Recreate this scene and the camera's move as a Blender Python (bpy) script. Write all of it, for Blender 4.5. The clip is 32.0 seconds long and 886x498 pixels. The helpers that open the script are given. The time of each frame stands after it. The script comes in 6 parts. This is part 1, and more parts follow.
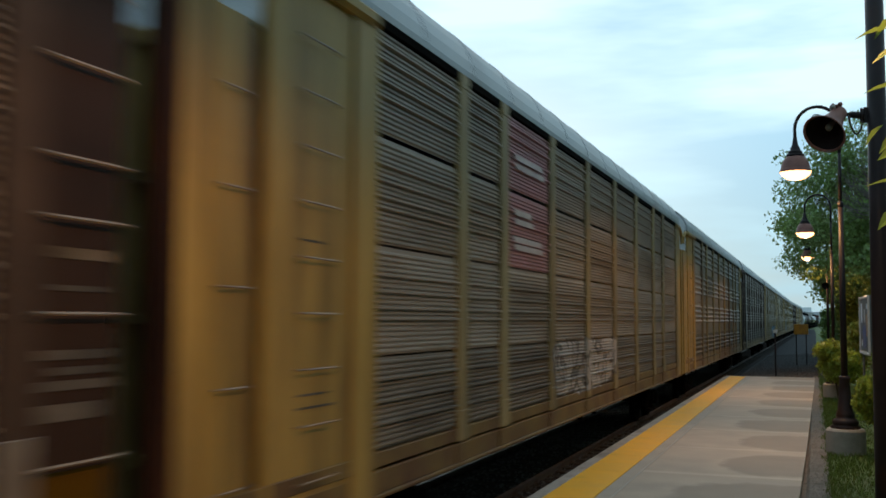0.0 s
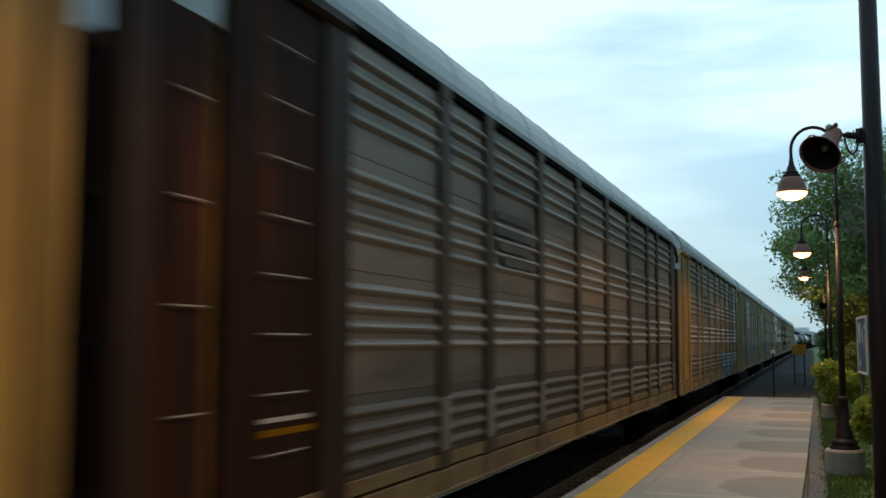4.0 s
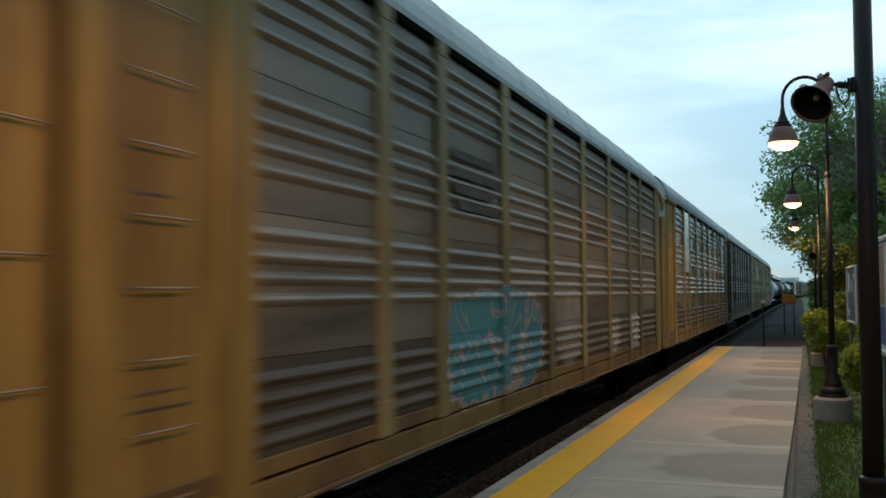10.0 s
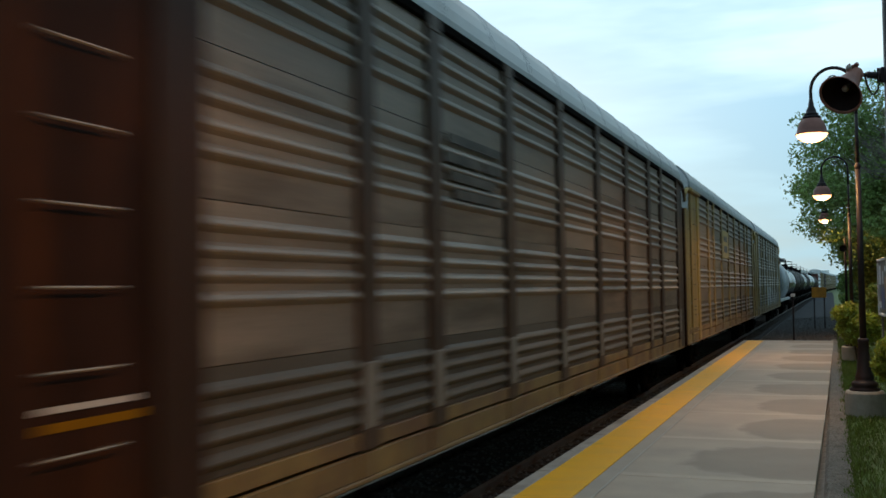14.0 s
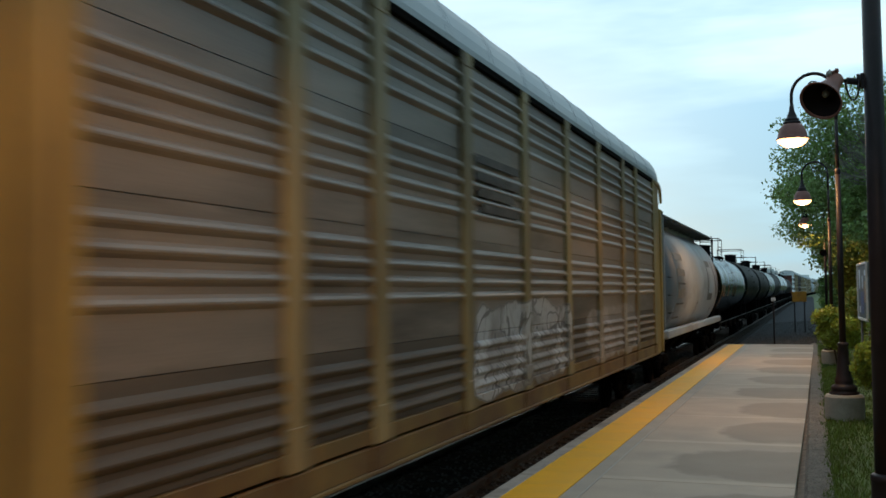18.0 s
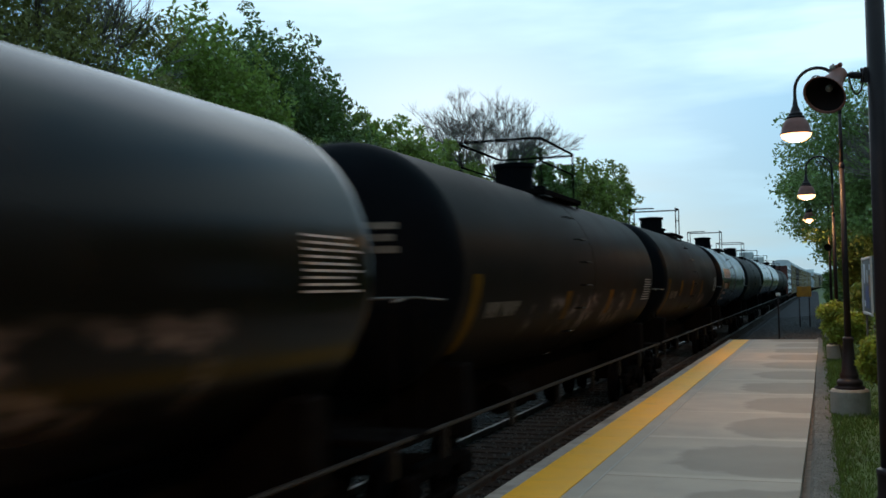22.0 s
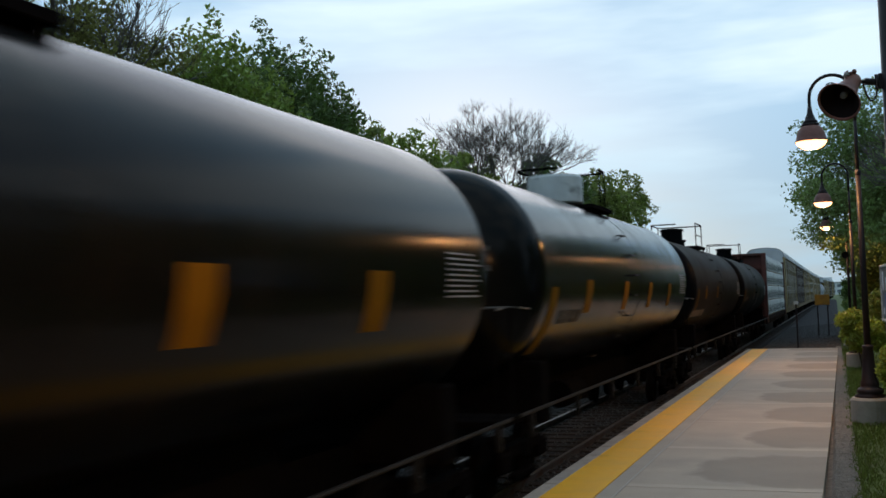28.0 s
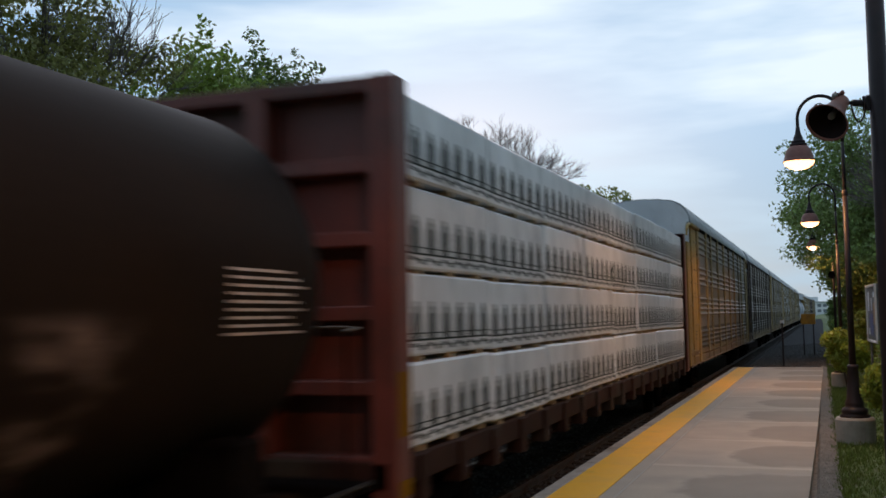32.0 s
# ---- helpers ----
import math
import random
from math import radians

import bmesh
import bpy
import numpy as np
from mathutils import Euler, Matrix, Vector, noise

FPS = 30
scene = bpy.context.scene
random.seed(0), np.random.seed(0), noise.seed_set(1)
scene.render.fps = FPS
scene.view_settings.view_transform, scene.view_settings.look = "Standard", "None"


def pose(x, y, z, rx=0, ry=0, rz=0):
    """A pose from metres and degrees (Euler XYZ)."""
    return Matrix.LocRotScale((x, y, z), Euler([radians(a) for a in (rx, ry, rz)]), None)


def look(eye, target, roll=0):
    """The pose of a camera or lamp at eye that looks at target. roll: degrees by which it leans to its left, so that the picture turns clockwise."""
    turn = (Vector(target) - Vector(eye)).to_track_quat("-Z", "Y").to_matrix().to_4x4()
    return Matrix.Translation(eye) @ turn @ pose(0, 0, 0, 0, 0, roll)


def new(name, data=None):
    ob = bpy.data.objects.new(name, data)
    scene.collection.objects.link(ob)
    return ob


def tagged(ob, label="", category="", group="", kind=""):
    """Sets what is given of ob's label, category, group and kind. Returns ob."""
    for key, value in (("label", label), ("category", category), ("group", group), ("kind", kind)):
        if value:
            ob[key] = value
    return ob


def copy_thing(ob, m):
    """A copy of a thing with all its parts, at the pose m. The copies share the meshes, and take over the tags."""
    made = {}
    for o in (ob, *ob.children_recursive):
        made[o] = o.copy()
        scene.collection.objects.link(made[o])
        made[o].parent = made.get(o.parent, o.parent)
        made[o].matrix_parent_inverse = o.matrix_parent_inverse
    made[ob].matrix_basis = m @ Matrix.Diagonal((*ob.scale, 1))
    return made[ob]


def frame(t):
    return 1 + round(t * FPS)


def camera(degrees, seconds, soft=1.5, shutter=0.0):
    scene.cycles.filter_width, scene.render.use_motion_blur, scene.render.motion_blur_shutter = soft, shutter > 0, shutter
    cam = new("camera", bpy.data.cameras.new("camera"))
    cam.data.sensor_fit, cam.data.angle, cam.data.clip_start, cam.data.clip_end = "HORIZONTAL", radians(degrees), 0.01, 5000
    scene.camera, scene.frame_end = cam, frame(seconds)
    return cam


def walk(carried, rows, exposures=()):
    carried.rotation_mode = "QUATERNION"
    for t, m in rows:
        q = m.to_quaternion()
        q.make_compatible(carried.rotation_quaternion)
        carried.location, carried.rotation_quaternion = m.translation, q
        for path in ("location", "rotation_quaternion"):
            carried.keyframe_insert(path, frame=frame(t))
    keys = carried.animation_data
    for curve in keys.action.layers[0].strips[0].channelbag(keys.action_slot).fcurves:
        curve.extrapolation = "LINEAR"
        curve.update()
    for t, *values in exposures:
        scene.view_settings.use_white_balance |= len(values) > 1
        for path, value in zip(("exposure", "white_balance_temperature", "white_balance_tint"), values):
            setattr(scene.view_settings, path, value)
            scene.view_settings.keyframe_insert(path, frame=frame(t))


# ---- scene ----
EXPOSURES = [(0.0, 0.05, 6850, 16), (18.0, 0.05, 6800, 16), (20.0, 0.03, 6450, 16), (25.0, -0.1, 6400, 18), (29.0, -0.12, 7000, 29), (32.0, -0.12, 7100, 33)]
cam = camera(47.5, 32.0, soft=1.6, shutter=0.62)
EYE = 2.25
# seconds, yaw, pitch, roll of the hand-held camera, which turns on one spot
ROWS = [
    (0, 20.247, 3.984, -0.244),
    (0.5, 20.446, 3.453, 0.340),
    (1, 20.638, 3.641, 0.578),
    (1.5, 21.198, 3.942, 0.404),
    (2, 21.259, 4.562, -0.496),
    (2.5, 20.979, 5.288, -0.513),
    (4.5, 19.795, 5.164, 0.019),
    (5, 19.497, 5.743, -0.009),
    (5.5, 19.324, 6.035, -0.289),
    (6, 19.319, 5.799, 0.358),
    (6.5, 19.156, 3.424, 0.344),
    (7, 18.101, 2.540, 0.368),
    (7.5, 18.636, 2.663, 0.523),
    (8, 18.749, 3.028, 0.489),
    (8.5, 18.898, 2.573, 0.653),
    (9, 18.903, 2.241, 0.588),
    (9.5, 19.193, 1.958, 0.596),
    (10, 19.656, 2.498, 0.367),
    (10.5, 19.913, 2.039, 0.664),
    (11, 20.106, 1.964, 0.922),
    (11.5, 20.465, 1.687, 0.948),
    (12, 20.475, 1.660, 1.011),
    (12.5, 20.484, 1.932, 0.970),
    (13, 20.158, 2.295, 1.314),
    (13.5, 20.445, 2.067, 0.769),
    (14, 21.181, 2.307, 0.877),
    (14.5, 20.740, 2.514, 0.770),
    (15, 20.329, 2.922, 1.060),
    (15.5, 20.268, 2.645, 1.346),
    (17.5, 20.185, 2.245, 1.044),
    (18, 20.185, 2.488, 0.755),
    (18.5, 20.230, 2.521, 0.858),
    (19, 20.199, 2.567, 0.923),
    (19.5, 20.365, 2.442, 0.842),
    (20, 20.286, 2.418, 0.844),
    (20.5, 20.198, 2.443, 0.928),
    (21, 20.332, 2.710, 1.144),
    (21.5, 20.234, 2.785, 1.226),
    (22, 20.427, 2.347, 1.173),
    (22.5, 20.417, 2.554, 0.626),
    (23, 20.437, 2.598, 0.650),
    (23.5, 20.282, 2.863, 0.843),
    (24, 20.701, 2.757, 1.182),
    (24.5, 20.722, 2.164, 1.036),
    (25, 20.732, 2.337, 1.096),
    (25.5, 20.738, 2.490, 1.329),
    (27.5, 21.228, 2.748, 1.922),
    (28, 21.332, 3.111, 1.927),
    (28.5, 20.963, 2.996, 1.890),
    (29, 21.017, 4.046, 1.699),
    (29.5, 20.864, 4.026, 1.545),
    (30, 20.665, 4.391, 1.217),
    (30.5, 20.766, 3.969, 1.251),
    (31, 20.699, 4.007, 1.219),
    (31.5, 20.811, 4.303, 1.269),
    (32, 20.606, 3.871, 1.059),
]
walk(cam, [(t, pose(0, 0, EYE, 90 + pitch, roll, yaw)) for t, yaw, pitch, roll in ROWS], EXPOSURES)

# ------------------------------------------------------------ light
world = bpy.data.worlds.new("dusk_sky")
scene.world = world
world.use_nodes = True
wn, wl = world.node_tree.nodes, world.node_tree.links
wn.clear()
w_out, w_bg = wn.new("ShaderNodeOutputWorld"), wn.new("ShaderNodeBackground")
w_sky, w_tc, w_map = wn.new("ShaderNodeTexSky"), wn.new("ShaderNodeTexCoord"), wn.new("ShaderNodeMapping")
w_sky.sky_type, w_sky.sun_disc = "NISHITA", False
w_sky.sun_elevation, w_sky.sun_rotation = radians(9), radians(-20)
w_sky.air_density, w_sky.dust_density, w_sky.ozone_density = 1.0, 0.6, 2.0
w_noise, w_ramp, w_mix = wn.new("ShaderNodeTexNoise"), wn.new("ShaderNodeValToRGB"), wn.new("ShaderNodeMix")
w_mix.data_type = "RGBA"
w_map.inputs["Scale"].default_value = (1.6, 1.6, 8.5)
w_map.inputs["Rotation"].default_value = (0.12, 0.1, 0.5)
w_noise.inputs["Scale"].default_value, w_noise.inputs["Detail"].default_value, w_noise.inputs["Roughness"].default_value = 1.3, 5, 0.5
w_ramp.color_ramp.elements[0].position, w_ramp.color_ramp.elements[1].position = 0.44, 0.59
w_mix.inputs[7].default_value = (6.5, 9.3, 10.1, 1)
w_tint = wn.new("ShaderNodeMix")
w_tint.data_type, w_tint.blend_type = "RGBA", "MIX"
w_tint.inputs[0].default_value = 0.75
w_tint.inputs[7].default_value = (2.7, 6.2, 8.5, 1)
wl.new(w_tc.outputs["Generated"], w_map.inputs["Vector"])
wl.new(w_map.outputs["Vector"], w_noise.inputs["Vector"])
wl.new(w_noise.outputs["Fac"], w_ramp.inputs["Fac"])
wl.new(w_sky.outputs["Color"], w_tint.inputs[6])
wl.new(w_ramp.outputs["Color"], w_mix.inputs[0])
wl.new(w_tint.outputs[2], w_mix.inputs[6])
# the sky is brightest towards the sunset down the line and dims towards the east
w_dot, w_glow, w_mul = wn.new("ShaderNodeVectorMath"), wn.new("ShaderNodeMapRange"), wn.new("ShaderNodeMix")
w_dot.operation, w_dot.inputs[1].default_value = "DOT_PRODUCT", Vector((-0.4, 0.82, 0.4)).normalized()
w_glow.interpolation_type = "SMOOTHSTEP"
w_glow.inputs["From Min"].default_value, w_glow.inputs["From Max"].default_value = -0.7, 0.95
w_glow.inputs["To Min"].default_value, w_glow.inputs["To Max"].default_value = 0.74, 1.19
w_mul.data_type, w_mul.blend_type = "RGBA", "MULTIPLY"
w_mul.inputs[0].default_value = 1.0
wl.new(w_tc.outputs["Generated"], w_dot.inputs[0])
wl.new(w_dot.outputs["Value"], w_glow.inputs["Value"])
wl.new(w_mix.outputs[2], w_mul.inputs[6])
wl.new(w_glow.outputs["Result"], w_mul.inputs[7])
# thin haze dims and blues the lowest sky
w_sep, w_low, w_haze = wn.new("ShaderNodeSeparateXYZ"), wn.new("ShaderNodeMapRange"), wn.new("ShaderNodeMix")
w_low.inputs["From Min"].default_value, w_low.inputs["From Max"].default_value = 0.19, 0.0
w_haze.data_type, w_haze.blend_type = "RGBA", "MULTIPLY"
w_haze.inputs[7].default_value = (0.50, 0.63, 0.70, 1)
wl.new(w_tc.outputs["Generated"], w_sep.inputs["Vector"])
wl.new(w_sep.outputs["Z"], w_low.inputs["Value"])
wl.new(w_low.outputs["Result"], w_haze.inputs[0])
wl.new(w_mul.outputs[2], w_haze.inputs[6])
wl.new(w_haze.outputs[2], w_bg.inputs["Color"])
w_bg.inputs["Strength"].default_value = 0.1
wl.new(w_bg.outputs["Background"], w_out.inputs["Surface"])

sun = new("sun", bpy.data.lights.new("sun", "SUN"))
sun.data.energy, sun.data.angle, sun.data.color = 0.25, radians(40), (1.0, 0.94, 0.86)
sun.matrix_world = look((-40, 90, 45), (0, 0, 0))


# ------------------------------------------------------------ materials
def mat(name, base, rough=0.6, metal=0.0, var=0.25, scale=3.0, fine=40.0, bump=0.15, dirt=None, dirt_amount=0.5, emit=None,
        emit_strength=0.0, spec=0.5, stretch=(1, 1, 1), per_object=0.0, coat=0.0):
    """Noise at two scales on the base colour, with dirt or rust in patches, in metres of the object's own space."""
    m = bpy.data.materials.new(name)
    m.use_nodes = True
    n, l = m.node_tree.nodes, m.node_tree.links
    b = n["Principled BSDF"]
    tc, mp = n.new("ShaderNodeTexCoord"), n.new("ShaderNodeMapping")
    mp.inputs["Scale"].default_value = stretch
    l.new(tc.outputs["Object"], mp.inputs["Vector"])
    info = n.new("ShaderNodeObjectInfo")
    off = n.new("ShaderNodeVectorMath")
    off.operation = "MULTIPLY_ADD"
    off.inputs[1].default_value = (31.0, 17.0, 23.0)
    l.new(info.outputs["Random"], off.inputs[0])
    l.new(mp.outputs["Vector"], off.inputs[2])
    a, f = n.new("ShaderNodeTexNoise"), n.new("ShaderNodeTexNoise")
    a.inputs["Scale"].default_value, a.inputs["Detail"].default_value = scale, 6
    f.inputs["Scale"].default_value, f.inputs["Detail"].default_value = fine, 3
    l.new(off.outputs[0], a.inputs["Vector"])
    l.new(off.outputs[0], f.inputs["Vector"])
    mul = n.new("ShaderNodeMath")
    mul.operation = "MULTIPLY_ADD"
    mul.inputs[1].default_value = 0.4
    l.new(f.outputs["Fac"], mul.inputs[0])
    l.new(a.outputs["Fac"], mul.inputs[2])
    ramp = n.new("ShaderNodeValToRGB")
    lo, hi = ramp.color_ramp.elements
    lo.position, hi.position = 0.45, 0.95
    lo.color = (*[c * (1 - var) for c in base], 1)
    hi.color = (*[min(1, c * (1 + var)) for c in base], 1)
    l.new(mul.outputs[0], ramp.inputs["Fac"])
    col = ramp.outputs["Color"]
    if dirt:
        d = n.new("ShaderNodeTexNoise")
        d.inputs["Scale"].default_value, d.inputs["Detail"].default_value, d.inputs["Roughness"].default_value = scale * 0.45, 8, 0.65
        l.new(off.outputs[0], d.inputs["Vector"])
        dr = n.new("ShaderNodeMapRange")
        dr.inputs["From Min"].default_value, dr.inputs["From Max"].default_value = 0.62 - 0.3 * dirt_amount, 0.78 - 0.2 * dirt_amount
        l.new(d.outputs["Fac"], dr.inputs["Value"])
        mx = n.new("ShaderNodeMix")
        mx.data_type = "RGBA"
        mx.inputs[7].default_value = (*dirt, 1)
        l.new(dr.outputs["Result"], mx.inputs[0])
        l.new(col, mx.inputs[6])
        col = mx.outputs[2]
    if per_object:
        hs, mr = n.new("ShaderNodeHueSaturation"), n.new("ShaderNodeMapRange")
        mr.inputs["To Min"].default_value, mr.inputs["To Max"].default_value = 1 - per_object, 1 + per_object
        l.new(info.outputs["Random"], mr.inputs["Value"])
        l.new(mr.outputs["Result"], hs.inputs["Value"])
        l.new(col, hs.inputs["Color"])
        col = hs.outputs["Color"]
    l.new(col, b.inputs["Base Color"])
    rr = n.new("ShaderNodeMapRange")
    rr.inputs["To Min"].default_value, rr.inputs["To Max"].default_value = max(0.02, rough - 0.1), min(1, rough + 0.12)
    l.new(a.outputs["Fac"], rr.inputs["Value"])
    l.new(rr.outputs["Result"], b.inputs["Roughness"])
    b.inputs["Metallic"].default_value, b.inputs["Specular IOR Level"].default_value = metal, spec
    b.inputs["Coat Weight"].default_value = coat
    if bump:
        bp = n.new("ShaderNodeBump")
        bp.inputs["Strength"].default_value, bp.inputs["Distance"].default_value = bump, 0.01
        l.new(mul.outputs[0], bp.inputs["Height"])
        l.new(bp.outputs["Normal"], b.inputs["Normal"])
    if emit:
        b.inputs["Emission Color"].default_value = (*emit, 1)
        b.inputs["Emission Strength"].default_value = emit_strength
    return m


def leaf_mat(name, base, var=0.35, gloss=0.5):
    """Leaves that differ one by one and let some light through."""
    m = bpy.data.materials.new(name)
    m.use_nodes = True
    n, l = m.node_tree.nodes, m.node_tree.links
    b = n["Principled BSDF"]
    geo, hs, mr = n.new("ShaderNodeNewGeometry"), n.new("ShaderNodeHueSaturation"), n.new("ShaderNodeMapRange")
    hs.inputs["Color"].default_value = (*base, 1)
    mr.inputs["To Min"].default_value, mr.inputs["To Max"].default_value = 1 - var, 1 + var
    l.new(geo.outputs["Random Per Island"], mr.inputs["Value"])
    l.new(mr.outputs["Result"], hs.inputs["Value"])
    hr = n.new("ShaderNodeMapRange")
    hr.inputs["To Min"].default_value, hr.inputs["To Max"].default_value = 0.485, 0.515
    l.new(geo.outputs["Random Per Island"], hr.inputs["Value"])
    l.new(hr.outputs["Result"], hs.inputs["Hue"])
    l.new(hs.outputs["Color"], b.inputs["Base Color"])
    b.inputs["Roughness"].default_value = gloss
    tr, ad = n.new("ShaderNodeBsdfTranslucent"), n.new("ShaderNodeMixShader")
    ad.inputs["Fac"].default_value = 0.45
    l.new(hs.outputs["Color"], tr.inputs["Color"])
    l.new(b.outputs["BSDF"], ad.inputs[1])
    l.new(tr.outputs["BSDF"], ad.inputs[2])
    l.new(ad.outputs["Shader"], n["Material Output"].inputs["Surface"])
    return m


RUST = (0.10, 0.045, 0.022)
GRIME = (0.05, 0.042, 0.033)
M = {}
M["galv"] = mat("galvanised_panel", (0.192, 0.162, 0.140), 0.48, 0.30, 0.26, 1.4, 30, 0.05, (0.06, 0.05, 0.04), 0.42, stretch=(1, 0.3, 2.2), per_object=0.14, spec=0.35)
M["galv_fine"] = mat("fine_ribbed_galvanised_panel", (0.27, 0.222, 0.185), 0.5, 0.2, 0.22, 1.4, 30, 0.05, (0.11, 0.085, 0.065), 0.4, stretch=(1, 0.3, 2.2), per_object=0.12, spec=0.35)
M["galv_brown"] = mat("rust_dusted_galvanised_panel", (0.18, 0.142, 0.117), 0.5, 0.26, 0.28, 1.4, 30, 0.05, (0.055, 0.038, 0.028), 0.45, stretch=(1, 0.3, 2.2), per_object=0.14, spec=0.3)
M["galv_shiny"] = mat("bright_galvanised_panel", (0.27, 0.27, 0.26), 0.27, 0.6, 0.15, 1.2, 30, 0.04, GRIME, 0.15, stretch=(1, 0.5, 1.5), per_object=0.08)
M["post_yellow"] = mat("grimy_yellow_post", (0.25, 0.182, 0.088), 0.55, 0, 0.3, 1.6, 35, 0.1, (0.085, 0.062, 0.035), 0.55, stretch=(1, 2.2, 0.3), per_object=0.15, spec=0.2)
M["post_brown"] = mat("grimy_brown_post", (0.055, 0.034, 0.025), 0.55, 0, 0.3, 1.6, 35, 0.1, (0.035, 0.022, 0.016), 0.5, per_object=0.15, spec=0.15)
M["pale_foot"] = mat("pale_primer_patch", (0.15, 0.128, 0.11), 0.6, 0, 0.3, 3, 35, 0.1, (0.12, 0.09, 0.07), 0.5)
# lowest panel row: dusty, and darkened in colour for weaker light low down
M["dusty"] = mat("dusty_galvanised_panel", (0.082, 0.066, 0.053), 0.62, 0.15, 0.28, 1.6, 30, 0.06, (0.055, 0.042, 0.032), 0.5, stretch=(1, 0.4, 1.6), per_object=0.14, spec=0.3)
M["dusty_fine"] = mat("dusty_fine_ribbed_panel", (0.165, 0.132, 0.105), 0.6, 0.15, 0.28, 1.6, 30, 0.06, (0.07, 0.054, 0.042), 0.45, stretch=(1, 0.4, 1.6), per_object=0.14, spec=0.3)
M["gable"] = mat("pale_galvanised_gable", (0.55, 0.58, 0.61), 0.5, 0.1, 0.12, 1.5, 30, 0.05, (0.35, 0.33, 0.30), 0.25)
M["yellow"] = mat("yellow_rack_paint", (0.29, 0.185, 0.052), 0.5, 0, 0.3, 1.6, 35, 0.1, (0.11, 0.065, 0.025), 0.55, stretch=(1, 2.2, 0.3), per_object=0.15, spec=0.2)
M["brown"] = mat("brown_rack_paint", (0.027, 0.0125, 0.0085), 0.55, 0, 0.3, 1.5, 35, 0.1, (0.03, 0.016, 0.01), 0.45, per_object=0.12, spec=0.12)
M["roof"] = mat("grey_roof_sheet", (0.25, 0.275, 0.29), 0.45, 0.4, 0.12, 0.8, 20, 0.05, (0.2, 0.2, 0.2), 0.2)
M["sill"] = mat("grimy_sill", (0.17, 0.105, 0.035), 0.7, 0, 0.3, 2.5, 30, 0.2, RUST, 0.6)
M["dark"] = mat("black_underframe", (0.006, 0.005, 0.005), 0.8, 0, 0.4, 5, 40, 0.2, (0.009, 0.007, 0.006), 0.5, spec=0.004)
M["tank"] = mat("black_tank_paint", (0.007, 0.0066, 0.0066), 0.22, 0, 0.3, 0.9, 25, 0.03, (0.011, 0.009, 0.007), 0.5, stretch=(1, 0.6, 0.6), spec=0.035)
M["tank_dull"] = mat("dull_brown_black_tank", (0.0135, 0.0106, 0.0094), 0.45, 0, 0.35, 0.9, 25, 0.05, (0.020, 0.0135, 0.0103), 0.5, stretch=(1, 0.6, 0.6), spec=0.008)
M["tank_gloss"] = mat("glossy_black_tank", (0.004, 0.004, 0.004), 0.21, 0, 0.3, 0.9, 25, 0.02, (0.014, 0.010, 0.008), 0.35, spec=0.075)
M["tank_shiny"] = mat("polished_black_tank", (0.005, 0.005, 0.005), 0.18, 0, 0.3, 0.9, 25, 0.02, (0.012, 0.010, 0.008), 0.25, spec=0.11)
M["tank_head"] = mat("black_tank_head", (0.005, 0.0055, 0.007), 0.5, 0, 0.3, 1.2, 25, 0.04, spec=0.01)
M["decal_yellow"] = mat("yellow_reflective_decal", (0.19, 0.085, 0.006), 0.5, 0, 0.15, 4, 60, 0, spec=0.02)
M["decal_white"] = mat("white_stencil_paint", (0.40, 0.36, 0.345), 0.55, 0, 0.2, 6, 60, 0, (0.16, 0.14, 0.13), 0.35, spec=0.05)
M["white_dome"] = mat("white_dome_paint", (0.62, 0.64, 0.64), 0.45, 0, 0.1, 4, 40, 0.05, GRIME, 0.2)
M["hopper"] = mat("pale_hopper_paint", (0.34, 0.365, 0.395), 0.5, 0, 0.16, 0.7, 20, 0.05, (0.18, 0.165, 0.15), 0.45, stretch=(1, 0.6, 1.2))
M["hopper_end"] = mat("slate_hopper_end", (0.12, 0.145, 0.165), 0.6, 0, 0.2, 1.5, 25, 0.05, GRIME, 0.3)
M["walkway_steel"] = mat("dull_walkway_steel", (0.15, 0.175, 0.18), 0.7, 0.1, 0.25, 3, 40, 0.2, GRIME, 0.3, spec=0.15)
M["logo_dark"] = mat("dark_logo_paint", (0.085, 0.085, 0.09), 0.5, 0, 0.15, 3, 40, 0)
M["text_grey"] = mat("grey_stencil_paint", (0.13, 0.12, 0.115), 0.5, 0, 0.35, 5, 40, 0, (0.3, 0.28, 0.27), 0.3)
M["beam_red"] = mat("oxide_red_paint", (0.135, 0.029, 0.02), 0.55, 0, 0.25, 1.5, 30, 0.1, (0.05, 0.02, 0.015), 0.45)
M["wrap"] = mat("white_lumber_wrap", (0.72, 0.72, 0.73), 0.36, 0, 0.14, 2.0, 7, 0.9, (0.42, 0.43, 0.44), 0.4, stretch=(1, 1.6, 0.6), per_object=0.08)
M["wrap_mark"] = mat("printed_wrap_mark", (0.03, 0.038, 0.035), 0.6, 0, 0.4, 5, 40, 0, spec=0.05)
M["wood"] = mat("sawn_timber", (0.40, 0.28, 0.16), 0.7, 0, 0.25, 4, 40, 0.2)
M["concrete"] = mat("platform_concrete", (0.41, 0.324, 0.254), 0.75, 0, 0.14, 1.3, 60, 0.15)
M["edge_strip"] = mat("edge_strip_concrete", (0.38, 0.315, 0.258), 0.75, 0, 0.12, 1.5, 60, 0.12)
M["joint_seal"] = mat("pale_joint_seal", (0.40, 0.35, 0.30), 0.6, 0, 0.1, 3, 50, 0.05)
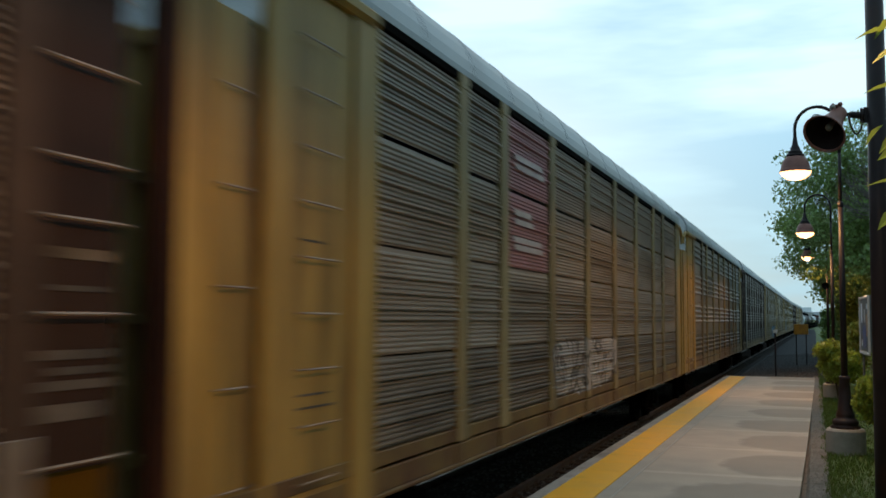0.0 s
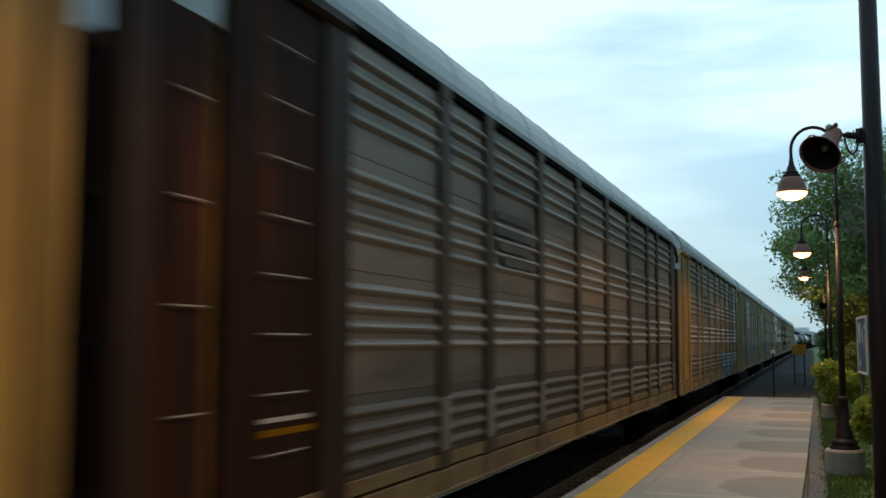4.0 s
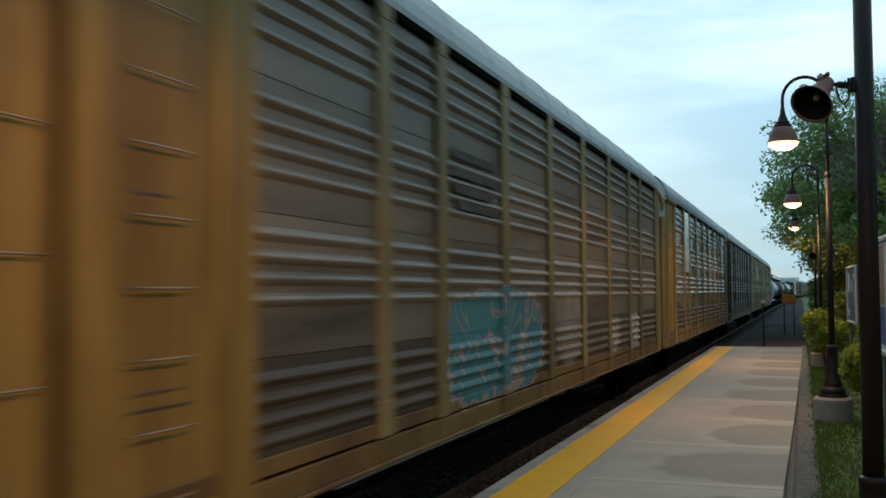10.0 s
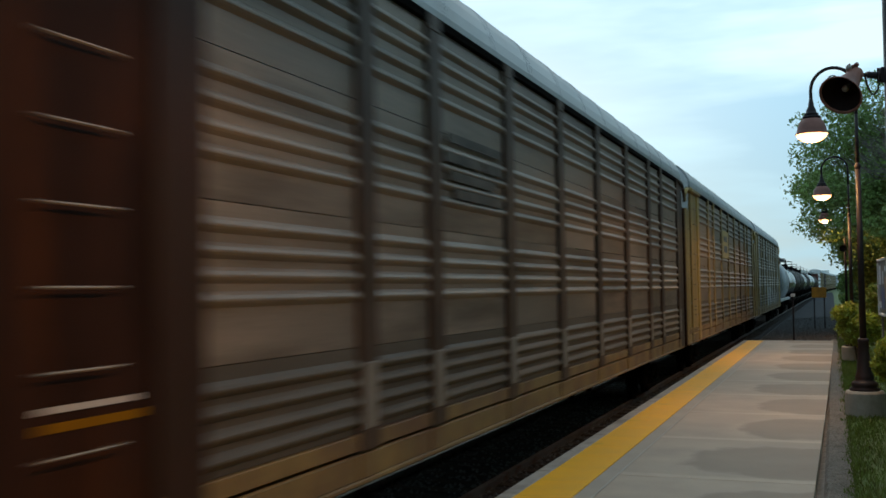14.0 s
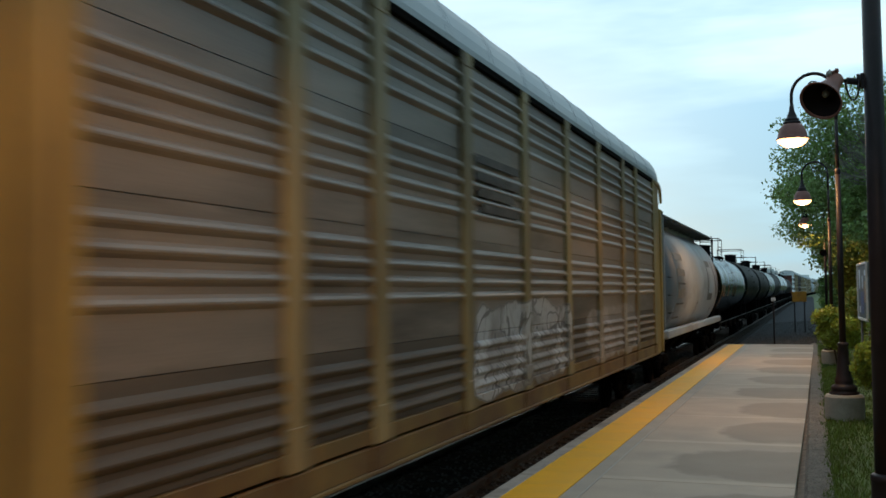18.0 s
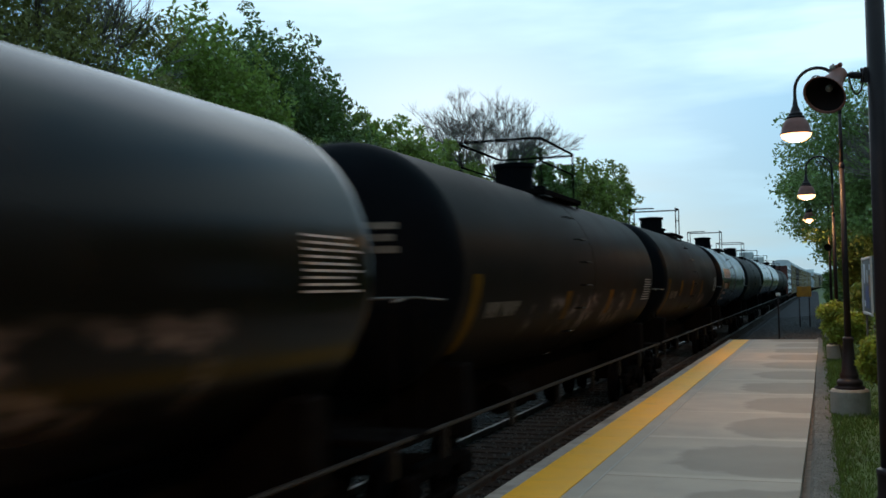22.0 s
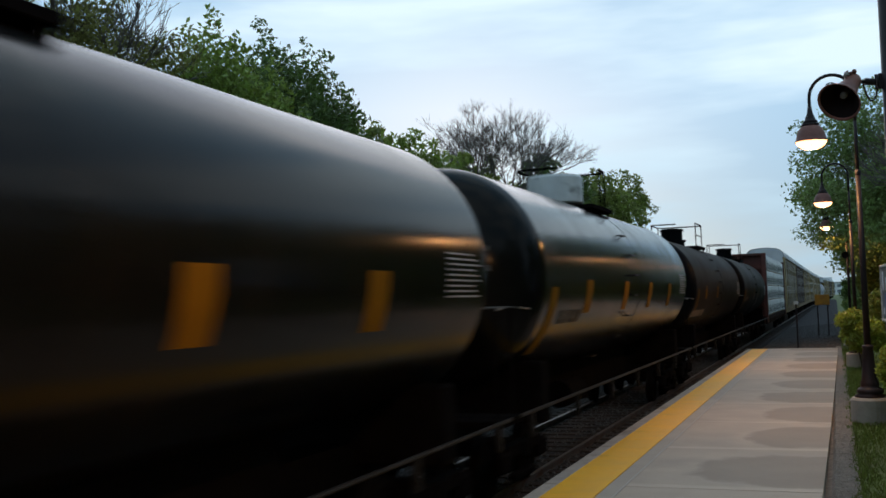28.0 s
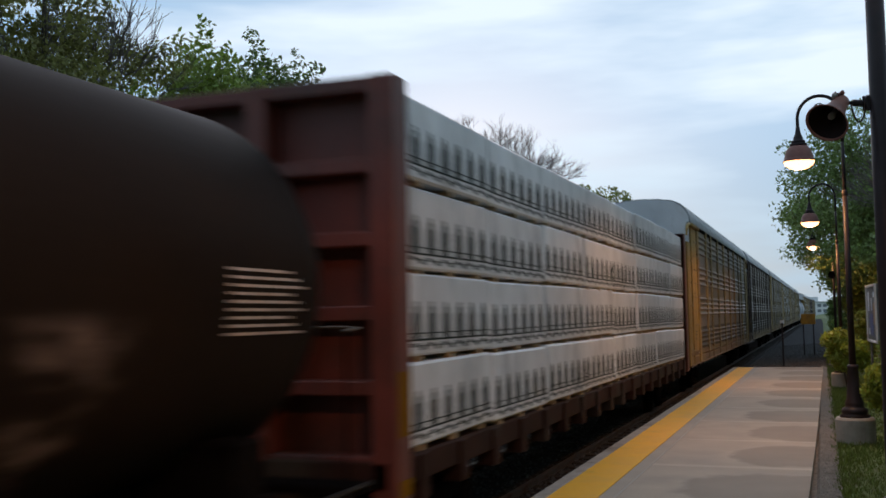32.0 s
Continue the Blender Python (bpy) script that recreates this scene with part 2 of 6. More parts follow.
M["kerb"] = mat("kerb_concrete", (0.34, 0.29, 0.25), 0.8, 0, 0.2, 3, 50, 0.25, (0.15, 0.12, 0.10), 0.4)
M["worn_rail"] = mat("worn_pale_rail", (0.13, 0.125, 0.12), 0.5, 0.3, 0.3, 5, 40, 0.1, (0.03, 0.025, 0.02), 0.4, spec=0.1)
M["side_bar"] = mat("grimy_side_bar", (0.02, 0.018, 0.017), 0.6, 0.2, 0.3, 5, 40, 0.1, (0.012, 0.01, 0.009), 0.5, spec=0.1)
M["pebble"] = mat("verge_pebble", (0.23, 0.20, 0.17), 0.85, 0, 0.3, 10, 40, 0.3)
M["apron"] = mat("dark_gravel_apron", (0.05, 0.05, 0.054), 0.95, 0, 0.35, 5, 35, 0.8, spec=0.03)
M["weeds"] = leaf_mat("dull_weed_blade", (0.012, 0.02, 0.006), 0.5, 0.95)
M["decal_dim"] = mat("dirty_yellow_decal", (0.085, 0.042, 0.005), 0.5, 0, 0.3, 4, 60, 0, (0.03, 0.018, 0.006), 0.4, spec=0.01)
M["rung_steel"] = mat("worn_rung_steel", (0.22, 0.165, 0.12), 0.45, 0.2, 0.25, 6, 60, 0.05, RUST, 0.4)
M["decal_dull_white"] = mat("faded_white_stencil", (0.14, 0.115, 0.095), 0.55, 0, 0.35, 5, 50, 0, (0.05, 0.04, 0.03), 0.5, spec=0.02)
# streaked grime; the base is also darkened for shade in bays and car gaps
M["brown_grimy"] = mat("grimy_brown_ladder_bay", (0.022, 0.009, 0.006), 0.6, 0, 0.5, 2.0, 30, 0.1, (0.075, 0.022, 0.006), 0.35, stretch=(1, 2.5, 0.35), spec=0.05)
M["beam_dark"] = mat("grimy_red_deck", (0.032, 0.013, 0.010), 0.7, 0, 0.4, 2, 30, 0.1, GRIME, 0.4, spec=0.1)
M["grey_wood"] = mat("weathered_grey_wood", (0.12, 0.115, 0.11), 0.8, 0, 0.35, 3, 40, 0.3, stretch=(3, 3, 0.4))
M["lens"] = mat("glowing_amber_lens", (1, 0.7, 0.4), 0.5, 0, 0, 5, 50, 0, emit=(1.0, 0.47, 0.20), emit_strength=5.2)
M["rail_steel"] = mat("dull_rail_steel", (0.15, 0.14, 0.135), 0.5, 0.7, 0.25, 5, 50, 0.1, RUST, 0.5, spec=0.2)
M["footing"] = mat("footing_concrete", (0.31, 0.285, 0.25), 0.85, 0, 0.2, 4, 50, 0.3, (0.2, 0.18, 0.15), 0.3)
M["tactile"] = mat("yellow_tactile_paint", (0.93, 0.43, 0.004), 0.55, 0, 0.08, 2, 60, 0.2, (0.62, 0.32, 0.012), 0.15)
M["pole"] = mat("dark_pole_paint", (0.025, 0.018, 0.020), 0.42, 0, 0.25, 3, 50, 0.06, (0.05, 0.022, 0.016), 0.25, spec=0.16)
M["lamp_shade"] = mat("brown_lamp_shade", (0.22, 0.10, 0.085), 0.5, 0.0, 0.25, 5, 50, 0.05, spec=0.15)
M["bulb"] = mat("lit_sodium_bulb", (1, 0.8, 0.5), 0.5, 0, 0, 5, 50, 0, emit=(1.0, 0.8, 0.6), emit_strength=14)
M["horn"] = mat("brown_horn", (0.20, 0.082, 0.065), 0.5, 0, 0.3, 6, 60, 0.08, (0.30, 0.13, 0.10), 0.3, spec=0.15)
M["driver_tip"] = mat("pale_worn_metal", (0.30, 0.27, 0.23), 0.5, 0.2, 0.3, 8, 50, 0.1, (0.12, 0.07, 0.05), 0.4)
M["horn_in"] = mat("dark_horn_throat", (0.016, 0.009, 0.008), 0.7, 0, 0.2, 6, 60, 0, spec=0.1)
M["frame"] = mat("grey_board_frame", (0.50, 0.52, 0.54), 0.4, 0.2, 0.12, 5, 50, 0.05)
M["poster"] = mat("pale_blue_poster", (0.58, 0.68, 0.78), 0.35, 0, 0.15, 1.5, 30, 0)
M["poster_dark"] = mat("dark_poster", (0.08, 0.11, 0.13), 0.35, 0, 0.5, 3, 12, 0)
M["poster_tan"] = mat("tan_poster_print", (0.32, 0.22, 0.14), 0.35, 0, 0.4, 4, 20, 0)
M["poster_blue"] = mat("deep_blue_poster_print", (0.05, 0.10, 0.28), 0.35, 0, 0.3, 4, 20, 0)
M["poster_green"] = mat("green_poster_print", (0.16, 0.36, 0.20), 0.35, 0, 0.2, 4, 20, 0)
M["sign_orange"] = mat("orange_sign", (0.52, 0.21, 0.015), 0.5, 0, 0.15, 4, 40, 0.05, (0.3, 0.12, 0.02), 0.3)
M["ballast"] = mat("ballast_ground", (0.034, 0.031, 0.03), 0.95, 0, 0.45, 6, 30, 1.0, spec=0.02)
M["stone"] = mat("ballast_stone", (0.085, 0.083, 0.083), 0.9, 0, 0.3, 10, 40, 0.3, spec=0.06)
M["gravel"] = mat("verge_gravel", (0.17, 0.14, 0.115), 0.9, 0, 0.35, 8, 40, 0.8, (0.06, 0.05, 0.035), 0.45)
M["grass_ground"] = mat("grassy_ground", (0.075, 0.115, 0.025), 0.9, 0, 0.4, 1.2, 25, 0.8, (0.085, 0.085, 0.035), 0.3)
M["tie"] = mat("creosoted_tie", (0.034, 0.026, 0.021), 0.85, 0, 0.4, 6, 40, 0.4, per_object=0.2, spec=0.1)
M["bark"] = mat("grey_brown_bark", (0.085, 0.068, 0.055), 0.9, 0, 0.35, 6, 30, 0.6, stretch=(1, 1, 0.3))
M["twig"] = mat("bare_twig", (0.12, 0.105, 0.095), 0.9, 0, 0.3, 6, 30, 0.3)
M["leaf"] = leaf_mat("mid_green_leaf", (0.17, 0.22, 0.045))
M["leaf_mid"] = leaf_mat("fresh_mid_green_leaf", (0.165, 0.25, 0.075))
M["leaf_light"] = leaf_mat("spring_green_leaf", (0.2, 0.28, 0.05))
M["leaf_dark"] = leaf_mat("dark_green_leaf", (0.09, 0.15, 0.035))
M["leaf_fresh"] = leaf_mat("fresh_yellow_green_leaf", (0.27, 0.33, 0.05))
M["leaf_olive"] = leaf_mat("olive_green_leaf", (0.20, 0.205, 0.055))
M["leaf_lime"] = leaf_mat("yellow_green_leaf", (0.13, 0.205, 0.05))
M["grass"] = leaf_mat("grass_blade", (0.10, 0.15, 0.03))
M["building"] = mat("pale_building_wall", (0.78, 0.8, 0.82), 0.7, 0, 0.1, 0.3, 5, 0.1)
M["window"] = mat("grey_window_glass", (0.2, 0.23, 0.26), 0.2, 0, 0.2, 1, 5, 0)
M["pink"] = mat("faded_pink_panel_paint", (0.36, 0.15, 0.165), 0.5, 0.1, 0.2, 1.5, 30, 0.03, (0.2, 0.14, 0.14), 0.3)
M["faded_print"] = mat("faded_pale_print", (0.46, 0.36, 0.34), 0.55, 0, 0.3, 4, 30, 0, (0.34, 0.2, 0.2), 0.4)
M["worn_print"] = mat("worn_dark_print", (0.05, 0.044, 0.04), 0.6, 0, 0.4, 4, 30, 0, (0.12, 0.10, 0.085), 0.5, spec=0.2)
M["gloss_panel"] = mat("glossy_yellow_panel", (0.20, 0.125, 0.035), 0.16, 0, 0.15, 1.5, 30, 0.02, spec=0.6)
M["logo_yellow"] = mat("yellow_logo_plate", (0.46, 0.31, 0.10), 0.5, 0, 0.15, 2, 30, 0)


def stain_concrete(m):
    """A damp patch that spreads in from the slab's far edge, with a ragged rim."""
    n, l = m.node_tree.nodes, m.node_tree.links
    b = n["Principled BSDF"]
    old = b.inputs["Base Color"].links[0].from_socket
    tc, sep = n.new("ShaderNodeTexCoord"), n.new("ShaderNodeSeparateXYZ")
    l.new(tc.outputs["Object"], sep.inputs["Vector"])
    info, noi = n.new("ShaderNodeObjectInfo"), n.new("ShaderNodeTexNoise")
    noi.inputs["Scale"].default_value, noi.inputs["Detail"].default_value = 1.9, 5
    spot = n.new("ShaderNodeVectorMath")
    spot.operation, spot.inputs[1].default_value = "MULTIPLY_ADD", (19.0, 7.0, 3.0)
    l.new(info.outputs["Random"], spot.inputs[0])
    l.new(tc.outputs["Object"], spot.inputs[2])
    l.new(spot.outputs[0], noi.inputs["Vector"])

    def op(kind, a, c):
        o = n.new("ShaderNodeMath")
        o.operation = kind
        for i, v in enumerate((a, c)):
            if isinstance(v, (int, float)):
                o.inputs[i].default_value = v
            else:
                l.new(v, o.inputs[i])
        return o.outputs[0]
    reach = op("MULTIPLY_ADD", info.outputs["Random"], 0.55)
    reach.node.inputs[2].default_value = 1.15
    dx = op("DIVIDE", op("SUBTRACT", 1.25, sep.outputs["X"]), reach)
    dy = op("DIVIDE", op("SUBTRACT", sep.outputs["Y"], 1.45), 1.22)
    dist = op("ADD", op("POWER", op("ABSOLUTE", dx, 0), 2.6), op("POWER", op("ABSOLUTE", dy, 0), 2.6))
    rag = op("ADD", dist, op("MULTIPLY", op("SUBTRACT", noi.outputs["Fac"], 0.5), 1.25))
    mask = n.new("ShaderNodeMapRange")
    mask.inputs["From Min"].default_value, mask.inputs["From Max"].default_value = 1.1, 0.84
    l.new(rag, mask.inputs["Value"])
    mx = n.new("ShaderNodeMix")
    mx.data_type, mx.blend_type = "RGBA", "MULTIPLY"
    mx.inputs[7].default_value = (0.69, 0.685, 0.68, 1)
    l.new(mask.outputs["Result"], mx.inputs[0])
    l.new(old, mx.inputs[6])
    # a pale brushed band along the near joint
    band = n.new("ShaderNodeMapRange")
    band.inputs["From Min"].default_value, band.inputs["From Max"].default_value = 0.24, 0.15
    l.new(op("ADD", sep.outputs["Y"], op("MULTIPLY", op("SUBTRACT", noi.outputs["Fac"], 0.5), 0.12)), band.inputs["Value"])
    pale = n.new("ShaderNodeMix")
    pale.data_type, pale.blend_type = "RGBA", "MULTIPLY"
    pale.inputs[7].default_value = (1.16, 1.17, 1.18, 1)
    l.new(band.outputs["Result"], pale.inputs[0])
    l.new(mx.outputs[2], pale.inputs[6])
    l.new(pale.outputs[2], b.inputs["Base Color"])


stain_concrete(M["concrete"])


# ------------------------------------------------------------ mesh helpers
def finish(name, bm, smooth=False):
    me = bpy.data.meshes.new(name)
    bm.normal_update()
    bm.to_mesh(me)
    bm.free()
    if smooth:
        for p in me.polygons:
            p.use_smooth = True
    return me


def part(name, bm, material, parent, label="", smooth=False, at=None):
    """Links a bmesh or a mesh as one mesh object under a thing or a part."""
    me = bm if isinstance(bm, bpy.types.Mesh) else finish(name, bm, smooth)
    if not me.materials:
        me.materials.append(M[material])
    ob = new(name, me)
    ob.parent = parent
    if at is not None:
        ob.matrix_basis = at
    if label:
        ob["label"] = label
    return ob


def thing(name, label, category, group="", kind="", at=None):
    ob = new(name)
    ob.empty_display_size = 0.2
    if at is not None:
        ob.matrix_basis = at
    return tagged(ob, label, category, group, kind)


def single(name, bm, material, label, category="", group="", kind="", smooth=False, at=None):
    me = bm if isinstance(bm, bpy.types.Mesh) else finish(name, bm, smooth)
    if not me.materials:
        me.materials.append(M[material])
    ob = new(name, me)
    if at is not None:
        ob.matrix_basis = at
    return tagged(ob, label, category, group, kind)


def box(bm, x0, y0, z0, x1, y1, z1, bevel=0.0):
    r = bmesh.ops.create_cube(bm, size=1.0)
    vs = r["verts"]
    for v in vs:
        v.co = Vector(((x0 + x1) / 2 + v.co.x * (x1 - x0), (y0 + y1) / 2 + v.co.y * (y1 - y0), (z0 + z1) / 2 + v.co.z * (z1 - z0)))
    if bevel:
        es = list({e for v in vs for e in v.link_edges})
        bmesh.ops.bevel(bm, geom=es, offset=bevel, segments=1, affect="EDGES")
    return bm


def tube(bm, points, radius, seg=8, closed_ends=True):
    """A round bar along a line of points; radius may be one number or one a point."""
    pts = [Vector(p) for p in points]
    rad = radius if isinstance(radius, (list, tuple)) else [radius] * len(pts)
    rings = []
    up = Vector((0.137, 0.271, 1.0)).normalized()
    for i, p in enumerate(pts):
        d = (pts[min(i + 1, len(pts) - 1)] - pts[max(i - 1, 0)]).normalized()
        a = d.cross(up)
        if a.length < 1e-3:
            a = d.cross(Vector((1, 0, 0)))
        a.normalize()
        b = d.cross(a)
        rings.append([bm.verts.new(p + (a * math.cos(k * math.tau / seg) + b * math.sin(k * math.tau / seg)) * rad[i]) for k in range(seg)])
    for r0, r1 in zip(rings, rings[1:]):
        for k in range(seg):
            bm.faces.new((r0[k], r0[(k + 1) % seg], r1[(k + 1) % seg], r1[k]))
    if closed_ends:
        bm.faces.new(rings[0][::-1])
        bm.faces.new(rings[-1])
    return bm


def lathe(bm, profile, seg=24, m=None, caps=True):
    """Turns (radius, height) pairs round the z axis, then places them by m."""
    m = m or Matrix()
    rings = [[bm.verts.new(m @ Vector((r * math.cos(k * math.tau / seg), r * math.sin(k * math.tau / seg), z))) for k in range(seg)] for r, z in profile]
    for r0, r1 in zip(rings, rings[1:]):
        for k in range(seg):
            bm.faces.new((r0[k], r0[(k + 1) % seg], r1[(k + 1) % seg], r1[k]))
    for ring, (r, z), flip in ((rings[0], profile[0], True), (rings[-1], profile[-1], False)):
        if caps and r > 1e-4 and profile[0] != profile[-1]:
            bm.faces.new(ring[::-1] if flip else ring)
    return bm


def extrude_y(bm, section, y0, y1, closed=True, caps=True):
    """A section of (x, z) pairs drawn out along y."""
    a = [bm.verts.new((x, y0, z)) for x, z in section]
    b = [bm.verts.new((x, y1, z)) for x, z in section]
    n = len(section)
    for i in range(n if closed else n - 1):
        j = (i + 1) % n
        bm.faces.new((a[i], b[i], b[j], a[j]))
    if closed and caps:
        bm.faces.new(a)
        bm.faces.new(b[::-1])
    return bm


# ------------------------------------------------------------ ground, track, platform
TRACK, RAIL = -5.16, -0.35
BEND_FROM, BEND = 150.0, 6.6e-5


def bend_x(y):
    """Sideways shift of the line, which swings gently to the platform's side far ahead."""
    return BEND * max(0.0, y - BEND_FROM) ** 2


def sweep_bent(bm, section, y0, y1, closed=True):
    """A section drawn out along the line, following its bend."""
    ys = [y0] + [BEND_FROM + 25 * i for i in range(60) if y0 < BEND_FROM + 25 * i < y1] + [y1]
    rings = [[bm.verts.new((x + bend_x(y), y, z)) for x, z in section] for y in ys]
    n = len(section)
    for a, b in zip(rings, rings[1:]):
        for i in range(n if closed else n - 1):
            j = (i + 1) % n
            bm.faces.new((a[i], b[i], b[j], a[j]))
    return bm

END = 42.45


def build_ground():
    bm = bmesh.new()
    section = [(-2500, 3.0), (-400, 0.4), (-60, -0.3), (-14, -0.55), (-9.2, -0.62), (-8.6, -0.66), (-3.62, -0.66), (-3.4, -0.5), (-0.4, -0.2), (0.1, -0.07), (1.2, -0.04), (6, 0.15), (60, 0.6), (400, 1.5), (2500, 3.0)]
    ys = [-600, -60, -20, -8] + [i * 4.0 for i in range(0, 30)] + [140, 200, 400, 1000, 3500]
    grid = [[bm.verts.new((x, y, z + (0.05 * noise.noise((x * 0.4, y * 0.3, 0)) if abs(x) > 0.5 and abs(x) < 40 and not -9.3 < x < 0.2 else 0))) for x, z in section] for y in ys]
    for r0, r1 in zip(grid, grid[1:]):
        for i in range(len(section) - 1):
            bm.faces.new((r0[i], r0[i + 1], r1[i + 1], r1[i]))
    single("ground", bm, "grass_ground", "grassy ground beside the railway", "ground", kind="structure", smooth=True)
    # dark stone carried out to x -15 stands for shaded grass there
    bm = bmesh.new()
    sweep_bent(bm, [(-15, -0.56), (-9.2, -0.60), (-8.7, -0.60), (-7.9, -0.5), (-6.6, -0.47), (-3.72, -0.47), (-3.62, -0.6)], -60, 1500, closed=False)
    single("track_bed", bm, "ballast", "dark grey crushed stone track bed, spread over the shaded grass", "track bed", kind="structure")
    bm = bmesh.new()
    sweep_bent(bm, [(-3.62, -0.52), (-3.3, -0.32), (-2.0, -0.2), (-0.4, -0.1), (0.3, -0.08), (0.5, -0.14)], END + 0.26, 1300, closed=False)
    single("gravel_apron", bm, "apron", "grey gravel apron beyond the platform end", "gravel", kind="structure")


def build_track():
    for side in (-0.7525, 0.7525):
        bm = bmesh.new()
        sec = [(-0.035, 0), (0.035, 0), (0.035, -0.03), (0.008, -0.045), (0.008, -0.13), (0.07, -0.15), (0.07, -0.165), (-0.07, -0.165), (-0.07, -0.15), (-0.008, -0.13), (-0.008, -0.045), (-0.035, -0.03)]
        sweep_bent(bm, [(TRACK + side + x, RAIL + z) for x, z in sec][::-1], -40, 1200)
        single("rail", bm, "rail_steel", "worn steel rail with a polished head", "rail", "rails of the track", "structure")
    bm = bmesh.new()
    extrude_y(bm, [(-7.75 + x, -0.33 + z) for x, z in sec][::-1], 6, 40)
    single("spare_rail", bm, "tie", "rusty spare rail lying on the ballast", "rail")
    bm = bmesh.new()
    box(bm, -1.3, -0.11, -0.17, 1.3, 0.11, 0.0, 0.012)
    me = finish("tie", bm)
    me.materials.append(M["tie"])
    bed = thing("sleepers", "dark creosoted timber ties under the rails", "railway ties", kind="structure", at=pose(TRACK, 0, RAIL - 0.1))
    for i in range(150):
        part("tie", me, "tie", bed, at=pose(random.uniform(-0.04, 0.04), -2 + i * 0.55, 0, 0, 0, random.uniform(-1.2, 1.2)))
    # loose stones on the shoulder beyond the rails and between the ties, and on the apron past the platform
    scatter_stones("ballast_stones", 9000, (-8.3, -3.75), (3, 42), lambda x: -0.47 if x > -7.5 else -0.47 - (-7.5 - x) * 0.14, (0.018, 0.045), 4, "stone", "loose grey ballast stones between the rails")
    scatter_stones("apron_stones", 5000, (-3.2, 0.3), (END + 0.4, 34), lambda x: -0.32 + (x + 3.3) * 0.092 if x < -2 else -0.2 + (x + 2) * 0.062, (0.02, 0.06), 8, "stone", "loose grey stones on the gravel past the platform")


def scatter_stones(name, count, across, along, height, size, seed, material, label):
    """Small many-sided stones strewn over a strip, thinning with distance."""
    rng = np.random.default_rng(seed)
    vs, fs = [], []
    ico = [(0, 0, 1), (0.9, 0, 0.1), (0.28, 0.85, 0.15), (-0.72, 0.5, 0), (-0.72, -0.5, 0.1), (0.28, -0.85, 0), (0, 0, -0.8)]
    tri = [(0, 1, 2), (0, 2, 3), (0, 3, 4), (0, 4, 5), (0, 5, 1), (6, 2, 1), (6, 3, 2), (6, 4, 3), (6, 5, 4), (6, 1, 5)]
    for i in range(count):
        x = rng.uniform(*across)
        y = along[0] + along[1] * rng.random() ** 1.3
        s, a = rng.uniform(*size), rng.uniform(0, 6.28)
        o = len(vs)
        for p in ico:
            px, py = p[0] * math.cos(a) - p[1] * math.sin(a), p[0] * math.sin(a) + p[1] * math.cos(a)
            vs.append((x + px * s * rng.uniform(0.8, 1.2), y + py * s * rng.uniform(0.8, 1.2), height(x) + p[2] * s * 0.8 + 0.012))
        fs += [tuple(o + k for k in t) for t in tri]
    me = bpy.data.meshes.new(name)
    me.from_pydata(vs, [], fs)
    single(name, me, material, label, "ballast", kind="stuff")


def SLAB_X(y):
    """Edge of the slabs beside the verge, which opens slowly away from the track."""
    return 1.13 + 0.0095 * min(10, max(0, y - 10)) + 0.0056 * max(0, y - 20)


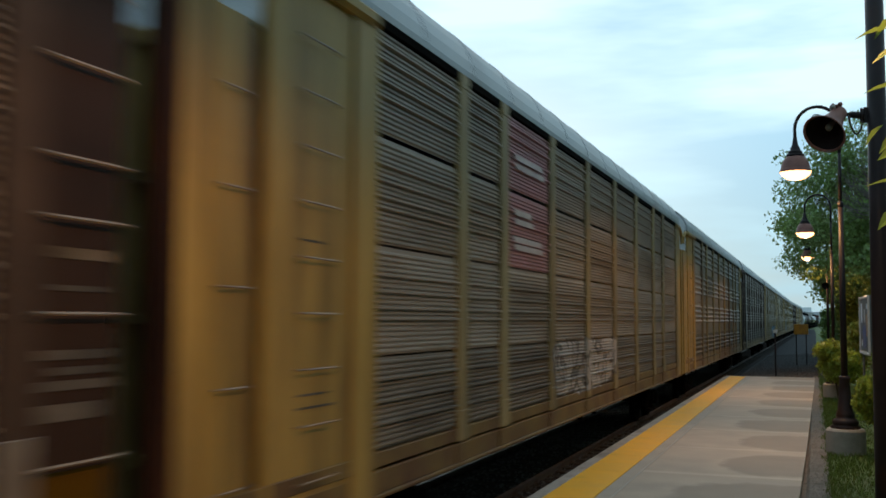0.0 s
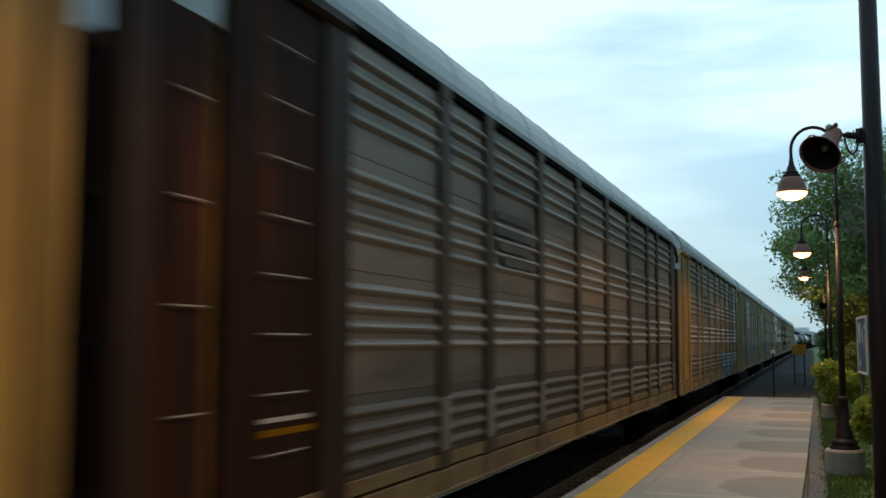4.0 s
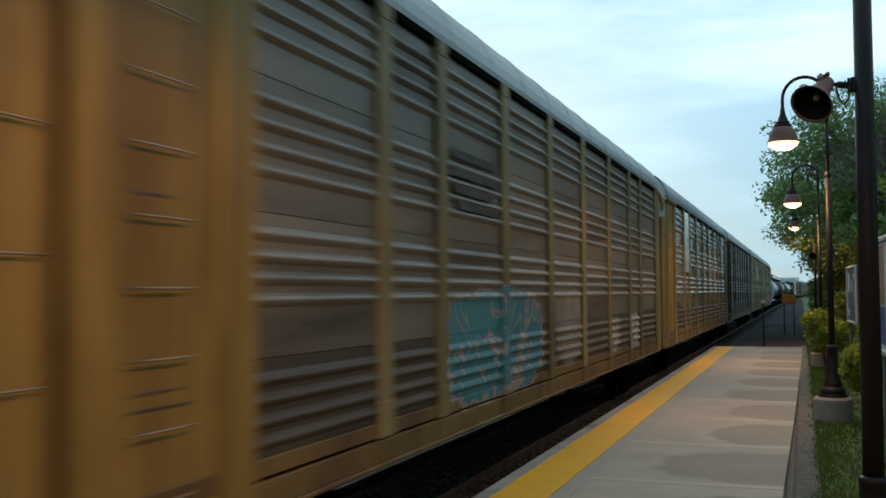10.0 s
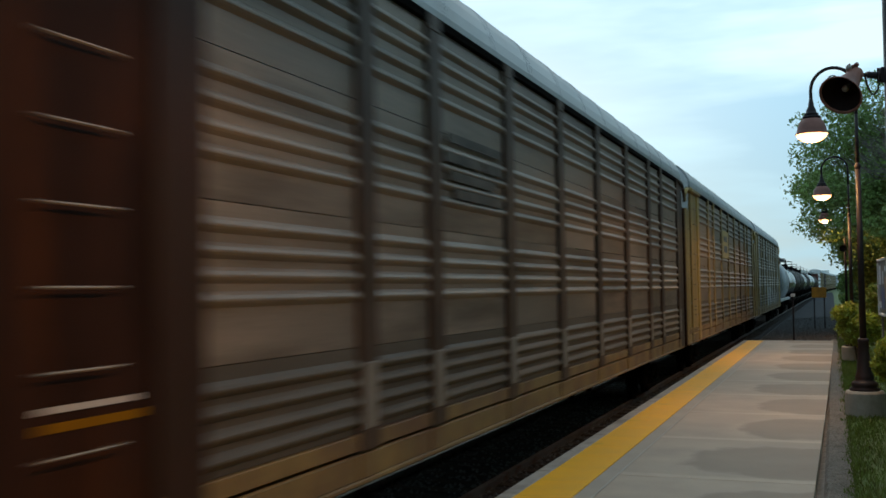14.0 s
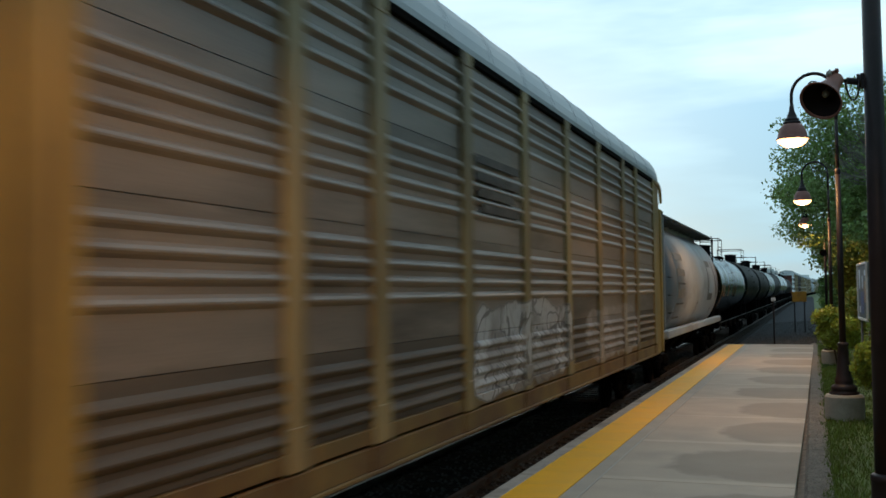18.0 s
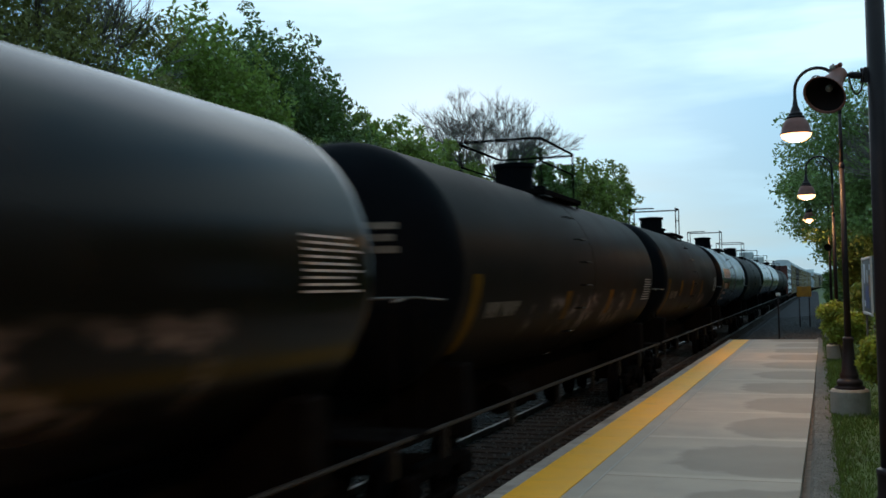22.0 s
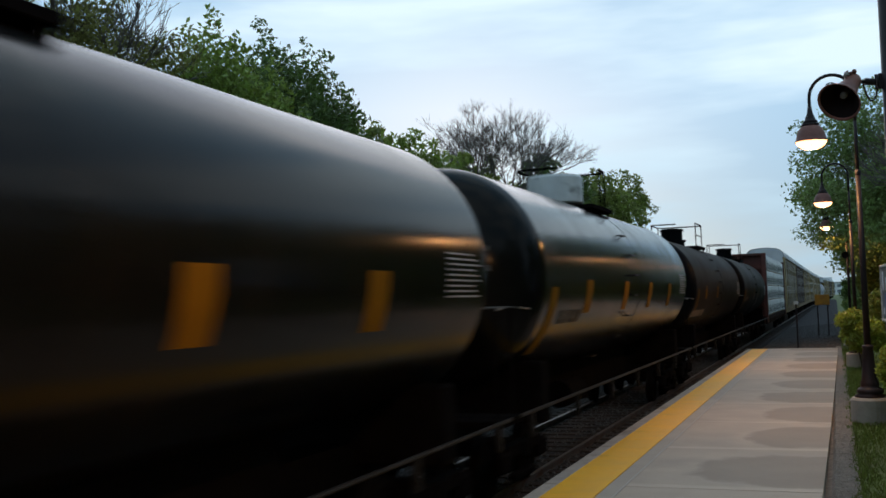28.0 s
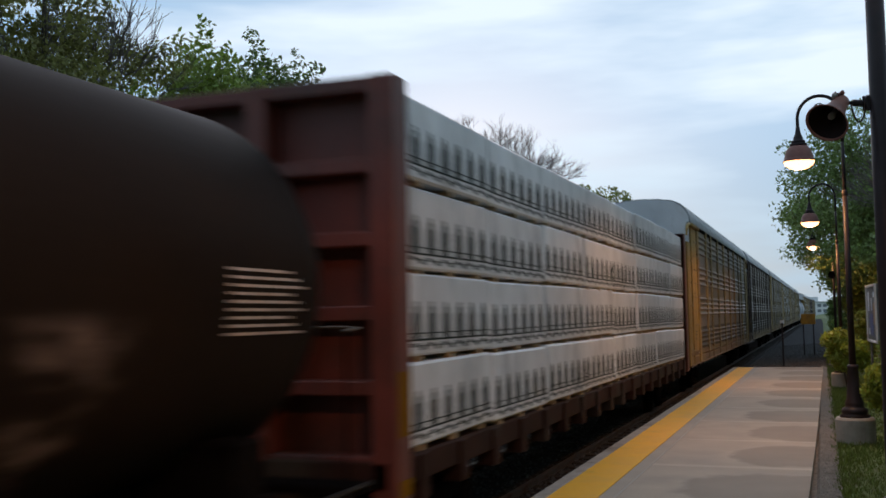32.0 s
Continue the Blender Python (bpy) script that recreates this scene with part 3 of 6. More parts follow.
def build_platform():
    y0, step = 5.8 - 3.15 * 6, 3.15
    base = thing("platform", "concrete station platform with a yellow tactile edge", "platform", kind="structure")
    bm = bmesh.new()
    box(bm, -3.45, y0, -0.62, -0.12, END - 0.01, -0.125)
    part("platform_base", bm, "kerb", base)
    # slabs between the tactile strip and the grass
    n = int((END - y0) / step) + 1
    for i in range(n):
        y = y0 + i * step
        if y + step > END:
            bm = bmesh.new()
            box(bm, -1.068, 0.012, -0.12, 1.335, END - y, 0.0, 0.008)
            part("slab", bm, "concrete", base, at=pose(-1.40, y, 0))
        else:
            bm = bmesh.new()
            box(bm, -1.068, 0.006, -0.12, 1.2, step - 0.006, 0.0, 0.005)
            for v in bm.verts:
                if v.co.x > 1:
                    v.co.x += SLAB_X(y + v.co.y) - 1.2
            part("slab", bm, "concrete", base, at=pose(-1.40, y, random.uniform(-0.002, 0.002)))
    bm = bmesh.new()
    box(bm, -2.675, y0, -0.12, -2.50, END, -0.001)
    part("edge_strip", bm, "edge_strip", base, "plain concrete strip beside the tactile tiles")
    bm = bmesh.new()
    box(bm, -2.50, y0, -0.12, -2.472, END, -0.003)
    part("joint_strip", bm, "joint_seal", base, "pale joint seal beside the tactile strip")
    # tactile tiles
    bm = bmesh.new()
    box(bm, -0.3, 0.001, -0.05, 0.3, 0.909, 0.008, 0.002)
    me = finish("tactile_tile", bm)
    me.materials.append(M["tactile"])
    k = int((END - y0) / 0.91)
    for i in range(k):
        part("tactile_tile", me, "tactile", base, at=pose(-2.98, y0 + i * 0.91, 0))
    bm = bmesh.new()
    box(bm, -3.28, y0 + k * 0.91 + 0.004, -0.05, -2.68, END, 0.008, 0.004)
    part("tactile_tile", bm, "tactile", base)
    # kerb stones on the track edge
    bm = bmesh.new()
    box(bm, -0.03, 0.006, -0.55, 0.155, step - 0.006, 0.004, 0.012)
    me = finish("kerb_stone", bm)
    me.materials.append(M["kerb"])
    for i in range(n - 1):
        part("kerb_stone", me, "kerb", base, at=pose(-3.445, y0 + i * step, 0))
    bm = bmesh.new()
    box(bm, -3.475, y0 + (n - 1) * step, -0.55, -3.29, END, 0.004, 0.012)
    part("kerb_stone", bm, "kerb", base)
    bm = bmesh.new()
    box(bm, -3.475, END, -0.5, -0.06, END + 0.25, 0.002, 0.01)
    part("end_kerb", bm, "footing", base, "pale concrete end edge")
    # gravel strip and grass
    bm = bmesh.new()
    xs = [-0.3, -0.165, -0.12, 0.05, 0.17]
    ys = [-10 + i * 0.5 for i in range(110)]
    grid = [[bm.verts.new((x + (0.05 * noise.noise((y * 0.7, 3, 0)) if i == 4 else 0), y, (-0.13, -0.11, -0.04, -0.04, -0.07)[i] + 0.012 * noise.noise((x * 5, y * 2, 1)))) for i, x in enumerate(xs)] for y in ys]
    for r0, r1 in zip(grid, grid[1:]):
        for i in range(4):
            bm.faces.new((r0[i], r0[i + 1], r1[i + 1], r1[i]))
    single("gravel_strip", bm, "gravel", "strip of grey gravel along the platform slab", "gravel", kind="structure")
    rng = np.random.default_rng(9)
    vs, fs = [], []
    for i in range(3600):
        x, y = rng.uniform(-0.14, 0.15), 8.5 + 30 * rng.random() ** 1.4
        s, a = rng.uniform(0.007, 0.02), rng.uniform(0, 6.28)
        o = len(vs)
        for k in range(5):
            vs.append((x + s * math.cos(a + k * 1.257) * rng.uniform(0.7, 1.2), y + s * math.sin(a + k * 1.257) * rng.uniform(0.7, 1.2), -0.035))
        vs.append((x, y, -0.035 + s * 0.8))
        fs += [(o + k, o + (k + 1) % 5, o + 5) for k in range(5)]
    me = bpy.data.meshes.new("pebbles")
    me.from_pydata(vs, [], fs)
    single("pebbles", me, "pebble", "small grey pebbles beside the platform", "pebbles", kind="stuff")
    vs, fs = [], []
    for i in range(60000):
        x, y = 0.04 + 3.2 * rng.random() ** 1.4, 8 + 45 * rng.random() ** 1.5
        if x < 0.12 + 0.09 * noise.noise((y * 1.3, 7, 0)) + rng.normal() * 0.03:
            continue
        h, a, lean = rng.uniform(0.04, 0.11), rng.uniform(0, 6.28), rng.uniform(-0.05, 0.05)
        w = rng.uniform(0.006, 0.013) * (1 + y * 0.03)
        dx, dy = w * math.cos(a), w * math.sin(a)
        z = -0.085 + 0.01 * x
        o = len(vs)
        vs += [(x - dx, y - dy, z), (x + dx, y + dy, z), (x + lean, y + rng.uniform(-0.04, 0.04), z + h)]
        fs.append((o, o + 1, o + 2))
    me = bpy.data.meshes.new("lawn_grass")
    me.from_pydata(vs, [], fs)
    single("lawn_grass", me, "grass", "short green grass on the verge", "grass", kind="stuff")
    vs, fs = [], []
    for i in range(7000):
        x, y = -8.9 - 4.5 * rng.random(), 4 + 50 * rng.random()
        h, a = rng.uniform(0.08, 0.28), rng.uniform(0, 6.28)
        dx, dy = 0.012 * math.cos(a), 0.012 * math.sin(a)
        o = len(vs)
        vs += [(x - dx, y - dy, -0.62), (x + dx, y + dy, -0.62), (x + rng.uniform(-0.12, 0.12), y + rng.uniform(-0.12, 0.12), -0.62 + h)]
        fs.append((o, o + 1, o + 2))
    me = bpy.data.meshes.new("wild_grass")
    me.from_pydata(vs, [], fs)
    single("wild_grass", me, "weeds", "rough grass and weeds beyond the track", "grass", kind="stuff")


# ------------------------------------------------------------ platform furniture
def build_lamp_posts():
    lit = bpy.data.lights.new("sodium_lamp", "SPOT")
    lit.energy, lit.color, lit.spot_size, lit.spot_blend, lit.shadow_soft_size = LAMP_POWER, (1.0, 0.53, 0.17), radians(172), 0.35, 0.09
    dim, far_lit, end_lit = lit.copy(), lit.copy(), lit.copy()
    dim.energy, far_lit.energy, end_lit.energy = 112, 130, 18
    post = thing("lamp_post", "dark metal platform lamp post with a lit bell shade", "lamp post", "platform lamp posts")
    bm = bmesh.new()
    lathe(bm, [(0.33, -0.3), (0.33, 0.36), (0.3, 0.40)], 28)
    part("footing", bm, "footing", post, "round concrete footing")
    bm = bmesh.new()
    lathe(bm, [(0.25, 0.40), (0.25, 0.44), (0.205, 0.46), (0.22, 0.48), (0.22, 0.52), (0.19, 0.56), (0.15, 0.58), (0.158, 0.62), (0.15, 0.66), (0.13, 0.70), (0.10, 1.0), (0.085, 1.24), (0.095, 1.25), (0.095, 1.29), (0.066, 1.31)], 20)
    part("base", bm, "pole", post, "moulded cast base", smooth=True)
    bm = bmesh.new()
    tube(bm, [(0, 0, 1.3), (0, 0, 4.3)], [0.058, 0.043], 14)
    lathe(bm, [(0.044, 4.28), (0.05, 4.30), (0.05, 4.35), (0.03, 4.39)], 14)
    tube(bm, [(0, 0, 4.36), (0, 0, 5.3)], [0.03, 0.029], 12)
    part("pole", bm, "pole", post, smooth=True)
    bm = bmesh.new()
    r = 0.37
    arc = [(-r + r * math.cos(a), 0, 5.3 + 0.42 + r * 1.05 * math.sin(a)) for a in [i * math.pi / 14 for i in range(15)]]
    tube(bm, [(0, 0, 5.25), (0, 0, 5.5)] + arc + [(-2 * r, 0, 5.6), (-2 * r, 0, 5.52)], 0.03, 10)
    part("gooseneck", bm, "pole", post, smooth=True)
    bm = bmesh.new()
    spiral = [(-r + 0.02 - (0.10 - a * 0.008) * math.cos(a) * 0.9, 0, 5.88 + (0.10 - a * 0.008) * math.sin(a)) for a in [i * 0.5 for i in range(18)]]
    tube(bm, spiral, 0.008, 6)
    part("scroll", bm, "pole", post, smooth=True)
    bm = bmesh.new()
    tube(bm, [(-2 * r - p[0], 0, p[2]) for p in spiral], 0.008, 6)
    part("scroll", bm, "pole", post, smooth=True)
    x = -2 * r
    at = pose(x, 0, 4.95)
    bm = bmesh.new()
    lathe(bm, [(0.035, 0.62), (0.045, 0.54), (0.05, 0.50), (0.085, 0.42), (0.09, 0.38), (0.12, 0.37), (0.125, 0.34), (0.105, 0.325), (0.155, 0.315), (0.16, 0.285), (0.14, 0.27)], 24)
    part("neck", bm, "pole", post, "dark ringed neck", smooth=True, at=at)
    bm = bmesh.new()
    lathe(bm, [(0.12, 0.285), (0.165, 0.262), (0.20, 0.22), (0.232, 0.15), (0.25, 0.08), (0.264, 0.025), (0.282, 0.0), (0.278, -0.012), (0.262, 0.015), (0.24, 0.08), (0.215, 0.15), (0.185, 0.20), (0.13, 0.24), (0.0, 0.25)], 32)
    part("shade", bm, "lamp_shade", post, "brown bell shade", smooth=True, at=at)
    bm = bmesh.new()
    lathe(bm, [(0.11, -0.105), (0.17, -0.085), (0.235, -0.05), (0.268, -0.004), (0.245, 0.05), (0.0, 0.09)], 32, caps=False)
    for v in bm.verts:
        if v.co.z < -0.02:
            a = math.atan2(v.co.y, v.co.x)
            v.co.z *= 1 + 0.42 * math.cos(8 * a)
    part("lens", bm, "lens", post, "glowing scalloped amber lens", smooth=True, at=at)
    bm = bmesh.new()
    lathe(bm, [(0.0, -0.15), (0.05, -0.145), (0.09, -0.125), (0.11, -0.09), (0.11, -0.05)], 20, caps=False)
    part("bulb", bm, "bulb", post, "white-hot sodium bulb", smooth=True, at=at)
    # post at y 4.1 is unseen, added for warm light on the near cars
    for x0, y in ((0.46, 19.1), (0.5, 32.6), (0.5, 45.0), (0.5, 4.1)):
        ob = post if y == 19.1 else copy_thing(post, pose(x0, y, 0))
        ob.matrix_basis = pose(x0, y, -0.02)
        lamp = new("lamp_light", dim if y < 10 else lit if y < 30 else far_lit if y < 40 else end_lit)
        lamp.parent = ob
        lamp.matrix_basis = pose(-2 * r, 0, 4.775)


def build_speaker_pole():
    pole = thing("speaker_pole", "tall dark metal pole carrying a horn loudspeaker", "pole", at=pose(0.645, 11.3, 0))
    bm = bmesh.new()
    lathe(bm, [(0.22, -0.3), (0.22, -0.04), (0.2, -0.02)], 24)
    part("footing", bm, "footing", pole, "concrete footing")
    bm = bmesh.new()
    lathe(bm, [(0.16, -0.03), (0.16, 0.03), (0.146, 0.06), (0.143, 0.26), (0.15, 0.27), (0.15, 0.325), (0.135, 0.335), (0.108, 0.35)], 24)
    part("base", bm, "pole", pole, smooth=True)
    bm = bmesh.new()
    tube(bm, [(0, 0, 0.3), (0, 0, 3), (0, 0, 7.2)], [0.108, 0.10, 0.086], 20)
    part("shaft", bm, "pole", pole, smooth=True)
    bm = bmesh.new()
    tube(bm, [(-0.08, -0.0, 4.40), (-0.28, -0.03, 4.41), (-0.375, -0.13, 4.40)], 0.02, 8)
    tube(bm, [(-0.16, -0.0, 4.40), (-0.26, -0.02, 4.41)], 0.036, 10)
    tube(bm, [(-0.15, -0.03, 4.47), (-0.15, 0.0, 4.40), (-0.15, 0.03, 4.33)], 0.013, 6)
    part("bracket", bm, "pole", pole)
    bm = bmesh.new()
    box(bm, -0.125, -0.03, 4.32, -0.085, 0.03, 4.48, 0.006)
    lathe(bm, [(0.0, 0.0), (0.075, 0.0), (0.075, 0.018), (0.03, 0.022)], 16, Matrix.Translation((-0.125, 0, 4.40)) @ pose(0, 0, 0, 0, -90, 0))
    part("clamp", bm, "pole", pole)
    bm = bmesh.new()
    tube(bm, [(-0.11 - 0.17 * i / 10, -0.03, 4.46 - 0.24 * math.sin(math.pi * i / 10) ** 0.8 - 0.004 * i) for i in range(11)], 0.009, 6)
    part("cable", bm, "pole", pole)
    # horn: flared bell tipped down towards the platform
    axis = look((-0.327, -0.05, 4.48), (-0.536, -0.45, 4.126)) @ Matrix.Scale(0.93, 4)
    bm = bmesh.new()
    lathe(bm, [(0.03, -0.08), (0.072, -0.09), (0.084, -0.11), (0.088, -0.18), (0.10, -0.26), (0.122, -0.35), (0.152, -0.43), (0.188, -0.51), (0.218, -0.56), (0.235, -0.575), (0.232, -0.585), (0.212, -0.565), (0.18, -0.51), (0.142, -0.43), (0.11, -0.35), (0.085, -0.3), (0.0, -0.28)], 32, axis)
    horn = part("horn", bm, "horn", pole, "weathered brown horn loudspeaker", smooth=True)
    bm = bmesh.new()
    lathe(bm, [(0.209, -0.562), (0.176, -0.507), (0.138, -0.428), (0.106, -0.35), (0.08, -0.31), (0.0, -0.29)], 32, axis, caps=False)
    part("throat", bm, "horn_in", horn, "dark inner throat", smooth=True)
    bm = bmesh.new()
    lathe(bm, [(0.0, -0.47), (0.022, -0.468), (0.036, -0.45), (0.040, -0.42), (0.030, -0.39), (0.028, -0.30)], 16, axis)
    part("reflector", bm, "driver_tip", horn, "pale driver tip in the throat", smooth=True)
    bm = bmesh.new()
    lathe(bm, [(0.0, 0.11), (0.028, 0.105), (0.034, 0.06), (0.026, 0.03), (0.034, 0.0), (0.028, -0.03)], 12, axis @ pose(0.03, 0.10, -0.16, 70, 0, 20))
    part("conduit_cap", bm, "driver_tip", horn, "pale worn conduit cap", smooth=True)
    bm = bmesh.new()
    for k in range(3):
        box(bm, -0.05 + 0.03 * k, 0.07, -0.11 - 0.04 * k, -0.01 + 0.03 * k, 0.115, -0.07 - 0.04 * k, 0.006)
    tube(bm, [(0, 0.09, -0.22), (0.02, 0.13, -0.13), (0.06, 0.10, -0.07)], 0.011, 6)
    bm.transform(axis)
    part("terminal_box", bm, "horn", pole, "small rusty terminal box")


def build_far_horn():
    h = thing("horn_speaker", "small dark horn loudspeaker clamped to a lamp post", "loudspeaker", at=pose(0.5, 45, 3.7))
    bm = bmesh.new()
    lathe(bm, [(0.03, 0.02), (0.05, 0.0), (0.055, -0.1), (0.08, -0.2), (0.15, -0.3), (0.14, -0.3), (0.06, -0.18), (0.0, -0.16)], 20, look((-0.02, -0.09, 0.08), (-0.1, -0.5, -0.05)))
    part("horn", bm, "horn_in", h, smooth=True)
    bm = bmesh.new()
    box(bm, -0.05, -0.13, -0.02, 0.05, -0.055, 0.14, 0.01)
    part("clamp", bm, "pole", h)


def build_boards():
    for name, far, near, z0, z1, dark in (("advert_board", (0.96, 14.7), (1.05, 12.1), 1.42, 2.93, False), ("advert_board", (1.12, 28.6), (1.22, 26.0), 1.42, 2.86, True)):
        d = Vector((near[0] - far[0], near[1] - far[1], 0))
        w = d.length
        ang = math.degrees(math.atan2(d.y, d.x))
        b = thing(name, "framed dark poster board on posts among shrubs" if dark else "framed pale blue poster board on posts among shrubs", "poster board", "poster boards", at=pose(far[0], far[1], 0, 0, 0, ang))
        bm = bmesh.new()
        box(bm, 0, -0.0, z0, w, 0.06, z1, 0.01)
        part("cabinet", bm, "poster_dark" if dark else "frame", b)
        f = 0.06
        for x0, x1, a, c in ((0, w, z0, z0 + f), (0, w, z1 - f, z1), (0, f, z0 + f, z1 - f), (w - f, w, z0 + f, z1 - f)):
            bm = bmesh.new()
            box(bm, x0, -0.05, a, x1, -0.002, c, 0.006)
            part("frame_rail", bm, "frame", b)
        bm = bmesh.new()
        box(bm, f, -0.015, z0 + f, w - f, -0.003, z1 - f)
        poster = part("poster", bm, "poster_dark" if dark else "poster", b)
        if dark:
            marks = [("poster", 0.10, 0.26, 0.55, 0.92), ("poster_blue", 0.30, 0.62, 0.08, 0.5), ("poster", 0.44, 0.56, 0.56, 0.80), ("poster_tan", 0.66, 0.86, 0.3, 0.7), ("poster", 0.70, 0.92, 0.80, 0.9), ("poster", 0.12, 0.24, 0.10, 0.22)]
        else:
            marks = [("poster_tan", 0.05, 0.3, 0.42, 0.97), ("poster_blue", 0.05, 0.3, 0.05, 0.4), ("poster_green", 0.45, 0.85, 0.72, 0.84), ("poster_green", 0.5, 0.85, 0.5, 0.62), ("poster_green", 0.5, 0.9, 0.34, 0.42), ("poster_blue", 0.55, 0.85, 0.2, 0.24)]
        for mname, u0, u1, v0, v1 in marks:
            bm = bmesh.new()
            box(bm, f + u0 * (w - 2 * f), -0.02, z0 + f + v0 * (z1 - z0 - 2 * f), f + u1 * (w - 2 * f), -0.0155, z0 + f + v1 * (z1 - z0 - 2 * f))
            part("print", bm, mname, poster)
        for x in (0.25, w - 0.25):
            bm = bmesh.new()
            box(bm, x - 0.09, 0.01, -0.3, x + 0.09, 0.055, z0, 0.006)
            part("post", bm, "grey_wood", b, "weathered grey leg")


def build_signs():
    s = thing("warning_sign", "orange sign board on two thin dark posts", "sign", at=pose(-0.72, 57, 0))
    bm = bmesh.new()
    box(bm, -0.36, -0.015, 1.52, 0.36, 0.015, 2.06, 0.012)
    part("panel", bm, "sign_orange", s)
    for x in (-0.25, 0.25):
        bm = bmesh.new()
        box(bm, x - 0.03, 0.017, -0.4, x + 0.03, 0.06, 2.0, 0.005)
        part("post", bm, "pole", s)
    s = thing("marker_post", "thin dark marker post with a small pale head", "post", at=pose(-1.58, 44.2, 0))
    bm = bmesh.new()
    tube(bm, [(0, 0, -0.4), (0, 0, 1.75)], 0.035, 10)
    part("shaft", bm, "pole", s)
    bm = bmesh.new()
    box(bm, -0.09, -0.03, 1.72, 0.09, 0.03, 1.86, 0.015)
    part("head", bm, "frame", s)


# ------------------------------------------------------------ plants
def leaf_cloud(name, blobs, count, size, rng, flat=0.25):
    """Many small leaves on the skin of a cluster of blobs (x, y, z, radius, squash)."""
    w = np.array([b[3] ** 2 for b in blobs])
    which = rng.choice(len(blobs), count, p=w / w.sum())
    B = np.array(blobs)[which]
    v = rng.normal(size=(count, 3))
    v /= np.linalg.norm(v, axis=1)[:, None]
    rad = B[:, 3] * (0.35 + 0.65 * rng.random(count) ** 0.5) * (0.8 + 0.35 * rng.random(count))
    c = B[:, :3] + v * rad[:, None] * np.stack([np.ones(count), np.ones(count), B[:, 4]], 1)
    a = rng.normal(size=(count, 3))
    a /= np.linalg.norm(a, axis=1)[:, None]
    b = np.cross(a, rng.normal(size=(count, 3)))
    b /= np.linalg.norm(b, axis=1)[:, None]
    s = size * (0.6 + 0.8 * rng.random(count))[:, None]
    p0, p1, p2, p3 = c - a * s, c + b * s * 0.45, c + a * s, c - b * s * 0.45
    vs = np.stack([p0, p1, p2, p3], 1).reshape(-1, 3)
    idx = np.arange(count)[:, None] * 4
    me = bpy.data.meshes.new(name)
    me.from_pydata(vs.tolist(), [], (idx + np.array([0, 1, 2, 3])).tolist())
    return me


def limbs(bm, base, top, r0, rng, spread, count, levels=2):
    """A tapered trunk with limbs that fork."""
    base, top = Vector(base), Vector(top)
    mid = base.lerp(top, 0.5) + Vector((rng.uniform(-0.2, 0.2), rng.uniform(-0.2, 0.2), 0))
    tube(bm, [base - Vector((0, 0, 0.3)), base + Vector((0, 0, 0.15)), mid, top], [r0 * 1.3, r0, r0 * 0.65, r0 * 0.15], 8)
    for i in range(count):
        f = rng.uniform(0.3, 0.95)
        p = base.lerp(mid, f * 2) if f < 0.5 else mid.lerp(top, f * 2 - 1)
        a = rng.uniform(0, 6.28)
        ln = spread * (1.15 - f) * rng.uniform(0.7, 1.2)
        q = p + Vector((math.cos(a) * ln, math.sin(a) * ln, ln * rng.uniform(0.5, 1.1)))
        tube(bm, [p, p.lerp(q, 0.5) + Vector((0, 0, -0.05 * ln)), q], [r0 * 0.4 * (1.1 - f), r0 * 0.22, r0 * 0.05], 5)
        if levels > 1:
            for k in range(5):
                g = p.lerp(q, rng.uniform(0.35, 1))
                e = g + Vector((rng.uniform(-1, 1), rng.uniform(-1, 1), rng.uniform(0.2, 1.1))) * ln * 0.42
                tube(bm, [g, e], [r0 * 0.12, r0 * 0.03], 4)
                if levels > 2:
                    for j in range(4):
                        h = g.lerp(e, rng.uniform(0.2, 1))
                        tube(bm, [h, h + Vector((rng.uniform(-1, 1), rng.uniform(-1, 1), rng.uniform(0.1, 1.2))) * ln * 0.2], [r0 * 0.06, r0 * 0.02], 3)


def tree(x, y, height, spread, material, leaves, size, seed, label, low=0.25, z=-0.4, lobes=16, trunk=0.16, keep=None):
    """Trunk and limbs, and a crown of lobes, each a swarm of small leafy clumps."""
    rng = np.random.default_rng(seed)
    t = thing("tree", label, "tree", at=pose(x, y, z))
    bm = bmesh.new()
    limbs(bm, (0, 0, 0), (0, 0, height * 0.88), trunk, rng, spread * 0.8, 10)
    part("trunk", bm, "bark", t)
    bl = []
    for i in range(lobes):
        f = (i + rng.uniform(0.2, 0.8)) / lobes
        env = spread * max(0.22, math.sin(math.pi * min(1, 0.16 + 0.76 * f)) ** 0.6)
        a = i * 2.4 + rng.uniform(-0.6, 0.6)
        r = env * rng.uniform(0.35, 0.75)
        big = spread * rng.uniform(0.40, 0.60) * (1.0 if f < 0.8 else 0.7)
        c = Vector((r * math.cos(a), r * math.sin(a), height * (low + (1 - low) * f) - big * 0.8))
        for k in range(22):
            v = Vector(rng.normal(size=3)).normalized()
            q = c + Vector((v.x, v.y, v.z * 0.85)) * big * rng.uniform(0.5, 1.0)
            if keep is None or keep(q):
                bl.append((q.x, q.y, q.z, big * rng.uniform(0.2, 0.42), rng.uniform(0.55, 0.95)))
    part("crown", leaf_cloud("crown", bl, leaves, size, rng), material, t)
    return t


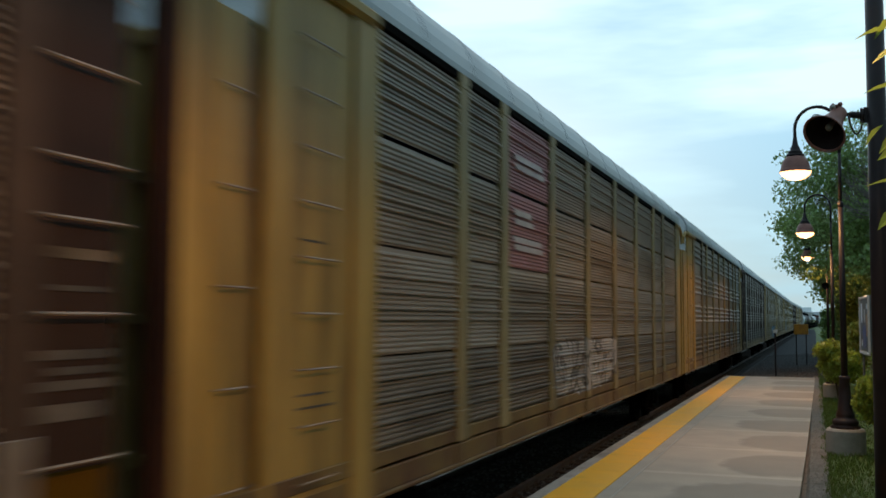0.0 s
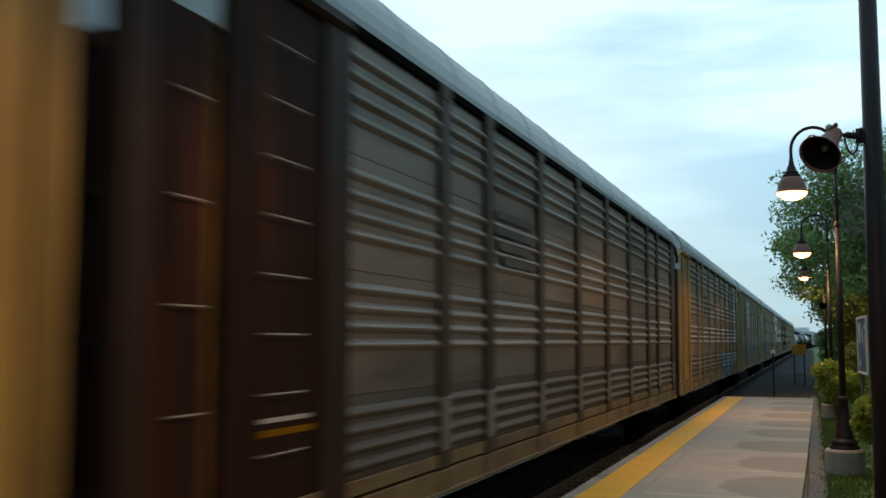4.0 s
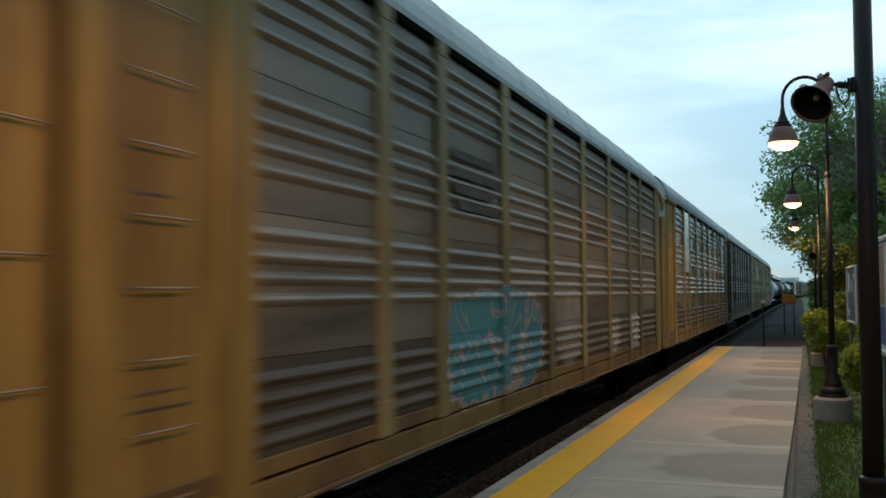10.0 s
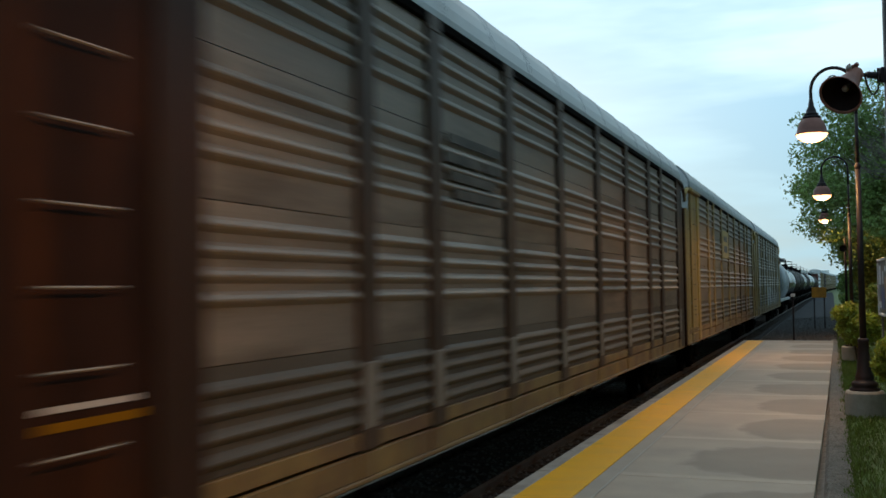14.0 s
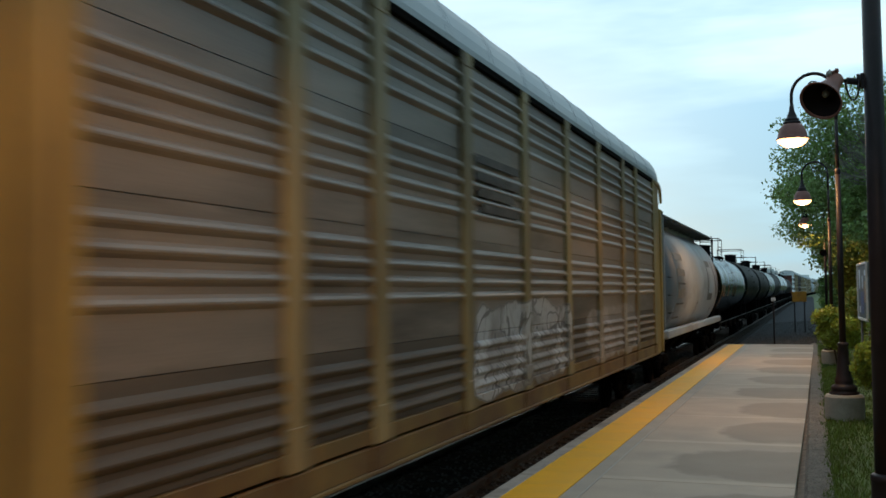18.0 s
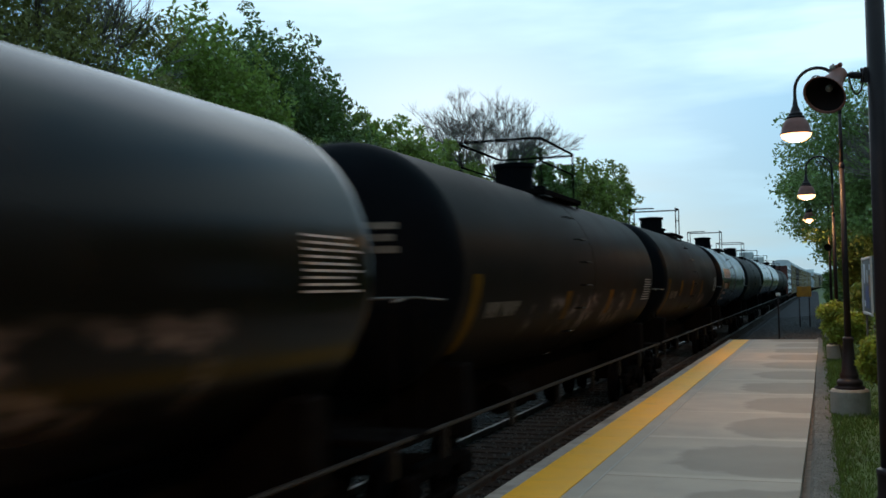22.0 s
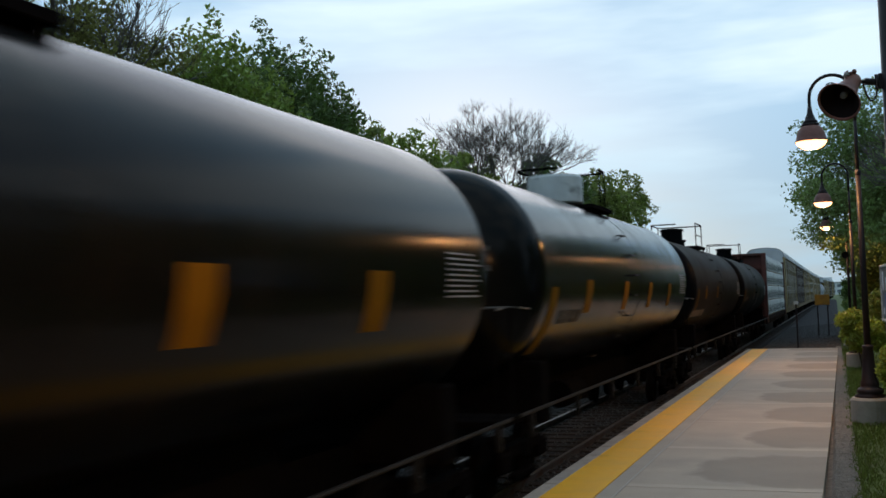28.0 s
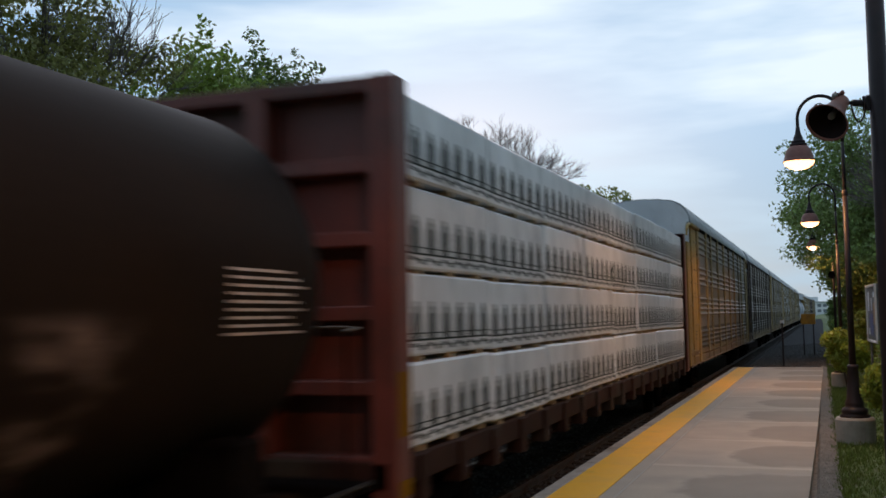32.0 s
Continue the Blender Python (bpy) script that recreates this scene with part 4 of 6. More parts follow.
def spired_tree(x, y, height, spread, material, leaves, size, seed, label, tips):
    """Trunk and limbs under a crown of upright leafy tips, tallest at the middle."""
    rng = np.random.default_rng(seed)
    t = thing("tree", label, "tree", at=pose(x, y, -0.4))
    bm = bmesh.new()
    limbs(bm, (0, 0, 0), (0, 0, height * 0.85), 0.18, rng, spread * 0.8, 12)
    part("trunk", bm, "bark", t)
    bl = []
    for i in range(tips):
        r = spread * math.sqrt((i + 0.3) / tips)
        a = i * 2.4 + rng.uniform(-0.3, 0.3)
        top = height * (1 - 0.27 * (r / spread) ** 2) * rng.uniform(0.93, 1.02)
        cx, cy = r * math.cos(a), r * math.sin(a)
        for k in range(14):
            big = min(0.95, 0.13 + 0.11 * k) * rng.uniform(0.8, 1.2)
            off = 0.16 * k ** 0.7
            bl.append((cx + rng.normal() * off * 0.5, cy + rng.normal() * off * 0.5, top - 0.1 - 0.27 * k ** 1.15, big, 0.85))
    part("crown", leaf_cloud("crown", bl, leaves, size, rng), material, t)
    return t


def bare_tree(x, y, height, spread, seed, label, z=-0.4, depth=5):
    """A leafless tree whose limbs fork again and again into fine twigs."""
    rng = np.random.default_rng(seed)
    t = thing("bare_tree", label, "tree", at=pose(x, y, z))
    wide = spread / height

    def fork(bm, p, d, ln, r, depth):
        q = p + d * ln
        bend = p.lerp(q, 0.5) + Vector(rng.normal(size=3)) * ln * 0.05
        tube(bm, [p, bend, q], [r, r * 0.85, r * 0.7], 6 if depth > 3 else 3, closed_ends=False)
        if depth == 0:
            return
        for k in range(3 if depth > 1 else 6):
            side = Vector(rng.normal(size=3)) * (0.35 + wide * 0.6)
            side.z *= 0.6
            fork(bm, p.lerp(q, rng.uniform(0.55, 1.0)), (d + side + Vector((0, 0, 0.16))).normalized(), ln * rng.uniform(0.62, 0.8), r * 0.64, depth - 1)
    bm = bmesh.new()
    tube(bm, [(0, 0, -0.3), (0, 0, 0.2), (0.05, 0, height * 0.3)], [0.24, 0.18, 0.14], 8)
    part("trunk", bm, "bark", t)
    bm = bmesh.new()
    for k in range(4):
        a = k * 1.57 + rng.uniform(-0.4, 0.4)
        fork(bm, Vector((0.05, 0, height * rng.uniform(0.22, 0.3))), Vector((math.cos(a) * (0.2 + wide), math.sin(a) * (0.2 + wide), 1.1)).normalized(), height * 0.24, 0.075, depth)
    part("leafless_crown", bm, "twig", t)


def shrub(x, y, height, spread, material, leaves, size, seed, label, z=-0.1):
    rng = np.random.default_rng(seed)
    t = thing("shrub", label, "shrub", "shrubs", at=pose(x, y, z))
    bm = bmesh.new()
    bl = []
    for i in range(9):
        a = rng.uniform(0, 6.28)
        q = Vector((math.cos(a) * spread * 0.6 * rng.random(), math.sin(a) * spread * 0.6 * rng.random(), height * rng.uniform(0.4, 0.95)))
        tube(bm, [(0, 0, -0.1), q * 0.5 + Vector((0.05, 0, 0)), q], [0.02, 0.013, 0.004], 5)
        bl.append((q.x, q.y, q.z * 0.85, spread * rng.uniform(0.3, 0.5), 0.8))
    part("stem", bm, "bark", t)
    part("foliage", leaf_cloud("foliage", bl, leaves, size, rng), material, t)


def build_plants():
    # across the track
    tree(-16, 12.8, 12.8, 3.8, "leaf_olive", 80000, 0.066, 11, "tall loose olive-green tree with fine spring leaves", 0.1)
    tree(-16.3, 17.9, 13.4, 3.6, "leaf_olive", 95000, 0.066, 12, "tall loose olive-green tree with fine spring leaves", 0.1)
    bare_tree(-16.8, 17.4, 11.2, 1.6, 13, "half-bare tree with fine twigs")
    spired_tree(-16, 23.3, 11.2, 2.7, "leaf_light", 60000, 0.085, 14, "light green maple in fresh leaf", 16)
    spired_tree(-16.6, 27.9, 12.0, 3.1, "leaf_dark", 90000, 0.085, 15, "dense dark green maple with upright leafy tips", 26)
    tree(-14.5, 26.4, 8.4, 2.6, "leaf", 26000, 0.11, 16, "low light green tree", 0.05)
    bare_tree(-15.5, 34.2, 9.6, 2.2, 17, "thin half-bare tree among leafy ones")
    tree(-16, 36.0, 10.0, 2.7, "leaf", 18000, 0.12, 26, "mid green tree in the row behind the railway", 0.1)
    tree(-16.5, 33.0, 10.2, 3.2, "leaf_light", 14000, 0.12, 25, "light green tree below the half-bare one", 0.1)
    tree(-15.5, 38.5, 10.1, 3.7, "leaf_light", 20000, 0.13, 18, "light green thin-leaved tree", 0.1)
    tree(-16.5, 44.5, 9.9, 3.4, "leaf", 20000, 0.14, 19, "mid green roadside tree", 0.1)
    bare_tree(-16, 48.4, 14.0, 2.4, 20, "leafless grey tree against the sky", depth=6)
    tree(-18, 53.5, 10.9, 3.6, "leaf", 16000, 0.15, 24, "mid green tree below the leafless one", 0.1)
    tree(-16, 60.5, 11.9, 3.9, "leaf_dark", 22000, 0.16, 21, "dense dark green tree", 0.1)
    tree(-15.5, 69, 11.6, 4.2, "leaf", 20000, 0.17, 22, "mid green tree behind the railway", 0.1)
    tree(-15.5, 77, 12.4, 4.4, "leaf", 22000, 0.17, 23, "rounded green tree ending the row", 0.1)
    for i, (x, y) in enumerate(((-12.5, 12), (-12, 18), (-12.2, 23), (-12.5, 32), (-12.5, 40), (-12.5, 50), (-12.5, 64), (-12.5, 72))):
        shrub(x, y, 3.2, 2.4, "leaf", 7000, 0.10, 40 + i, "wild green undergrowth below the trees", -0.6)
    # platform side
    tree(2.9, 47, 11.4, 5.3, "leaf_mid", 80000, 0.088, 61, "big leafy tree overhanging the platform", 0.40, 0, lobes=30, trunk=0.22, keep=lambda q: q.z > max(6.5 - (q.x + 5.7) * 0.95, 3.2) and ((q.x + 3.1) ** 2 + (q.y + 2.0) ** 2 > 4.5 or q.z > 5.6 or q.y > -0.6))
    r2 = tree(5.6, 36, 10.2, 3.8, "leaf_mid", 26000, 0.11, 62, "leafy green tree behind the lamps", 0.1, 0)
    r3 = tree(5.0, 28.5, 8.8, 3.4, "leaf_mid", 26000, 0.10, 63, "leafy green tree behind the boards", 0.08, 0)
    tree(4.4, 21.5, 8.0, 3.2, "leaf_light", 26000, 0.085, 64, "young light green tree", 0.08, 0)
    r5 = tree(4.2, 14.5, 6.4, 2.8, "leaf_light", 26000, 0.08, 65, "young green tree behind the boards", 0.08, 0)
    r6 = tree(5.2, 56, 10, 4.2, "leaf_mid", 34000, 0.13, 66, "green tree beyond the platform end", 0.0, 0, lobes=20)
    copy_thing(r6, pose(6.6, 71, 0, 0, 0, 70))
    copy_thing(r6, pose(7.2, 85, 0, 0, 0, 150))
    copy_thing(r6, pose(7.0, 102, 0, 0, 0, 250))
    copy_thing(r6, pose(8.0, 125, 0, 0, 0, 20))
    # tree copies added unseen beside and behind the photographer to block sky light
    for i, (src, x, y) in enumerate(((r2, 7.0, 6), (r3, 7.0, 0), (r2, 6.8, -5), (r3, 6.0, -10), (r2, 6.4, -16), (r2, 6.3, -22), (r3, 5.8, -30), (r2, 9.5, 2), (r2, 9.8, -12), (r2, 9.6, 18), (r6, 10, 27))):
        copy_thing(src, pose(x, y, 0, 0, 0, 47 * i))
    bare_tree(3.2, 26.5, 8.6, 2.2, 69, "thin leafless tree among the greenery", 0)
    shrub(0.98, 18.5, 1.6, 0.62, "leaf_fresh", 5200, 0.05, 71, "bright green leafy shrub beside the lamp post")
    tree(2.3, 53, 7.6, 2.6, "leaf_mid", 26000, 0.11, 67, "low green tree past the platform end", 0.0, 0, lobes=20, keep=lambda q: q.z > 4.0 - (q.x + 2.2) * 1.5)
    for i, (x, y, h) in enumerate(((0.75, 44.6, 0.5), (0.55, 47.5, 0.55), (0.8, 51.0, 0.9), (0.6, 56.5, 0.8), (0.95, 61.0, 1.2), (0.9, 67.0, 1.4), (1.1, 74.0, 1.7), (1.2, 83.0, 2.0), (1.3, 94.0, 2.3))):
        shrub(x, y, h, 0.45 + h * 0.3, "leaf_dark" if i % 3 else "leaf", 2600, 0.07, 90 + i, "rough low weeds beside the gravel past the platform", -0.1)
    shrub(0.62, 31.9, 2.1, 0.95, "leaf_fresh", 5200, 0.06, 72, "bright green leafy shrub beside the lamp post")
    shrub(1.35, 13.3, 1.35, 0.5, "leaf_light", 3400, 0.05, 73, "bright green shrub below the poster board")
    shrub(1.9, 16.5, 1.9, 0.8, "leaf", 4600, 0.055, 74, "green shrub behind the boards")
    shrub(2.0, 20.0, 2.2, 1.0, "leaf", 4600, 0.06, 81, "green shrub behind the boards")
    shrub(1.9, 24, 2.4, 1.0, "leaf", 4600, 0.065, 75, "green shrub behind the boards")
    shrub(1.8, 29.5, 2.5, 1.0, "leaf_light", 4600, 0.075, 76, "green shrub between board and lamp")
    shrub(2.0, 36, 2.8, 1.4, "leaf", 5600, 0.085, 82, "green shrub under the big tree")
    shrub(2.2, 42, 2.8, 1.4, "leaf", 5600, 0.09, 77, "green shrub under the big tree")
    shrub(1.75, 49, 4.3, 1.5, "leaf", 9000, 0.10, 84, "tall green shrub past the platform end")
    shrub(2.4, 50, 3.2, 1.7, "leaf_dark", 5600, 0.1, 83, "dark shrub past the platform end")
    shrub(2.4, 58, 3.2, 1.7, "leaf_dark", 5600, 0.11, 78, "dark shrub past the platform end")
    shrub(2.2, 68, 3.0, 1.8, "leaf_dark", 5600, 0.12, 79, "dark shrub along the line")
    shrub(2.4, 80, 3.0, 2.0, "leaf_dark", 5600, 0.14, 80, "dark shrub along the line")
    for i, (x, y, h) in enumerate(((1.7, 92, 3.4), (1.9, 108, 3.6), (2.2, 128, 4.0), (2.8, 152, 4.4))):
        shrub(x, y, h, 1.6 + 0.2 * i, "leaf_dark", 4600, 0.15, 110 + i, "dark shrub along the line", -0.1)


SWAY = [(0, 0.0), (1, 0.08), (3, 0.08), (5, 0.09), (6, 0.13), (7, 0.19), (8, 0.13), (9, 0.085), (10, 0.13), (12, 0.15), (16, 0.11), (20, 0.14), (24, 0.10), (28, 0.15), (32, 0.12)]
BRANCH = []


def build_branch():
    """A leafy bough of the tree beside the photographer that hangs in from the side under the lamp."""
    rng = np.random.default_rng(5)
    b = thing("leafy_bough", "hanging bough with pointed yellow-green leaves", "branch", at=pose(0, 4.0, 0))
    bm = bmesh.new()
    tube(bm, [(6.2, 2.0, 2.6), (3.5, 1.0, 4.2), (1.6, 0.3, 4.3), (0.75, 0.05, 3.9), (0.42, 0, 3.3), (0.34, 0, 2.7), (0.36, 0, 2.35)], [0.05, 0.035, 0.022, 0.014, 0.009, 0.006, 0.003], 6)
    part("stem", bm, "bark", b)
    leaf = [(-0.0, 0.0), (0.022, 0.03), (0.033, 0.06), (0.022, 0.1), (0.0, 0.15)]
    bm = bmesh.new()
    for sgn in (-1, 1):
        mid = [bm.verts.new((0, y, -0.25 * y * y * 6)) for x, y in leaf]
        out = [bm.verts.new((sgn * x, y, -0.25 * y * y * 6 + x * 0.35)) for x, y in leaf[1:-1]]
        bm.faces.new((mid[0], mid[1], out[0]))
        bm.faces.new((mid[1], mid[2], out[1], out[0]))
        bm.faces.new((mid[2], mid[3], out[2], out[1]))
        bm.faces.new((mid[3], mid[4], out[2]))
    me = finish("leaf", bm, True)
    me.materials.append(M["leaf_lime"])
    for k in range(72):
        f = k / 71
        z = 3.42 - 1.05 * f
        side = 160 if k % 2 else 20
        spread_x = 0.365 + 0.045 * rng.normal()
        m = pose(spread_x, rng.uniform(-0.12, 0.12), z, rng.uniform(-50, 10), rng.uniform(-40, 40), 90 + rng.uniform(-60, 60) if side == 160 else -90 + rng.uniform(-60, 60))
        part("leaf", me, "leaf_lime", b, at=m @ Matrix.Scale(rng.uniform(0.7, 1.15), 4))
    BRANCH.append(b)


def build_distance():
    b = thing("station_building", "pale low building far down the line", "building", at=pose(-4, 620, 0))
    bm = bmesh.new()
    box(bm, -16, 0, -1, 14, 14, 6.5, 0.1)
    part("wall", bm, "building", b)
    bm = bmesh.new()
    box(bm, -17, -1, 6.5, 15, 15, 7.3, 0.1)
    part("roof", bm, "frame", b)
    bm = bmesh.new()
    box(bm, -8, 2, 7.3, 2, 10, 10, 0.1)
    part("roof_block", bm, "building", b)
    bm = bmesh.new()
    box(bm, -1, -0.12, -0.5, 1, -0.005, 1.2)
    me = finish("window", bm)
    me.materials.append(M["window"])
    for i in range(9):
        for z in (1.5, 4.6):
            part("window", me, "window", b, at=pose(-13 + i * 3.1, 0, z))


# ------------------------------------------------------------ rolling stock
def wheel_mesh():
    bm = bmesh.new()
    lathe(bm, [(0.0, -0.05), (0.1, -0.06), (0.12, -0.03), (0.34, -0.01), (0.36, -0.05), (0.42, -0.05), (0.425, 0.05), (0.46, 0.06), (0.46, 0.085), (0.0, 0.085)], 24, pose(0, 0, 0, 0, -90, 0))
    me = finish("wheel", bm)
    me.materials.append(M["dark"])
    return me


WHEEL = wheel_mesh()


def add_trucks(car, ys, zr=0.42):
    for y in ys:
        bm = bmesh.new()
        for s in (-1, 1):
            box(bm, s * 1.0 - 0.07, y - 1.05, 0.36, s * 1.0 + 0.07, y - 0.62, 0.62, 0.03)
            box(bm, s * 1.0 - 0.07, y + 0.62, 0.36, s * 1.0 + 0.07, y + 1.05, 0.62, 0.03)
            box(bm, s * 1.0 - 0.06, y - 0.75, 0.5, s * 1.0 + 0.06, y + 0.75, 0.72, 0.04)
            box(bm, s * 1.0 - 0.06, y - 0.5, 0.18, s * 1.0 + 0.06, y + 0.5, 0.3, 0.03)
            for k in (-0.12, 0, 0.12):
                tube(bm, [(s * 1.0, y + k, 0.28), (s * 1.0, y + k, 0.52)], 0.05, 8)
        box(bm, -1.1, y - 0.18, 0.45, 1.1, y + 0.18, 0.7, 0.03)
        tr = part("truck", bm, "dark", car, "black cast truck")
        for dy in (-0.89, 0.89):
            for s in (-1, 1):
                part("wheel", WHEEL, "dark", tr, at=pose(s * 0.76, y + dy, zr, 0, 0, 0 if s > 0 else 180))


def add_coupler(car, y, s):
    bm = bmesh.new()
    box(bm, -0.12, min(y, y + s * 0.55), 0.72, 0.12, max(y, y + s * 0.55), 0.98, 0.03)
    box(bm, -0.2, min(y + s * 0.4, y + s * 0.62), 0.7, 0.2, max(y + s * 0.4, y + s * 0.62), 1.0, 0.05)
    part("coupler", bm, "dark", car)


CAR_L = 25.485
POSTS = [2.55, 4.95, 6.55, 9.05, 11.58, 14.1, 16.65, 19.2, 20.85, 23.55]


def panel_profile(h, style, ribs):
    """Outline of a rack side panel: a run of (x, z) pairs from the bottom up."""
    out = [(0.0, 0.0)]
    z = 0.012
    if style == "fine":
        pitch = 0.05
        marks = {round(h * f / pitch) for f in ribs}
        n = int((h - 0.02) / pitch)
        for i in range(n):
            d = 0.046 if i in marks else 0.019
            out += [(0.0, z), (d, z + 0.012), (d, z + 0.030), (0.0, z + 0.042)]
            z += pitch
    else:
        spots = [h * f for f in ribs]
        z = 0.04
        while z < h - 0.05:
            near = [c for c in spots if 0 < c - z < 0.08]
            if near:
                c = near[0]
                out += [(0.0, c - 0.052), (0.030, c - 0.026), (0.044, c - 0.008), (0.044, c + 0.006), (0.030, c + 0.030), (0.0, c + 0.058)]
                z = c + 0.07
            else:
                z += 0.02
    out += [(0.0, h - 0.004), (-0.015, h)]
    return out


PANELS = {}


def panel(width, h, style, ribs, material):
    key = (round(width, 3), round(h, 3), style, ribs, material)
    if key not in PANELS:
        bm = bmesh.new()
        extrude_y(bm, panel_profile(h, style, ribs), 0.0, width, closed=False)
        me = finish("side_panel", bm)
        me.materials.append(M[material])
        PANELS[key] = me
    return PANELS[key]


MESHES = {}


def shared(key, material, make, smooth=False):
    if key not in MESHES:
        bm = bmesh.new()
        make(bm)
        me = finish(key[0], bm, smooth)
        me.materials.append(M[material])
        MESHES[key] = me
    return MESHES[key]


ROOF_A, ROOF_B = 0.62, 24.22


def mk_gable(bm):
    """Pale sheet that closes the roof above the end doors."""
    sec = [(1.40, 4.74), (1.42, 5.40), (1.40, 5.58), (1.33, 5.72), (1.24, 5.85), (1.11, 5.95), (0.92, 6.05), (0.5, 6.12), (0, 6.14)]
    full = sec + [(-x, z) for x, z in sec[-2::-1]]
    extrude_y(bm, full, 0.0, 0.05)
    for x in (-0.9, -0.3, 0.3, 0.9):
        box(bm, x - 0.03, -0.03, 4.8, x + 0.03, 0.0, 5.8, 0.006)
    box(bm, -1.4, -0.05, 4.74, 1.4, 0.0, 4.82, 0.01)


def mk_roof(bm):
    """Roof sheet with a rounded shoulder, swept along the car and closed at both ends."""
    n = 12
    sec = [(1.47, 5.36), (1.475, 5.44), (1.45, 5.58), (1.38, 5.74), (1.29, 5.88), (1.16, 5.99), (0.95, 6.09), (0.5, 6.16), (0, 6.18)]
    full = sec + [(-x, z) for x, z in sec[-2::-1]]
    extrude_y(bm, full, ROOF_A, ROOF_B)


def mk_roof_rib(bm):
    sec = [(1.47, 5.40), (1.475, 5.44), (1.45, 5.58), (1.38, 5.74), (1.29, 5.88), (1.16, 5.99), (0.95, 6.09), (0.5, 6.16), (0, 6.18)]
    full = sec + [(-x, z) for x, z in sec[-2::-1]]
    extrude_y(bm, [(x * 1.002, z + 0.006) for x, z in full], -0.04, 0.04)


def mk_post(bm):
    box(bm, 1.395, -0.165, 1.28, 1.478, 0.165, 5.34, 0.012)
    box(bm, 1.46, -0.19, 1.26, 1.484, 0.19, 1.6, 0.008)
    box(bm, 1.36, -0.17, 5.2, 1.485, 0.17, 5.37, 0.012)


def mk_post_foot(bm):
    box(bm, 1.44, -0.13, 1.44, 1.487, 0.13, 2.0, 0.006)


def mk_sill(bm):
    box(bm, 1.2, -0.33, 1.02, 1.45, CAR_L - 1.25, 1.24, 0.015)
    box(bm, 1.2, -0.33, 0.985, 1.475, CAR_L - 1.25, 1.03, 0.012)
    box(bm, 1.2, -0.33, 1.27, 1.46, CAR_L - 1.25, 1.405, 0.008)
    box(bm, -1.45, -0.33, 0.98, -1.2, CAR_L - 1.25, 1.30, 0.015)
    for y in POSTS[1:]:
        box(bm, 1.44, y - 0.2, 1.03, 1.47, y + 0.2, 1.24, 0.01)
    box(bm, -1.2, -0.3, 1.12, 1.2, CAR_L - 1.3, 1.28)
    box(bm, -0.3, -0.2, 0.6, 0.3, CAR_L - 1.3, 1.12)


def mk_rail(bm):
    box(bm, 1.36, 0.5, 5.28, 1.475, CAR_L - 1.3, 5.38, 0.01)
    box(bm, -1.47, 0.5, 5.28, -1.36, CAR_L - 1.3, 5.38, 0.01)


def mk_far_side(bm):
    extrude_y(bm, [(-1.44, 1.28), (-1.40, 1.28), (-1.40, 5.34), (-1.44, 5.34)], 0.5, CAR_L - 1.3)


def mk_corner(bm):
    box(bm, 1.40, -0.10, 1.02, 1.458, 0.42, 4.72, 0.012)
    tube(bm, [(1.43, -0.12, 1.0), (1.43, -0.12, 4.74)], 0.035, 8)


def mk_ladder_bay(bm):
    box(bm, 1.40, 0.725, 1.02, 1.448, 2.055, 5.26, 0.012)


def mk_bay_edge(bm):
    box(bm, 1.40, 0.60, 1.02, 1.472, 0.72, 5.26, 0.014)


def mk_bay_post(bm):
    box(bm, 1.40, 2.06, 1.02, 1.480, 2.56, 5.28, 0.016)


def mk_recess(bm):
    box(bm, 1.30, 0.36, 1.02, 1.36, 0.7, 4.72)


def mk_corner_far(bm):
    box(bm, 1.40, 23.62, 1.02, 1.466, 24.34, 5.30, 0.012)
    box(bm, 1.38, 24.36, 1.02, 1.435, 24.62, 4.70, 0.01)


def mk_corner_short(bm):
    box(bm, 1.40, 23.58, 1.02, 1.466, 24.34, 5.30, 0.012)


def mk_corner_post(bm):
    box(bm, 1.30, -0.45, 1.0, 1.462, -0.16, 4.72, 0.014)


def mk_corner_post_far(bm):
    box(bm, 1.36, 24.66, 1.0, 1.470, 24.88, 4.70, 0.015)


def mk_bracket(bm):
    box(bm, 1.34, 0.5, 5.22, 1.53, 2.5, 5.37, 0.04)
    tube(bm, [(1.46, 0.7, 5.30), (1.46, 0.2, 5.29), (1.46, -0.15, 5.23), (1.46, -0.34, 5.10), (1.46, -0.38, 4.92)], [0.055, 0.055, 0.05, 0.045, 0.04], 8)


def mk_bracket_far(bm):
    box(bm, 1.32, 23.5, 5.24, 1.51, 24.30, 5.37, 0.03)
    tube(bm, [(1.46, 24.15, 5.31), (1.46, 24.45, 5.29), (1.46, 24.68, 5.20), (1.46, 24.80, 5.06), (1.46, 24.82, 4.86)], [0.05, 0.05, 0.045, 0.04, 0.035], 8)


def mk_rung(bm):
    tube(bm, [(1.45, 1.12, 0), (1.51, 1.12, 0), (1.51, 1.68, 0), (1.45, 1.68, 0)], 0.009, 5)


def mk_short_rung(bm):
    tube(bm, [(1.45, 0.0, 0), (1.50, 0.0, 0), (1.50, 0.34, 0), (1.45, 0.34, 0)], 0.009, 5)


def mk_door(bm):
    box(bm, 0.01, 0.44, 1.1, 1.28, 0.50, 4.72, 0.012)


def mk_door_rib(bm):
    box(bm, -0.05, 0.38, 1.15, 0.05, 0.44, 4.68, 0.01)


def mk_door_bar(bm):
    box(bm, -1.27, 0.34, -0.04, 1.27, 0.38, 0.04)


def mk_end_sill(bm):
    box(bm, -1.3, 0.3, 0.92, 1.3, 0.6, 1.09, 0.02)


